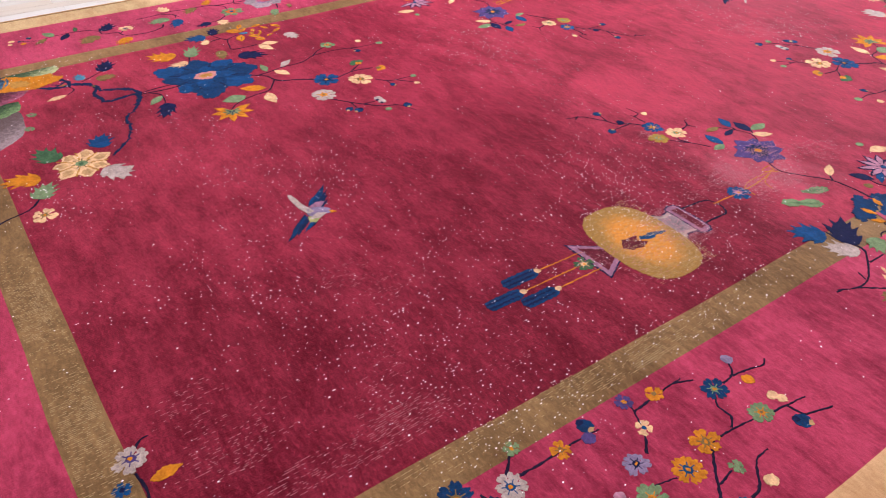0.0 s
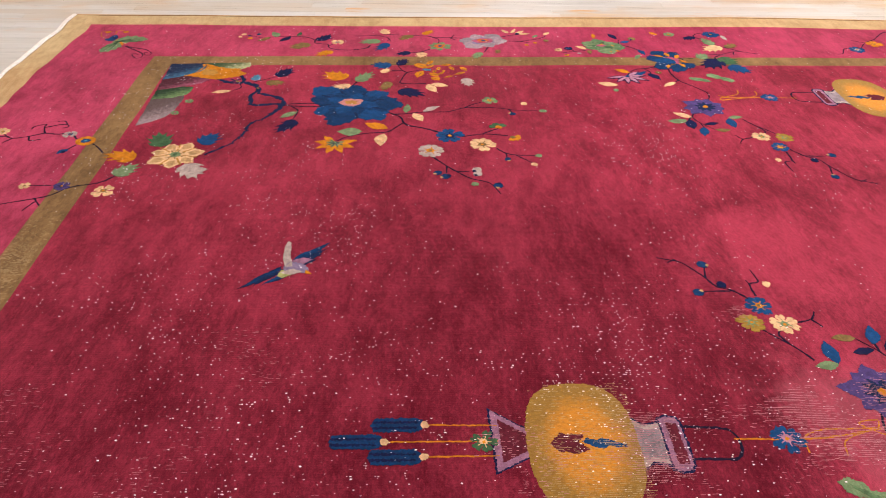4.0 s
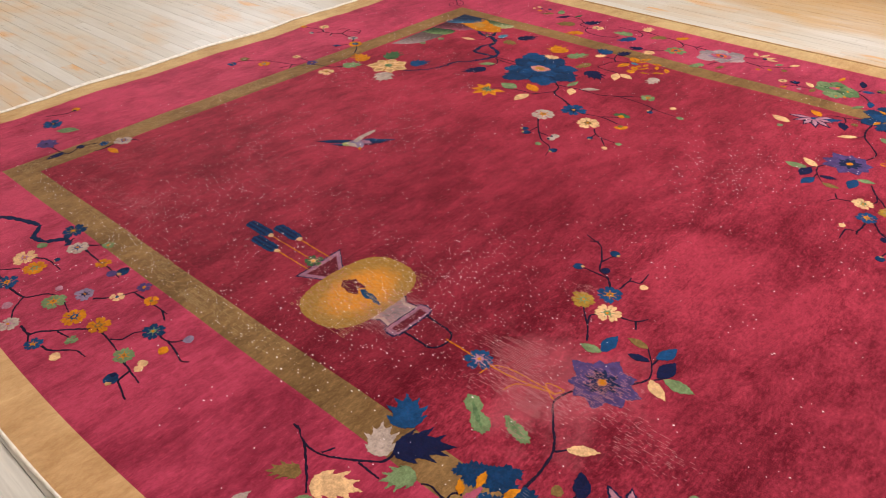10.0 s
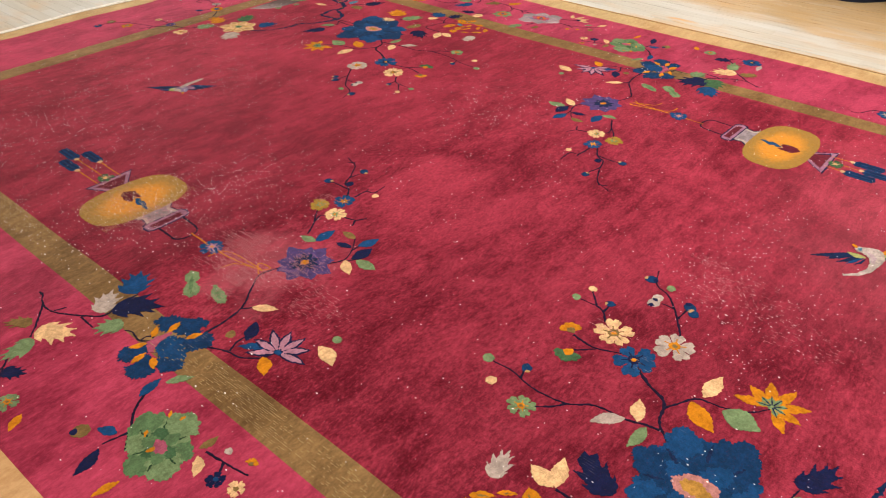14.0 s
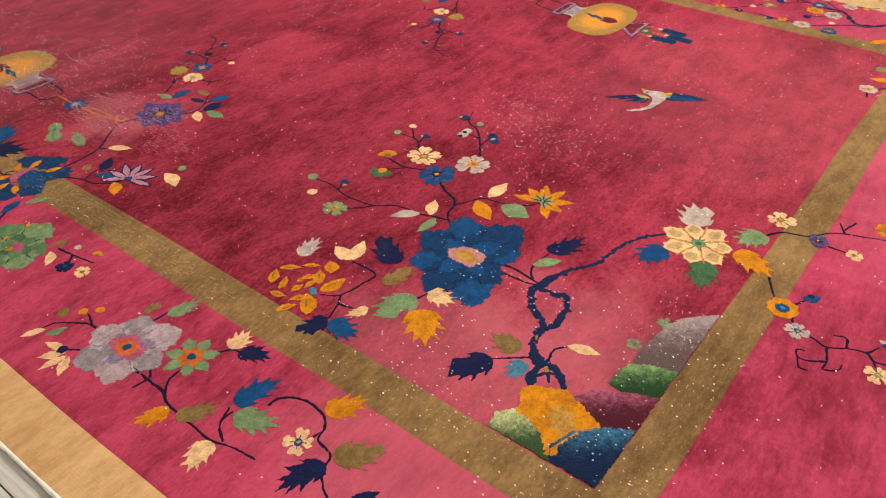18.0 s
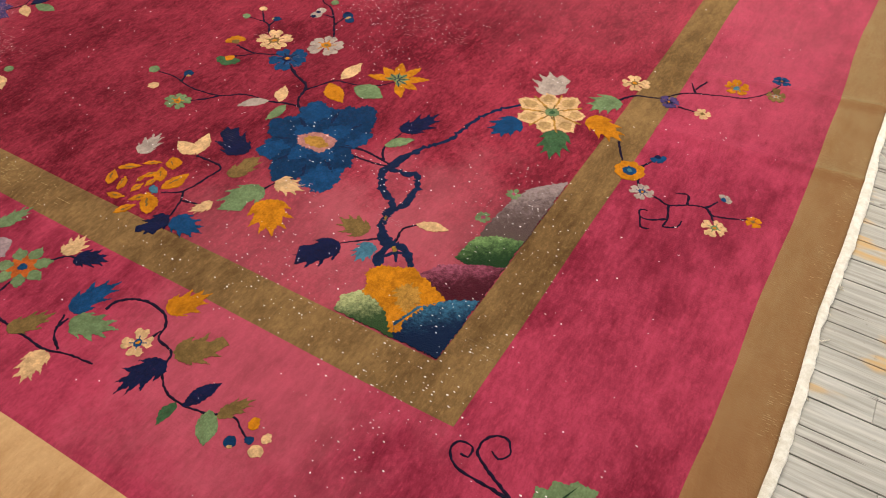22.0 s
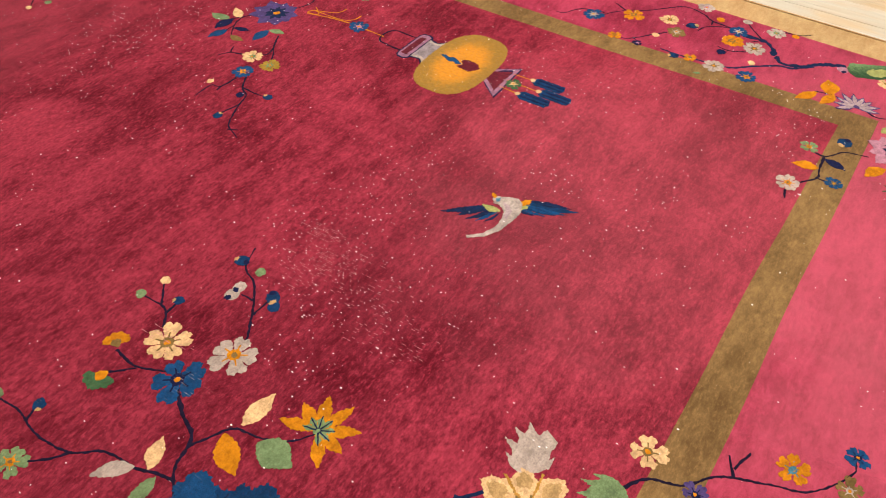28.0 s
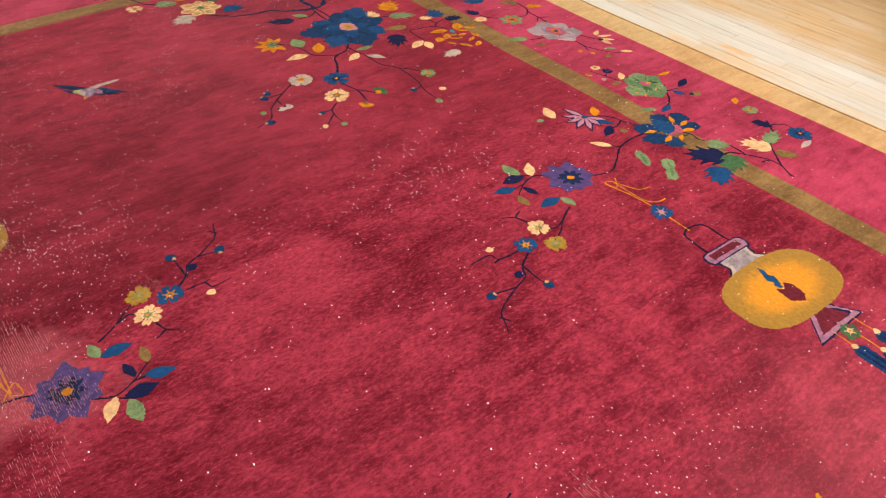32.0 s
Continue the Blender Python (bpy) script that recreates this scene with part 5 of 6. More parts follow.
def bough(T, PALE=OFFWHITE, W=None):
    W = W or T   # the thin twig sits a little differently on the far half
    branch(T, [(0.112, -1.045), (0.076, -1.078), (0.036, -1.075), (0.02, -1.084)], 0.004, NAVY)
    branch(T, [(0.09, -1.053), (0.075, -1.061), (0.076, -1.078)], 0.004, NAVY)
    branch(T, [(-0.069, -1.055), (-0.064, -1.086), (-0.085, -1.109), (-0.159, -1.156), (-0.209, -1.161), (-0.253, -1.141)], 0.006, NAVY)
    branch(T, [(-0.209, -1.161), (-0.147, -1.207), (-0.118, -1.232)], 0.006, NAVY)
    branch(T, [(-0.167, -1.155), (-0.157, -1.13)], 0.004, NAVY)
    branch(T, [(-0.099, -1.125), (-0.044, -1.125)], 0.005, NAVY)
    branch(T, [(-0.244, -1.146), (-0.262, -1.145)], 0.004, NAVY)
    branch(T, [(-0.085, -1.297), (-0.066, -1.314), (-0.062, -1.333), (-0.086, -1.364), (-0.113, -1.366)], 0.004, NAVY)
    branch(T, [(-0.063, -1.314), (-0.033, -1.338)], 0.004, NAVY)
    branch(T, [(0.162, -0.972), (0.162, -0.915), (0.148, -0.86), (0.106, -0.803), (0.08, -0.753), (0.112, -0.666)], 0.006, NAVY)
    branch(T, [(0.202, -0.995), (0.247, -0.975), (0.284, -0.968), (0.322, -0.937), (0.333, -0.903)], 0.005, NAVY)
    branch(T, [(0.253, -0.97), (0.24, -0.944), (0.239, -0.913), (0.228, -0.892)], 0.004, NAVY)
    branch(T, [(0.155, -0.867), (0.173, -0.846)], 0.004, NAVY)
    leaf(T, -0.094, -1.011, -0.155, -0.941, BLUE, 0.95, "maple")
    leaf(T, -0.081, -1.09, -0.139, -1.024, PALE, 0.85, "maple")
    leaf(T, -0.069, -1.064, 0.014, -0.98, NAVY, 0.8, "maple")
    leaf(T, -0.001, -1.075, -0.041, -1.13, GREEN, 0.95, "maple")
    leaf(T, -0.131, -1.211, -0.046, -1.164, CREAM, 0.8, "maple")
    leaf(T, -0.159, -1.21, -0.212, -1.252, KHAKI, 0.7, "maple")
    leaf(T, -0.107, -1.231, -0.09, -1.313, GREEN, 0.75, "maple")
    flower(T, -0.148, -1.359, 0.04, BLUE, NAVY, "plum", 6, 0)
    leaf(T, -0.192, -1.352, -0.195, -1.294, OFFWHITE, 0.4, "oval")
    leaf(T, -0.059, -1.317, -0.009, -1.287, NAVY, 0.8, "maple")
    patch(T, "peony_petal", [(0.043, -1.026), (0.041, -1.006), (0.054, -0.988), (0.075, -0.975), (0.093, -0.985), (0.097, -1.01), (0.096, -1.026), (0.081, -1.035), (0.064, -1.026)], DEEPBLUE, 4, 0.0034)
    patch(T, "peony_petal", [(0.08, -0.977), (0.105, -0.952), (0.136, -0.94), (0.146, -0.952), (0.142, -0.968), (0.156, -0.976), (0.153, -0.997), (0.128, -1.011), (0.106, -1.017), (0.096, -0.993)], DEEPBLUE, 5, 0.0034)
    patch(T, "peony_petal", [(0.148, -1.006), (0.153, -0.984), (0.171, -0.964), (0.195, -0.969), (0.21, -0.983), (0.199, -1.007), (0.189, -1.028), (0.16, -1.032), (0.121, -1.031)], DEEPBLUE, 4, 0.0034)
    patch(T, "peony_petal", [(0.112, -1.057), (0.112, -1.025), (0.144, -1.019), (0.182, -1.03), (0.201, -1.047), (0.184, -1.066), (0.151, -1.079), (0.128, -1.074)], BLUE, 6, 0.0034)
    patch(T, "peony_petal", [(0.155, -1.085), (0.175, -1.066), (0.207, -1.052), (0.222, -1.065), (0.216, -1.084), (0.199, -1.102), (0.179, -1.1)], DEEPBLUE, 5, 0.0034)
    patch(T, "peony_petal", [(0.127, -1.143), (0.135, -1.119), (0.124, -1.091), (0.151, -1.088), (0.183, -1.105), (0.19, -1.131), (0.172, -1.151), (0.147, -1.154)], DEEPBLUE, 4, 0.0034)
    patch(T, "peony_petal", [(0.08, -1.135), (0.072, -1.116), (0.08, -1.1), (0.102, -1.075), (0.126, -1.089), (0.125, -1.116), (0.116, -1.136), (0.099, -1.143)], DEEPBLUE, 5, 0.0034)
    patch(T, "peony_heart", [(0.092, -1.071), (0.094, -1.051), (0.1, -1.022), (0.11, -1.02), (0.112, -1.044), (0.116, -1.063), (0.134, -1.082), (0.122, -1.088)], ROSE, 8, 0.002)
    leaf(T, 0.086, -1.056, 0.063, -1.03, ORANGE, 0.42, "streak")
    leaf(T, 0.101, -1.025, 0.089, -0.984, ORANGE, 0.42, "streak")
    leaf(T, 0.147, -1.011, 0.161, -0.976, ORANGE, 0.42, "streak")
    leaf(T, 0.08, -1.108, 0.098, -1.072, ORANGE, 0.42, "streak")
    leaf(T, 0.128, -1.13, 0.121, -1.09, ORANGE, 0.42, "streak")
    leaf(T, 0.145, -1.089, 0.18, -1.108, ORANGE, 0.42, "streak")
    patch(T, "seed_pod", [(-0.054, -0.882), (-0.06, -0.863), (-0.041, -0.852), (-0.018, -0.867), (-0.012, -0.879), (0.013, -0.885), (0.033, -0.906), (0.028, -0.923), (0.009, -0.928), (-0.009, -0.916), (-0.021, -0.898), (-0.04, -0.893)], GREEN, 5, 0.002)
    patch(T, "seed_pod", [(0.032, -0.862), (0.035, -0.852), (0.061, -0.858), (0.091, -0.864), (0.109, -0.88), (0.102, -0.892), (0.079, -0.891), (0.054, -0.882)], GREEN, 5, 0.002)
    leaf(T, -0.044, -0.867, 0.022, -0.916, MOSS, 0.12, "streak")
    leaf(T, 0.041, -0.86, 0.099, -0.884, MOSS, 0.14, "streak")
    leaf(T, 0.169, -0.85, 0.221, -0.815, CREAM, 0.36, "oval")
    flower(T, 0.123, -0.656, 0.069, PURPLE, ORANGE, "star", 9, 0)
    flower(T, 0.335, -0.906, 0.08, MAUVE, BLUE, "lotus", 7, 116)
    leaf(T, 0.253, -0.927, 0.218, -0.873, NAVY, 0.5, "oval")
    leaf(T, 0.306, -0.905, 0.252, -0.95, BLUE, 0.3, "oval")
    bud(T, 0.209, -0.937, 0.012, KHAKI)
    leaf(T, 0.321, -0.935, 0.369, -0.969, ORANGE, 0.6, "oval")
    leaf(T, 0.386, -0.836, 0.454, -0.858, CREAM, 0.5, "oval")
    bud(T, 0.4, -0.795, 0.011, GREEN)
    branch(T, [(0.222, -1.146), (0.251, -1.192), (0.293, -1.226), (0.329, -1.258)], 0.006, NAVY)
    branch(T, [(0.295, -1.23), (0.283, -1.278)], 0.005, NAVY)
    branch(T, [(0.294, -1.231), (0.344, -1.218)], 0.005, NAVY)
    peony(T, 0.373, -1.211, [(0.373 + 0.93 * (x - 0.373), -1.211 + 0.93 * (y + 1.211)) for x, y in GREEN_TIPS], 0.84, (MOSS, GREEN), (DARKGREEN, MOSS), BOTTLE, ROSE, ROSE, None, 0.0018, 0.45)
    leaf(T, 0.319, -1.203, 0.33, -1.218, ORANGE, 0.45, "streak")
    leaf(T, 0.322, -1.159, 0.309, -1.147, ORANGE, 0.45, "streak")
    leaf(T, 0.343, -1.15, 0.344, -1.136, ORANGE, 0.45, "streak")
    leaf(T, 0.363, -1.234, 0.372, -1.208, ORANGE, 0.45, "streak")
    leaf(T, 0.227, -1.167, 0.214, -1.111, BLUE, 0.45, "oval")
    leaf(T, 0.233, -1.112, 0.263, -1.064, GREEN, 0.35, "oval")
    leaf(T, 0.282, -1.247, 0.241, -1.265, BLUE, 0.5, "oval")
    leaf(T, 0.291, -1.288, 0.313, -1.35, NAVY, 0.42, "oval")
    bud(T, 0.223, -1.29, 0.018, KHAKI)
    leaf(T, 0.387, -1.3, 0.38, -1.351, ORANGE, 0.35, "oval")
    branch(T, [(0.447, -1.16), (0.498, -1.152), (0.55, -1.141)], 0.004, NAVY)
    branch(T, [(0.492, -1.154), (0.511, -1.179)], 0.004, NAVY)
    leaf(T, 0.444, -1.176, 0.48, -1.208, CREAM, 0.5, "oval")
    leaf(T, 0.431, -1.165, 0.433, -1.122, KHAKI, 0.45, "oval")
    flower(T, 0.514, -1.185, 0.019, NAVY, BLUE, "plum", 5, 0)
    flower(T, 0.557, -1.173, 0.019, CREAM, KHAKI, "plum", 5, 0)
    flower(T, 0.533, -1.122, 0.014, ORANGE, KHAKI, "half", 3, 112)
    flower(T, 0.041, -1.35, 0.027, GREEN, ORANGE, "plum", 5, 0)
    leaf(T, 0.095, -1.345, 0.121, -1.381, ORANGE, 0.5, "oval")
    bud(T, 0.478, -1.132, 0.008, OFFWHITE)
    leaf(T, 0.072, -0.577, 0.022, -0.583, GREEN, 0.5, "oval")
    leaf(T, 0.072, -0.577, 0.071, -0.509, BLUE, 0.5, "oval")
    branch(T, [(0.028, -0.567), (0.002, -0.525), (-0.032, -0.487), (-0.058, -0.449)], 0.004, NAVY)
    branch(T, [(-0.003, -0.518), (-0.014, -0.487), (0.004, -0.467)], 0.004, NAVY)
    branch(T, [(0.036, -0.452), (0.075, -0.44), (0.092, -0.415)], 0.004, NAVY)
    branch(T, [(0.075, -0.441), (0.09, -0.466)], 0.004, NAVY)
    branch(W, [(-0.016, -0.359), (-0.014, -0.316), (0.009, -0.307), (0.005, -0.261)], 0.004, NAVY)
    branch(W, [(-0.014, -0.316), (-0.019, -0.302)], 0.004, NAVY)
    branch(W, [(-0.033, -0.373), (-0.063, -0.339), (-0.093, -0.325), (-0.113, -0.286), (-0.148, -0.235), (-0.177, -0.223), (-0.203, -0.214)], 0.004, NAVY)
    branch(W, [(-0.161, -0.222), (-0.182, -0.233)], 0.004, NAVY)
    branch(W, [(-0.062, -0.341), (-0.11, -0.342), (-0.137, -0.346)], 0.004, NAVY)
    branch(W, [(-0.109, -0.295), (-0.099, -0.249)], 0.004, NAVY)
    flower(T, -0.059, -0.45, 0.032, AMBERDARK, GREEN, "plum", 7, 0)
    flower(T, -0.022, -0.394, 0.033, BLUE, ORANGE, "plum", 6, 0)
    flower(T, 0.011, -0.456, 0.032, CREAM, GREEN, "plum", 6, 0)
    bud(W, 0.024, -0.317, 0.01, CREAM)
    bud(W, -0.08, -0.319, 0.012, NAVY)
    bud(W, -0.142, -0.347, 0.013, BLUE)
    bud(W, -0.101, -0.242, 0.013, BLUE)
    branch(T, [(0.146, -0.65), (0.184, -0.6), (0.186, -0.571), (0.169, -0.538), (0.138, -0.5)], 0.004, NAVY)
    branch(T, [(0.194, -0.587), (0.211, -0.563)], 0.004, NAVY)
    branch(T, [(0.173, -0.544), (0.174, -0.518)], 0.004, NAVY)
    leaf(T, 0.141, -0.502, 0.09, -0.5, KHAKI, 0.45, "oval")
    leaf(T, 0.164, -0.536, 0.115, -0.546, NAVY, 0.42, "oval")
    leaf(T, 0.17, -0.522, 0.188, -0.462, BLUE, 0.5, "oval")
    leaf(T, 0.201, -0.571, 0.207, -0.504, NAVY, 0.55, "oval")
    leaf(T, 0.192, -0.584, 0.245, -0.617, CREAM, 0.5, "oval")
    leaf(T, 0.213, -0.566, 0.28, -0.563, GREEN, 0.5, "oval")


def plum_c(T):
    branch(T, [(-1.516, -1.279), (-1.483, -1.229), (-1.452, -1.193), (-1.35, -1.156), (-1.303, -1.189), (-1.257, -1.179), (-1.226, -1.14), (-1.191, -1.147)], 0.014, DEEP)
    branch(T, [(-1.368, -1.334), (-1.238, -1.325), (-1.15, -1.325)], 0.009, DEEP)
    branch(T, [(-1.145, -1.327), (-1.059, -1.32), (-1.029, -1.277), (-0.986, -1.264), (-0.923, -1.275)], 0.005, NAVY)
    branch(T, [(-1.207, -1.235), (-1.171, -1.213), (-1.101, -1.21)], 0.004, NAVY)
    branch(T, [(-1.23, -1.329), (-1.182, -1.275)], 0.004, NAVY)
    branch(T, [(-1.158, -1.117), (-1.111, -1.075)], 0.004, NAVY)
    branch(T, [(-1.136, -1.127), (-1.056, -1.128), (-1.015, -1.126), (-0.959, -1.13)], 0.005, NAVY)
    branch(T, [(-0.928, -1.213), (-0.898, -1.179), (-0.878, -1.136), (-0.866, -1.1)], 0.005, NAVY)
    branch(T, [(-0.878, -1.136), (-0.82, -1.131), (-0.779, -1.128), (-0.745, -1.127)], 0.005, NAVY)
    branch(T, [(-0.765, -1.127), (-0.728, -1.144)], 0.004, NAVY)
    branch(T, [(-1.059, -1.32), (-1.028, -1.357), (-1, -1.373)], 0.005, NAVY)
    branch(T, [(-0.956, -1.371), (-0.909, -1.371), (-0.908, -1.357), (-0.825, -1.268), (-0.785, -1.26), (-0.699, -1.269)], 0.006, NAVY)
    branch(T, [(-0.914, -1.371), (-0.885, -1.388)], 0.004, NAVY)
    branch(T, [(-0.853, -1.37), (-0.824, -1.363), (-0.785, -1.328), (-0.748, -1.323)], 0.005, NAVY)
    branch(T, [(-0.875, -1.324), (-0.836, -1.317)], 0.004, NAVY)
    branch(T, [(-0.761, -1.258), (-0.741, -1.24), (-0.741, -1.212), (-0.721, -1.188)], 0.005, NAVY)
    branch(T, [(-0.687, -1.18), (-0.654, -1.175), (-0.636, -1.153)], 0.005, NAVY)
    branch(T, [(-0.656, -1.177), (-0.612, -1.185), (-0.582, -1.192), (-0.566, -1.183)], 0.005, NAVY)
    branch(T, [(-0.67, -1.276), (-0.588, -1.287)], 0.005, NAVY)
    branch(T, [(-0.635, -1.282), (-0.626, -1.311), (-0.598, -1.321), (-0.566, -1.33)], 0.006, NAVY)
    branch(T, [(-1.204, -1.143), (-1.212, -1.12)], 0.004, NAVY)
    flower(T, -1.248, -1.105, 0.034, DEEPBLUE, KHAKI, "plum", 6, 0)
    flower(T, -1.162, -1.136, 0.03, OFFWHITE, BLUE, "plum", 6, 0)
    flower(T, -1.113, -1.077, 0.017, GREEN, ORANGE, "plum", 5, 0)
    flower(T, -1.045, -1.126, 0.021, ORANGE, KHAKI, "plum", 4, 0)
    bud(T, -0.975, -1.110, 0.016, BLUE)
    bud(T, -0.987, -1.134, 0.013, PURPLE)
    flower(T, -1.221, -1.247, 0.032, CREAM, MAUVE, "plum", 6, 0)
    flower(T, -1.156, -1.252, 0.031, ORANGE, GREEN, "plum", 7, 0)
    flower(T, -1.147, -1.322, 0.028, BLUE, ORANGE, "plum", 6, 0)
    flower(T, -0.988, -1.281, 0.03, GREEN, ORANGE, "plum", 6, 0)
    flower(T, -0.959, -1.218, 0.026, LILAC, NAVY, "plum", 6, 0)
    flower(T, -0.89, -1.171, 0.018, CREAM, BLUE, "plum", 4, 0)
    flower(T, -0.815, -1.126, 0.02, ORANGE, KHAKI, "plum", 4, 0)
    flower(T, -0.877, -1.109, 0.018, PURPLE, ORANGE, "plum", 5, 0)
    flower(T, -0.896, -1.275, 0.032, ORANGE, BLUE, "plum", 7, 0)
    flower(T, -0.983, -1.387, 0.027, OFFWHITE, MAUVE, "plum", 6, 0)
    flower(T, -0.825, -1.253, 0.03, ORANGE, KHAKI, "plum", 5, 0)
    flower(T, -0.873, -1.38, 0.021, BLUE, ORANGE, "plum", 5, 0)
    flower(T, -0.823, -1.317, 0.015, GREEN, GREEN, "plum", 5, 0)
    flower(T, -0.713, -1.181, 0.028, DEEPBLUE, GREEN, "plum", 6, 0)
    flower(T, -0.688, -1.266, 0.027, GREEN, ORANGE, "plum", 6, 0)
    bud(T, -1.148, -1.196, 0.009, BLUE)
    bud(T, -1.028, -1.248, 0.01, MAUVE)
    bud(T, -1.055, -1.36, 0.013, MAUVE)
    bud(T, -0.798, -1.366, 0.013, CREAM)
    bud(T, -0.63, -1.143, 0.012, LILAC)
    bud(T, -0.64, -1.2, 0.0125, ORANGE)
    bud(T, -0.636, -1.251, 0.011, CREAM)
    bud(T, -0.628, -1.266, 0.01, CREAM)
    bud(T, -0.643, -1.319, 0.017, BLUE)
    bud(T, -1.242, -1.192, 0.013, GREEN)
    flower(T, -1.65, -0.739, 0.031, OFFWHITE, PURPLE, "plum", 6, 0)
    leaf(T, -1.637, -0.8, -1.581, -0.795, ORANGE, 0.45, "oval")
    flower(T, -1.679, -0.792, 0.016, BLUE, NAVY, "plum", 5, 0)
    branch(T, [(-1.652, -0.772), (-1.646, -0.817), (-1.654, -0.843)], 0.006, NAVY)
    branch(T, [(-1.638, -0.722), (-1.624, -0.707), (-1.61, -0.705)], 0.005, NAVY)
    flower(T, -1.951, -0.834, 0.035, BLUE, NAVY, "plum", 5, 0)
    leaf(T, -1.887, -0.852, -1.84, -0.796, GREEN, 0.5, "oval")
    branch(T, [(-1.821, -0.92), (-1.703, -0.907), (-1.714, -0.855), (-1.7, -0.803)], 0.005, NAVY)
    leaf(T, -1.714, -0.908, -1.711, -0.968, NAVY, 0.45, "oval")
    branch(T, [(-2.028, -0.824), (-1.998, -0.766), (-2.001, -0.724)], 0.004, NAVY)
    bud(T, -2.004, -0.727, 0.015, ORANGE)
    bud(T, -1.714, -0.855, 0.013, NAVY)
    flower(T, -1.819, -0.918, 0.033, PURPLE, NAVY, "star", 8, 0)


def plum_d(T):
    branch(T, [(1.637, 1.3), (1.58, 1.274), (1.538, 1.234), (1.485, 1.217), (1.441, 1.279), (1.407, 1.307), (1.346, 1.303)], 0.014, DEEP)
    branch(T, [(1.564, 1.249), (1.518, 1.207), (1.482, 1.199), (1.424, 1.154), (1.375, 1.113), (1.299, 1.102), (1.252, 1.097), (1.182, 1.098)], 0.009, DEEP)
    branch(T, [(1.407, 1.307), (1.363, 1.353), (1.342, 1.378)], 0.005, NAVY)
    branch(T, [(1.407, 1.307), (1.377, 1.275)], 0.005, NAVY)
    branch(T, [(1.447, 1.389), (1.486, 1.394), (1.516, 1.419)], 0.004, NAVY)
    branch(T, [(1.343, 1.301), (1.304, 1.32), (1.247, 1.288), (1.235, 1.252)], 0.005, NAVY)
    branch(T, [(1.32, 1.323), (1.252, 1.331), (1.213, 1.357), (1.148, 1.365), (1.072, 1.286), (1.014, 1.245), (0.971, 1.186)], 0.005, NAVY)
    branch(T, [(0.967, 1.196), (0.901, 1.178), (0.87, 1.127), (0.846, 1.119)], 0.004, NAVY)
    branch(T, [(1.164, 1.194), (1.13, 1.151), (1.084, 1.096), (1.041, 1.096)], 0.005, NAVY)
    branch(T, [(1.095, 1.111), (1.119, 1.094)], 0.004, NAVY)
    branch(T, [(1.387, 1.219), (1.346, 1.198), (1.311, 1.203)], 0.004, NAVY)
    branch(T, [(1.341, 1.188), (1.326, 1.162)], 0.004, NAVY)
    branch(T, [(1.014, 1.245), (0.97, 1.269)], 0.004, NAVY)
    branch(T, [(1.252, 1.331), (1.257, 1.307)], 0.004, NAVY)
    flower(T, 1.429, 1.094, 0.03, BLUE, ORANGE, "plum", 6, 0)
    flower(T, 1.338, 1.097, 0.031, OFFWHITE, KHAKI, "plum", 6, 0)
    flower(T, 1.401, 1.248, 0.034, OFFWHITE, KHAKI, "plum", 6, 0)
    flower(T, 1.336, 1.254, 0.036, ORANGE, KHAKI, "plum", 6, 0)
    flower(T, 1.334, 1.314, 0.03, BLUE, OFFWHITE, "plum", 6, 0)
    flower(T, 1.427, 1.368, 0.028, OFFWHITE, GREEN, "plum", 6, 0)
    flower(T, 1.186, 1.21, 0.03, KHAKI, OFFWHITE, "plum", 6, 0)
    flower(T, 1.144, 1.267, 0.03, CREAM, KHAKI, "plum", 6, 0)
    flower(T, 0.944, 1.167, 0.034, BLUE, OFFWHITE, "plum", 6, 0)
    flower(T, 1.044, 1.234, 0.034, ORANGE, KHAKI, "plum", 4, 0)
    flower(T, 1.047, 1.093, 0.021, ORANGE, KHAKI, "plum", 4, 0)
    flower(T, 1.208, 1.399, 0.029, OFFWHITE, MAUVE, "plum", 5, 0)
    flower(T, 1.269, 1.101, 0.02, ORANGE, KHAKI, "plum", 4, 0)
    flower(T, 1.118, 1.09, 0.014, NAVY, MAUVE, "plum", 4, 0)
    flower(T, 1.65, 0.883, 0.023, GREEN, ORANGE, "plum", 4, 0)
    flower(T, 1.734, 0.778, 0.023, BLUE, KHAKI, "plum", 5, 0)
    flower(T, 1.646, 0.721, 0.031, OFFWHITE, ORANGE, "plum", 5, 0)
    flower(T, 1.746, 1.273, 0.024, CREAM, KHAKI, "plum", 5, 0)
    bud(T, 1.211, 1.27, 0.017, BLUE)
    bud(T, 1.227, 1.086, 0.014, BLUE)
    bud(T, 1.269, 1.351, 0.013, ORANGE)
    bud(T, 1.339, 1.384, 0.013, OFFWHITE)
    bud(T, 1.143, 1.16, 0.011, CREAM)
    bud(T, 1.479, 1.381, 0.011, ORANGE)
    bud(T, 1.329, 1.179, 0.013, NAVY)
    bud(T, 1.718, 0.949, 0.018, BLUE)
    bud(T, 1.634, 1.277, 0.015, MAUVE)
    bud(T, 1.418, 1.171, 0.011, CREAM)
    rock(T, [(1.64, 1.285), (1.643, 1.325), (1.677, 1.341), (1.727, 1.366), (1.765, 1.335), (1.732, 1.286), (1.673, 1.261)], DARKGREEN)
    leaf(T, 1.694, 1.295, 1.762, 1.35, LIME, 0.6, "maple")
    leaf(T, 1.605, 1.129, 1.563, 1.069, ORANGE, 0.45, "oval")
    leaf(T, 1.634, 1.137, 1.614, 1.206, ORANGE, 0.7, "oval")
    leaf(T, 1.644, 1.144, 1.623, 1.08, ORANGE, 0.5, "oval")
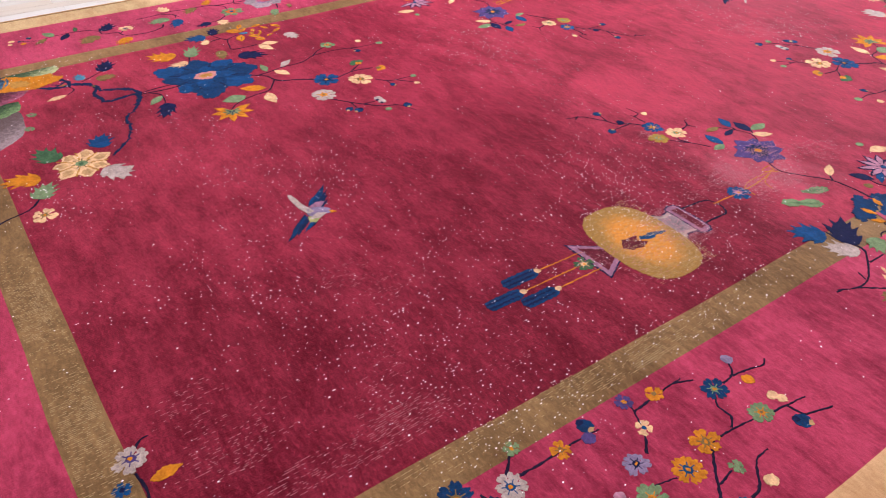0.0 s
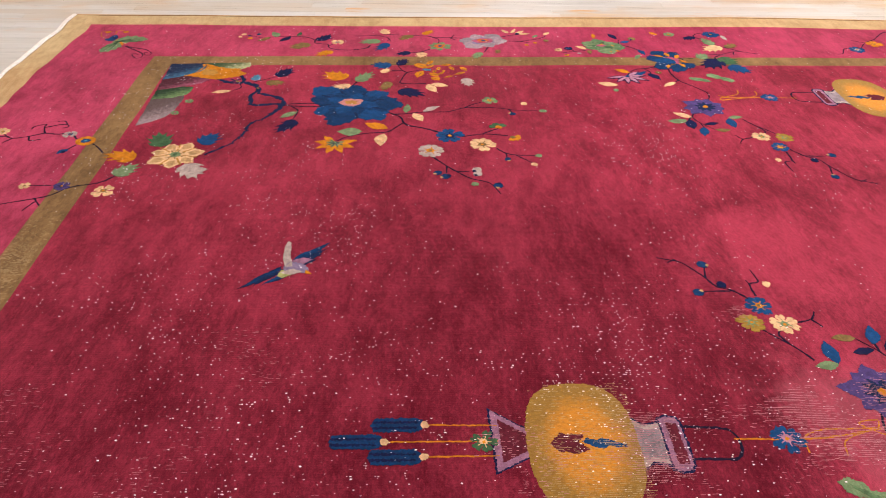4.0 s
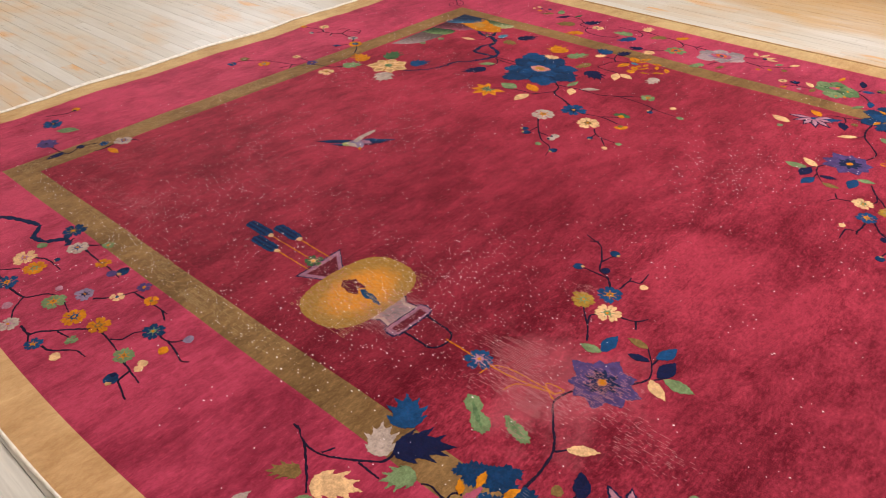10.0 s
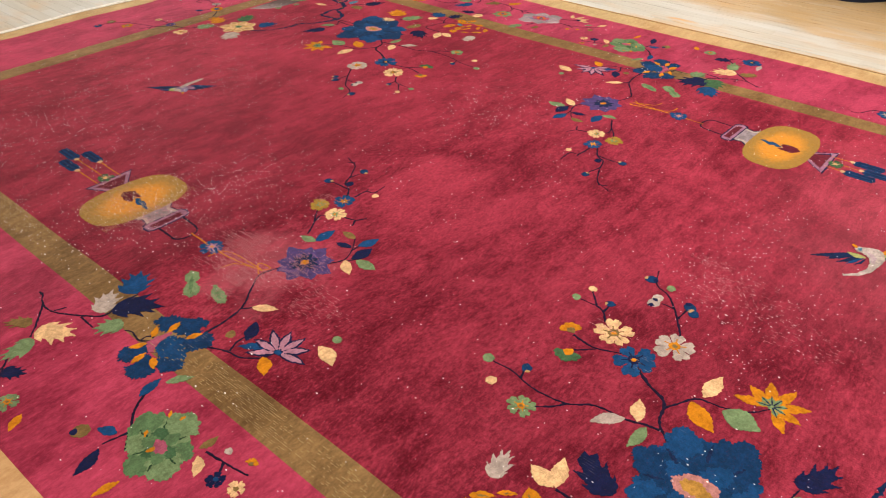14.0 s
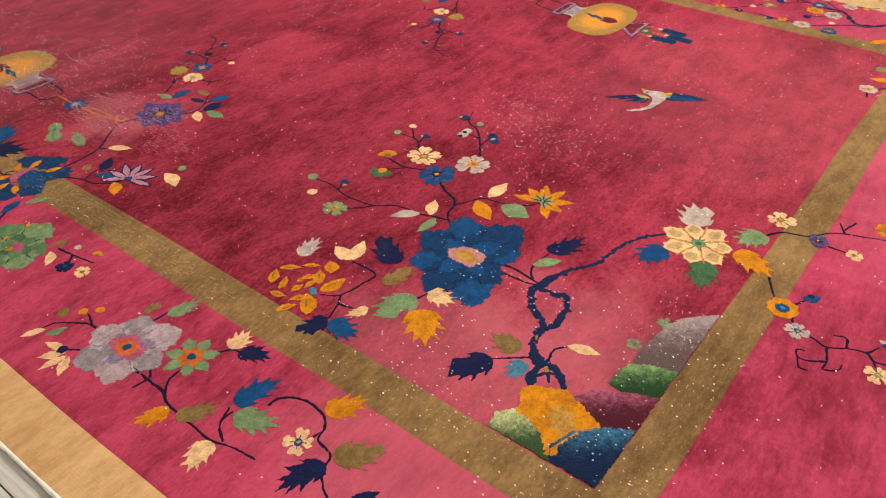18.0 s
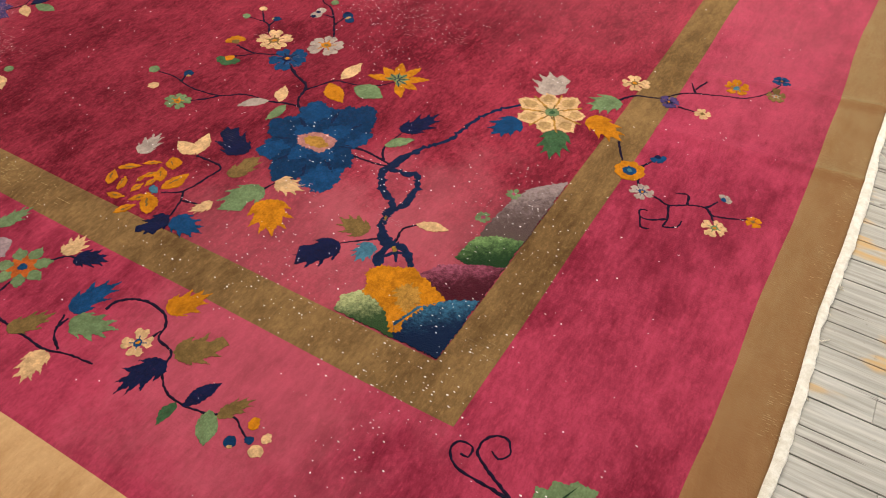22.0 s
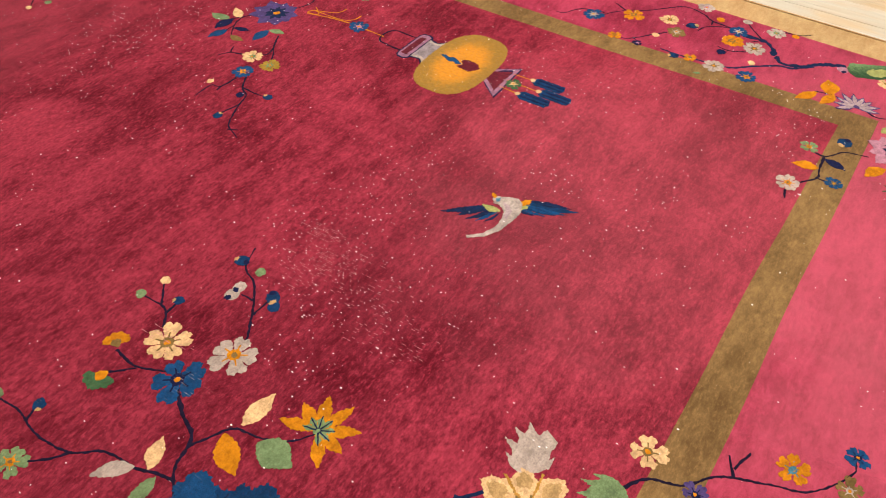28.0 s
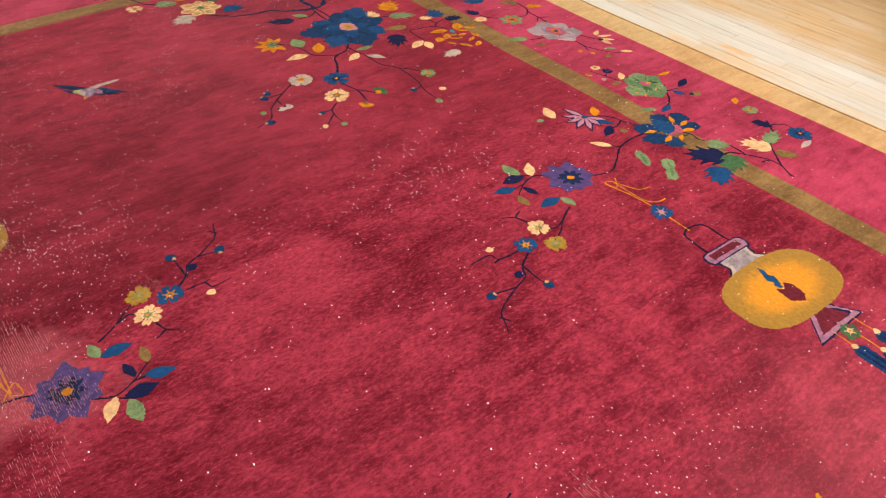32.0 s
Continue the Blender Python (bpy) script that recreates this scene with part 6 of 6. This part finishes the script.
    branch(T, [(1.596, 1.129), (1.637, 1.139), (1.681, 1.132)], 0.004, NAVY)
    flower(T, 1.705, 1.119, 0.061, STONE, PURPLE, "lotus", 9, 110)
    leaf(T, 1.321, 1.042, 1.301, 1.034, GREEN, 0.4, "oval")
    branch(T, [(1.726, 1.118), (1.756, 1.102), (1.788, 1.112)], 0.004, NAVY)
    branch(T, [(1.649, 0.877), (1.691, 0.867), (1.726, 0.91), (1.778, 0.925)], 0.005, NAVY)
    branch(T, [(1.691, 0.867), (1.693, 0.81), (1.696, 0.775), (1.658, 0.727)], 0.006, NAVY)
    branch(T, [(1.696, 0.775), (1.73, 0.775)], 0.004, NAVY)
    branch(T, [(1.648, 0.695), (1.655, 0.664)], 0.004, NAVY)
    leaf(T, 1.69, 0.813, 1.632, 0.798, ORANGE, 0.5, "oval")
    leaf(T, 1.694, 0.856, 1.745, 0.841, NAVY, 0.5, "oval")
    leaf(T, 1.783, 1.04, 1.813, 1.084, LIME, 0.5, "oval")
    flower(T, 1.829, 0.979, 0.059, MAUVE, PURPLE, "star", 10, 0)
    leaf(T, 1.821, 0.9, 1.786, 0.844, ORANGE, 0.5, "oval")
    leaf(T, 1.877, 0.877, 1.842, 0.794, DARKGREEN, 0.8, "maple")
    leaf(T, 1.9, 0.86, 1.978, 0.832, BLUE, 0.6, "maple")
    leaf(T, 1.9, 0.995, 1.964, 0.969, CREAM, 0.8, "maple")
    flower(T, 1.981, 0.747, 0.026, CREAM, ORANGE, "plum", 5, 0)
    branch(T, [(1.871, 0.905), (1.907, 0.864)], 0.004, NAVY)
    branch(T, [(1.973, 0.843), (1.989, 0.78)], 0.004, NAVY)
    branch(T, [(1.82, 1.134), (1.863, 1.069), (1.927, 1.039), (1.98, 1.055)], 0.004, NAVY)
    flower(T, 1.981, 0.834, 0.023, ORANGE, KHAKI, "plum", 5, 0)
    leaf(T, 1.939, 1.013, 1.986, 1.058, LIME, 0.5, "oval")
    leaf(T, 1.869, 1.038, 1.918, 1.096, OFFWHITE, 0.5, "oval")


def crane(T):
    leaf(T, 1.137, 0.273, 1.05, 0.194, DEEP, 0.155, "feather")
    leaf(T, 1.141, 0.266, 1.085, 0.201, DEEP, 0.155, "feather")
    leaf(T, 1.147, 0.264, 1.108, 0.204, DEEP, 0.155, "feather")
    leaf(T, 1.154, 0.262, 1.129, 0.21, BLUE, 0.155, "feather")
    leaf(T, 1.159, 0.261, 1.145, 0.217, DEEP, 0.155, "feather")
    leaf(T, 1.187, 0.321, 1.302, 0.358, DEEPBLUE, 0.17, "feather")
    leaf(T, 1.189, 0.312, 1.281, 0.336, BLUE, 0.17, "feather")
    leaf(T, 1.189, 0.304, 1.264, 0.32, DEEPBLUE, 0.17, "feather")
    leaf(T, 1.189, 0.296, 1.246, 0.306, BLUE, 0.17, "feather")
    leaf(T, 1.186, 0.29, 1.225, 0.296, DEEP, 0.17, "feather")
    leaf(T, 1.191, 0.329, 1.284, 0.359, DEEP, 0.17, "feather")
    patch(T, "wing_cover", [(1.114, 0.263), (1.127, 0.268), (1.148, 0.271), (1.159, 0.266), (1.148, 0.254), (1.134, 0.251)], LIME, 7)
    patch(T, "wing_cover", [(1.174, 0.306), (1.185, 0.326), (1.198, 0.336), (1.2, 0.321), (1.189, 0.304)], ORANGE, 7)
    patch(T, "wing_cover", [(1.181, 0.289), (1.189, 0.304), (1.202, 0.319), (1.202, 0.303), (1.192, 0.291)], LIME, 7)
    patch(T, "bird_body", [(1.123, 0.293), (1.128, 0.304), (1.15, 0.315), (1.17, 0.322), (1.185, 0.314), (1.198, 0.283), (1.194, 0.248), (1.188, 0.213), (1.17, 0.179), (1.141, 0.158), (1.137, 0.162), (1.162, 0.186), (1.175, 0.218), (1.173, 0.248), (1.164, 0.272), (1.146, 0.282), (1.132, 0.281)], PALEGREY, 8, 0.0006)
    patch(T, "body_shade", [(1.148, 0.294), (1.166, 0.293), (1.18, 0.278), (1.183, 0.251), (1.174, 0.251), (1.169, 0.272)], STONE, 9, 0.0006)
    patch(T, "bird_eye", [(1.128, 0.296), (1.138, 0.302), (1.142, 0.292), (1.135, 0.287)], TEAL, 10, 0.0004)
    patch(T, "beak", [(1.125, 0.293), (1.116, 0.301), (1.114, 0.308), (1.123, 0.308), (1.129, 0.299)], ORANGE, 10, 0.0004)


def crane_near(T):
    leaf(T, -1.082, -0.247, -1.17, -0.331, DEEP, 0.16, "feather")
    leaf(T, -1.079, -0.258, -1.155, -0.323, DEEPBLUE, 0.16, "feather")
    leaf(T, -1.073, -0.265, -1.137, -0.322, DEEP, 0.16, "feather")
    leaf(T, -1.068, -0.272, -1.118, -0.316, BLUE, 0.16, "feather")
    leaf(T, -1.063, -0.277, -1.099, -0.308, DEEP, 0.16, "feather")
    leaf(T, -1.059, -0.223, -0.982, -0.151, DEEPBLUE, 0.18, "feather")
    leaf(T, -1.053, -0.231, -0.988, -0.176, DEEP, 0.18, "feather")
    leaf(T, -1.048, -0.238, -0.996, -0.198, DEEP, 0.18, "feather")
    leaf(T, -1.042, -0.246, -1.005, -0.217, DEEP, 0.18, "feather")
    leaf(T, -1.06, -0.22, -1.028, -0.186, BLUE, 0.18, "feather")
    patch(T, "wing_cover", [(-1.09, -0.285), (-1.083, -0.264), (-1.056, -0.257), (-1.056, -0.279), (-1.075, -0.293)], LIME, 7)
    patch(T, "wing_cover", [(-1.064, -0.227), (-1.038, -0.214), (-1.015, -0.221), (-1.04, -0.243)], DUSK, 7)
    patch(T, "tail_plume", [(-1.074, -0.251), (-1.085, -0.219), (-1.086, -0.166), (-1.082, -0.144), (-1.074, -0.154), (-1.069, -0.205), (-1.058, -0.249)], OFFWHITE, 8, 0.0006)
    patch(T, "bird_body", [(-1.08, -0.252), (-1.067, -0.23), (-1.038, -0.237), (-1.021, -0.256), (-1.026, -0.274), (-1.056, -0.268), (-1.075, -0.268)], LILAC, 8, 0.0006)
    patch(T, "breast", [(-1.084, -0.273), (-1.056, -0.257), (-1.035, -0.27), (-1.061, -0.282)], OFFWHITE, 9, 0.0006)
    patch(T, "beak", [(-1.028, -0.26), (-1.012, -0.277), (-1.027, -0.274)], ORANGE, 9, 0.0004)



def lantern(T, hung, glowing):
    """Paper lantern with bail, cord, knot flower and three tassels; its cord runs along +x."""
    def on(pts):
        return [T(*p) for p in pts]
    def blob(a, b, n=44, e=2.7):
        res = []
        for i in range(n):
            t = 6.28318 * i / n
            c, s = math.cos(t), math.sin(t)
            res.append((a * math.copysign(abs(c) ** (2 / e), c) - 0.01, b * math.copysign(abs(s) ** (2 / e), s)))
        return res
    body = pile("lantern_body", roughened(on(blob(0.100, 0.147)), 0.006, 0.001), glowing, None, 4, "old-gold lantern body with an amber heart")
    pile("flame", roughened(on([(-0.07, 0.0), (-0.05, 0.024), (-0.005, 0.02), (-0.017, 0.004), (0.0, -0.012), (-0.02, -0.022), (-0.055, -0.018)])), MAROON, body, 6)
    pile("flame_tip", roughened(on([(-0.012, 0.004), (0.0, 0.013), (0.014, 0.007), (0.026, 0.013), (0.044, 0.005), (0.07, -0.006), (0.05, -0.01), (0.036, -0.006), (0.024, -0.012), (0.008, -0.006)])), BLUE, body, 7)
    rim = pile("lantern_foot", roughened(on([(-0.176, 0.086), (-0.17, -0.066), (-0.1, -0.026), (-0.1, 0.032)]), 0.004, 0.0006), NAVY, None, 1, "mauve-edged maroon foot")
    pile("foot_edge", roughened(on([(-0.171, 0.08), (-0.166, -0.06), (-0.1, -0.022), (-0.1, 0.028)]), 0.004, 0.0006), DUSK, rim, 2)
    pile("foot_panel", roughened(on([(-0.158, 0.058), (-0.155, -0.04), (-0.1, -0.01), (-0.1, 0.016)]), 0.004, 0.0006), MAROON, rim, 3)
    flower(T, -0.186, 0.006, 0.026, DARKGREEN, CREAM, "plum", 5, 0)
    shadow = [(0.084, 0.064), (0.105, 0.046), (0.13, 0.05), (0.134, 0.06), (0.15, 0.067), (0.17, 0.063), (0.178, 0.05), (0.178, -0.05), (0.17, -0.063), (0.15, -0.067), (0.134, -0.06), (0.13, -0.05), (0.105, -0.046), (0.084, -0.064)]
    neck = pile("lantern_neck", roughened(on(shadow), 0.004, 0.0006), NAVY, None, 1, "grey neck with a mauve bar, outlined in navy")
    pile("neck_edge", roughened(on([(0.084, 0.058), (0.106, 0.041), (0.134, 0.046), (0.134, -0.046), (0.106, -0.041), (0.084, -0.058)]), 0.004, 0.0006), OFFWHITE, neck, 2)
    pile("neck_plate", roughened(on([(0.084, 0.042), (0.108, 0.031), (0.133, 0.036), (0.133, -0.036), (0.108, -0.031), (0.084, -0.042)]), 0.004, 0.0006), SILVER, neck, 3)
    pile("neck_bar", roughened(on([(0.138, 0.056), (0.152, 0.062), (0.168, 0.059), (0.174, 0.046), (0.174, -0.046), (0.168, -0.059), (0.152, -0.062), (0.138, -0.056)]), 0.004, 0.0006), DUSK, neck, 4)
    pile("bar_panel", roughened(on([(0.148, 0.046), (0.168, 0.046), (0.168, -0.046), (0.148, -0.046)]), 0.004, 0.0006), MAROON, neck, 5)
    branch(T, [(0.15, -0.036), (0.205, -0.036), (0.252, -0.036), (0.268, -0.018), (0.270, 0.01), (0.256, 0.030), (0.21, 0.036), (0.15, 0.038)], 0.0055, NAVY, "bail", 0.0)
    branch(T, [(0.262, 0.008), (0.31, 0.007), (0.38, 0.006), (0.45, 0.012), (0.54, 0.03)], 0.006, ORANGE, "cord", 0.0)
    flower(T, 0.358, 0.007, 0.034, BLUE, MAUVE, "plum", 6, 0)
    for ty, tx in hung:
        branch(T, [(tx, ty), ((tx - 0.16) / 2, ty * 0.97), (-0.16, ty * 0.95)], 0.0045, ORANGE, "tassel_cord", 0.0)
        bud(T, tx + 0.004, ty, 0.008, CREAM)
        t = pile("tassel", roughened(on([(tx, ty + 0.01), (tx - 0.012, ty + 0.017), (tx - 0.088, ty + 0.016), (tx - 0.094, ty), (tx - 0.088, ty - 0.016), (tx - 0.012, ty - 0.017), (tx, ty - 0.01)])), DEEPBLUE, None, 4, "navy and blue wool tassel")
        for k in (-0.007, 0.006):
            pile("tassel_strand", roughened(on([(tx - 0.01, ty + k - 0.002), (tx - 0.01, ty + k + 0.002), (tx - 0.09, ty + k + 0.003), (tx - 0.09, ty + k - 0.003)])), NAVY, t, 5)


def cord_loops(T):
    branch(T, [(0.0, 0.0), (0.008, 0.02), (-0.03, 0.012), (0.006, -0.016)], 0.005, ORANGE, "cord_knot", 0.0)
    branch(T, [(0.0, 0.0), (-0.04, -0.012), (-0.075, -0.03), (-0.085, -0.062)], 0.005, ORANGE, "cord_loop", 0.0)
    branch(T, [(0.0, 0.0), (-0.05, 0.0), (-0.115, -0.004), (-0.145, -0.022), (-0.15, -0.055)], 0.005, ORANGE, "cord_loop", 0.0)


TREE_FAR = curved(-1.1677, -0.1679, 0.3936, -0.0222, 0.1350, -0.0007, 0.2637, -1.0870, -0.1923, -0.0906, 0.0633, 0.0101)
SPRAY_FAR2 = affine(-1.3545, -0.2661, 0.2589, 0.0555, -1.1397, -0.2360)
BUTTERFLY_FAR = affine(-0.9522, 0.2945, 0.2369, 0.3137, -1.2299, -0.8355)
BOUGH_FAR = curved(-1.0354, -0.0506, 0.2820, -0.0172, -0.0947, -0.0391, -0.0413, -1.2000, -0.1077, -0.0858, -0.0563, -0.1066)
TWIG_FAR = affine(-1.0310, -0.0582, 0.2867, 0.0360, -1.2358, -0.1250)
tree(same), spray(same), butterfly(same), bough(same), plum_c(same), plum_d(same)
tree(TREE_FAR), spray(SPRAY_FAR2, 0.72), butterfly(BUTTERFLY_FAR), bough(BOUGH_FAR, DARKGREEN, TWIG_FAR)
lantern(affine(1, 0, -0.467, 0, 1, -0.775), ((0.046, -0.294), (0.008, -0.366), (-0.026, -0.296)), lantern_wool("wool_lantern_near", -0.472, -0.775, 0.105, 0.155))
lantern(affine(-0.94, 0, 0.760, 0, -1.07, 0.716), ((0.036, -0.222), (0.0, -0.265), (-0.035, -0.226)), lantern_wool("wool_lantern_far", 0.768, 0.716, 0.096, 0.163))
cord_loops(affine(1, 0, 0.069, 0, 1, -0.745))
cord_loops(affine(-0.9, 0, 0.256, 0, -1, 0.708))
crane(same), crane_near(same)


ROWS = [(0.04, -0.73, 0.2, 0.1, 0.9), (0.14, -0.64, 0.09, 0.05, 0.8), (0.21, -0.76, 0.2, 0.06, 0.5), (0.18, -0.84, 0.04, 0.02, 0.7), (0.07, -0.87, 0.03, 0.03, 0.6), (1.01, -0.09, 0.14, 0.1, 0.42), (1.15, -0.14, 0.12, 0.06, 0.5), (0.84, -0.38, 0.06, 0.03, 0.6), (0.89, -0.0, 0.06, 0.02, 0.6), (-0.38, 0.03, 0.12, 0.03, 0.5), (1.32, -0.76, 0.12, 0.03, 0.5), (-0.73, -1.04, 0.3, 0.1, 0.6), (-1.27, -0.93, 0.3, 0.042, 0.55), (-0.36, -0.78, 0.1, 0.08, 0.8), (-1.1, -0.55, 0.16, 0.09, 0.2), (-0.06, -0.43, 0.06, 0.04, 0.4), (-0.57, -0.81, 0.12, 0.12, 0.35), (-1.7, -0.55, 0.035, 0.5, 0.6), (-1.5, -0.75, 0.14, 0.12, 0.25), (-0.99, -1.04, 0.3, 0.1, 0.6), (2.141, -0.85, 0.013, 0.75, 0.35), (-1.1, -0.85, 0.25, 0.12, 0.25), (0.35, -1.04, 0.22, 0.1, 0.8), (0.72, -1.04, 0.14, 0.1, 0.6), (-0.47, -0.775, 0.1, 0.145, 0.75), (-0.35, -0.775, 0.055, 0.065, 0.9), (-0.2, -0.79, 0.2, 0.11, 0.35)]   # centre, half sizes, density


def bare_knots_and_glints():
    """Small pale spots where single knots have lost their wool, with their glint painted white."""
    rnd = random.Random(21)
    verts, faces = [], []
    made = 0
    while made < 5800:
        x, y = rnd.uniform(-2.0, 2.0), rnd.uniform(-1.36, 1.36)
        d = 0.42 + 0.5 * noise.noise((x * 1.5 + 3, y * 1.5, 4.4)) + 0.42 * noise.noise((x * 4.1, y * 4.1, 8.8)) + 0.36 * noise.noise((x * 13, y * 13, 1.8))
        d += 0.55 * max(0.0, 1 - math.hypot(x + 0.7, (y + 0.8) * 1.15) / 1.0) - 0.22 * min(1.0, max(0.0, x + 0.4))
        d += 0.3 * max(0.0, 1 - math.hypot(x - 1.0, y + 0.1) / 0.45)
        d += 0.3 * max(0.0, 1 - math.hypot(x + 0.33, (y + 0.68) * 1.3) / 0.38)
        d += 0.24 if -1.075 < y < -0.99 and x < 1.6 else 0
        d += 0.36 if 1.55 < x < 1.75 and y < -0.3 else 0
        d -= 0.32 if abs(y) > 1.09 or abs(x) > 1.77 else 0
        if rnd.random() > 0.012 + 0.55 * max(0.0, d - 0.3) ** 2:
            continue
        made += 1
        r = rnd.choice((0.0006, 0.0008, 0.0010, 0.0012, 0.0014, 0.0017)) * rnd.uniform(0.8, 1.2) * (1.0 if x < 0.5 else 0.88)
        y = 0.0055 * round(y / 0.0055) + rnd.uniform(-0.0004, 0.0004)
        a, e = rnd.uniform(0, 3.14), rnd.uniform(0.5, 1.0)
        z = TOP + 0.0022 + sway(x, y)
        b = len(verts)
        for i in range(5):
            t = a + 6.2832 * i / 5
            verts.append((x + r * 1.35 * math.cos(t), y + r * e * math.sin(t), z - 0.0006))
        verts.append((x, y, z + 0.0004))
        faces += [(b + i, b + (i + 1) % 5, b + 5) for i in range(5)]
    thing("wear_and_glint_speckle", rug, verts, faces, KNOT, "scattered pale worn knots, their glint painted white", "stuff")
    for tone, label in ((BARE, "fine bare rows of foundation"), (BAREGOLD, "fine bare rows in the gold band")):
        verts, faces = [], []
        for cx, cy, rx, ry, dense in ROWS:   # 4.2 mm apart
            lamp = cx == -0.47
            gold = cy < -1.0 or cx < -1.63 or cx > 2.0 or lamp
            if gold != (tone is BAREGOLD):
                continue
            for k in range(int(-ry / 0.0042), int(ry / 0.0042) + 1):
                y = cy + 0.0042 * k + rnd.uniform(-0.0005, 0.0005)
                half = rx * 0.92 if lamp else rx if gold and rx < 0.1 else rx * math.sqrt(max(0.0, 1 - (k * 0.0042 / ry) ** 2)) ** (0.3 if gold else 1) * rnd.uniform(0.5, 1.15)
                x = cx - half
                while x < cx + half:
                    ln = rnd.uniform(0.002, 0.009)
                    keep = dense * 0.8 * ((0.6 if gold else 0.25) + (1.1 if gold else 1.9) * noise.noise((x * 7, y * 7, 3.3)) + 0.5 * noise.noise((x * 30, y * 30, 6.1)))
                    if rnd.random() < keep and (not gold or -1.07 < y + 0.03 * (x - cx) < -1.008 or cx < -1.63 or cx > 2 or lamp):
                        w, b = rnd.uniform(0.0002, 0.0004), len(verts)
                        z = TOP + 0.0020 + sway(x, y)
                        dy = 0.03 * (x - cx)
                        verts += [(x, y + dy - w, z), (x + ln, y + dy + 0.03 * ln - w, z), (x + ln, y + dy + 0.03 * ln + w, z + 0.0003), (x, y + dy + w, z + 0.0003)]
                        faces.append((b, b + 1, b + 2, b + 3))
                    x += ln * rnd.uniform(1.0, 1.25)
        thing("worn_texture", rug, verts, faces, tone, label, "stuff")


bare_knots_and_glints()

# ---- things along the far side ----
def roll(name, x, y, r, height, lean, material, label, ties=0, squash=0.9):
    """A rolled rug standing on end, wound in a spiral, slightly crumpled."""
    ob = tagged(new(name), label, "rolled rug")
    verts, faces = [], []
    n, m = 40, 14
    for j in range(m + 1):
        z = height * j / m
        for i in range(n):
            t = 6.2832 * i / n
            k = r * (1 + 0.05 * noise.noise((math.cos(t) * 1.5 + x, math.sin(t) * 1.5, z * 3)) + (0.02 if j else -0.04))
            verts.append((x + k * math.cos(t), y + k * math.sin(t) * squash + lean * z, z))
    for j in range(m):
        for i in range(n):
            a, b = j * n + i, j * n + (i + 1) % n
            faces.append((a, b, b + n, a + n))
    faces += [tuple(range(n - 1, -1, -1)), tuple(range(m * n, m * n + n))]
    thing("roll", ob, verts, faces, material, smooth=True)
    for q in range(ties):
        verts, faces = [], []
        t = radians(232 + 26 * q)
        for j in range(15):   # twine drawn over the roll from end to end
            z = height * j / 14
            k = r * 1.06
            cx, cy = x + k * math.cos(t), y + k * math.sin(t) * squash + lean * z
            verts += [(cx - 0.003 * math.sin(t), cy + 0.003 * math.cos(t), z), (cx + 0.005 * math.cos(t), cy + 0.005 * math.sin(t), z), (cx + 0.003 * math.sin(t), cy - 0.003 * math.cos(t), z)]
        for j in range(14):
            for i in (0, 1):
                a = 3 * j + i
                faces.append((a, a + 1, a + 4, a + 3))
        thing("tie", ob, verts, faces, STRING, "white twine tie")


roll("wrapped_rug_roll", -0.40, 2.57, 0.17, 1.3, 0.05, WRAP, "rolled rug in a crumpled white plastic bag on the boards", squash=0.75)
roll("wrapped_rug_roll", -0.10, 2.55, 0.10, 1.5, 0.05, WRAP, "slim rolled rug wrapped in white plastic")
roll("rug_roll", 0.32, 2.62, 0.29, 1.4, 0.04, NAVYCLOTH, "large navy-backed rolled rug standing on the boards")
roll("rug_roll", 0.83, 2.46, 0.25, 1.6, 0.05, OXBLOOD, "oxblood rolled rug tied with white twine", 2)


# ---- floor boards, last ----
def floor_boards():
    v, f = [], []
    box(v, f, X0, X1, Y0, Y1, -0.1, -0.012)
    floor = tagged(new("floor", mesh_of("floor", v, f, SUBFLOOR)), "limewashed strip-wood floor with amber patches", "floor", kind="structure")
    rnd = random.Random(5)
    wide, gap = 0.0572, 0.0011
    shapes, near, verts, faces = {}, 0, [], []
    rows = int((Y1 - Y0) / wide)
    made = []
    for k in range(rows):
        y = Y0 + k * wide
        x = X0 - rnd.uniform(0, 1.0)
        while x < X1:
            ln = rnd.choice((0.45, 0.6, 0.75, 0.9, 1.05, 1.3))
            made.append((x, y, ln))
            x += ln
    def ringed(b):
        cx, cy = b[0] + b[2] / 2, b[1]
        if abs(cx) + b[2] / 2 < 2.1 and abs(cy) < 1.44:
            return 9.0
        return max(abs(cx) - 2.2, 0) + max(abs(cy) - 1.5, 0)
    made.sort(key=ringed)
    for i, (x, y, ln) in enumerate(made):
        dz = rnd.uniform(-0.0006, 0.0)
        g = gap * (2.2 if x + ln > 2.1 or (y < -1.4 and x + ln > 0.3) else 0.8)   # shrunken old boards at this end
        if i < 300:
            if (ln, g) not in shapes:
                v, f = [], []
                box(v, f, 0.0003, ln - 0.0003, g / 2, wide - g / 2, -0.012, 0.0, 0.0005)
                shapes[ln, g] = mesh_of("board", v, f, BOARD)
            ob = new("board", shapes[ln, g])
            ob.parent, ob.location = floor, (x, y, dz)
        else:
            box(verts, faces, x + 0.0003, x + ln - 0.0003, y + g / 2, y + wide - g / 2, -0.012, dz, 0.0009)
    thing("far_boards", floor, verts, faces, BOARD, kind="stuff")


floor_boards()
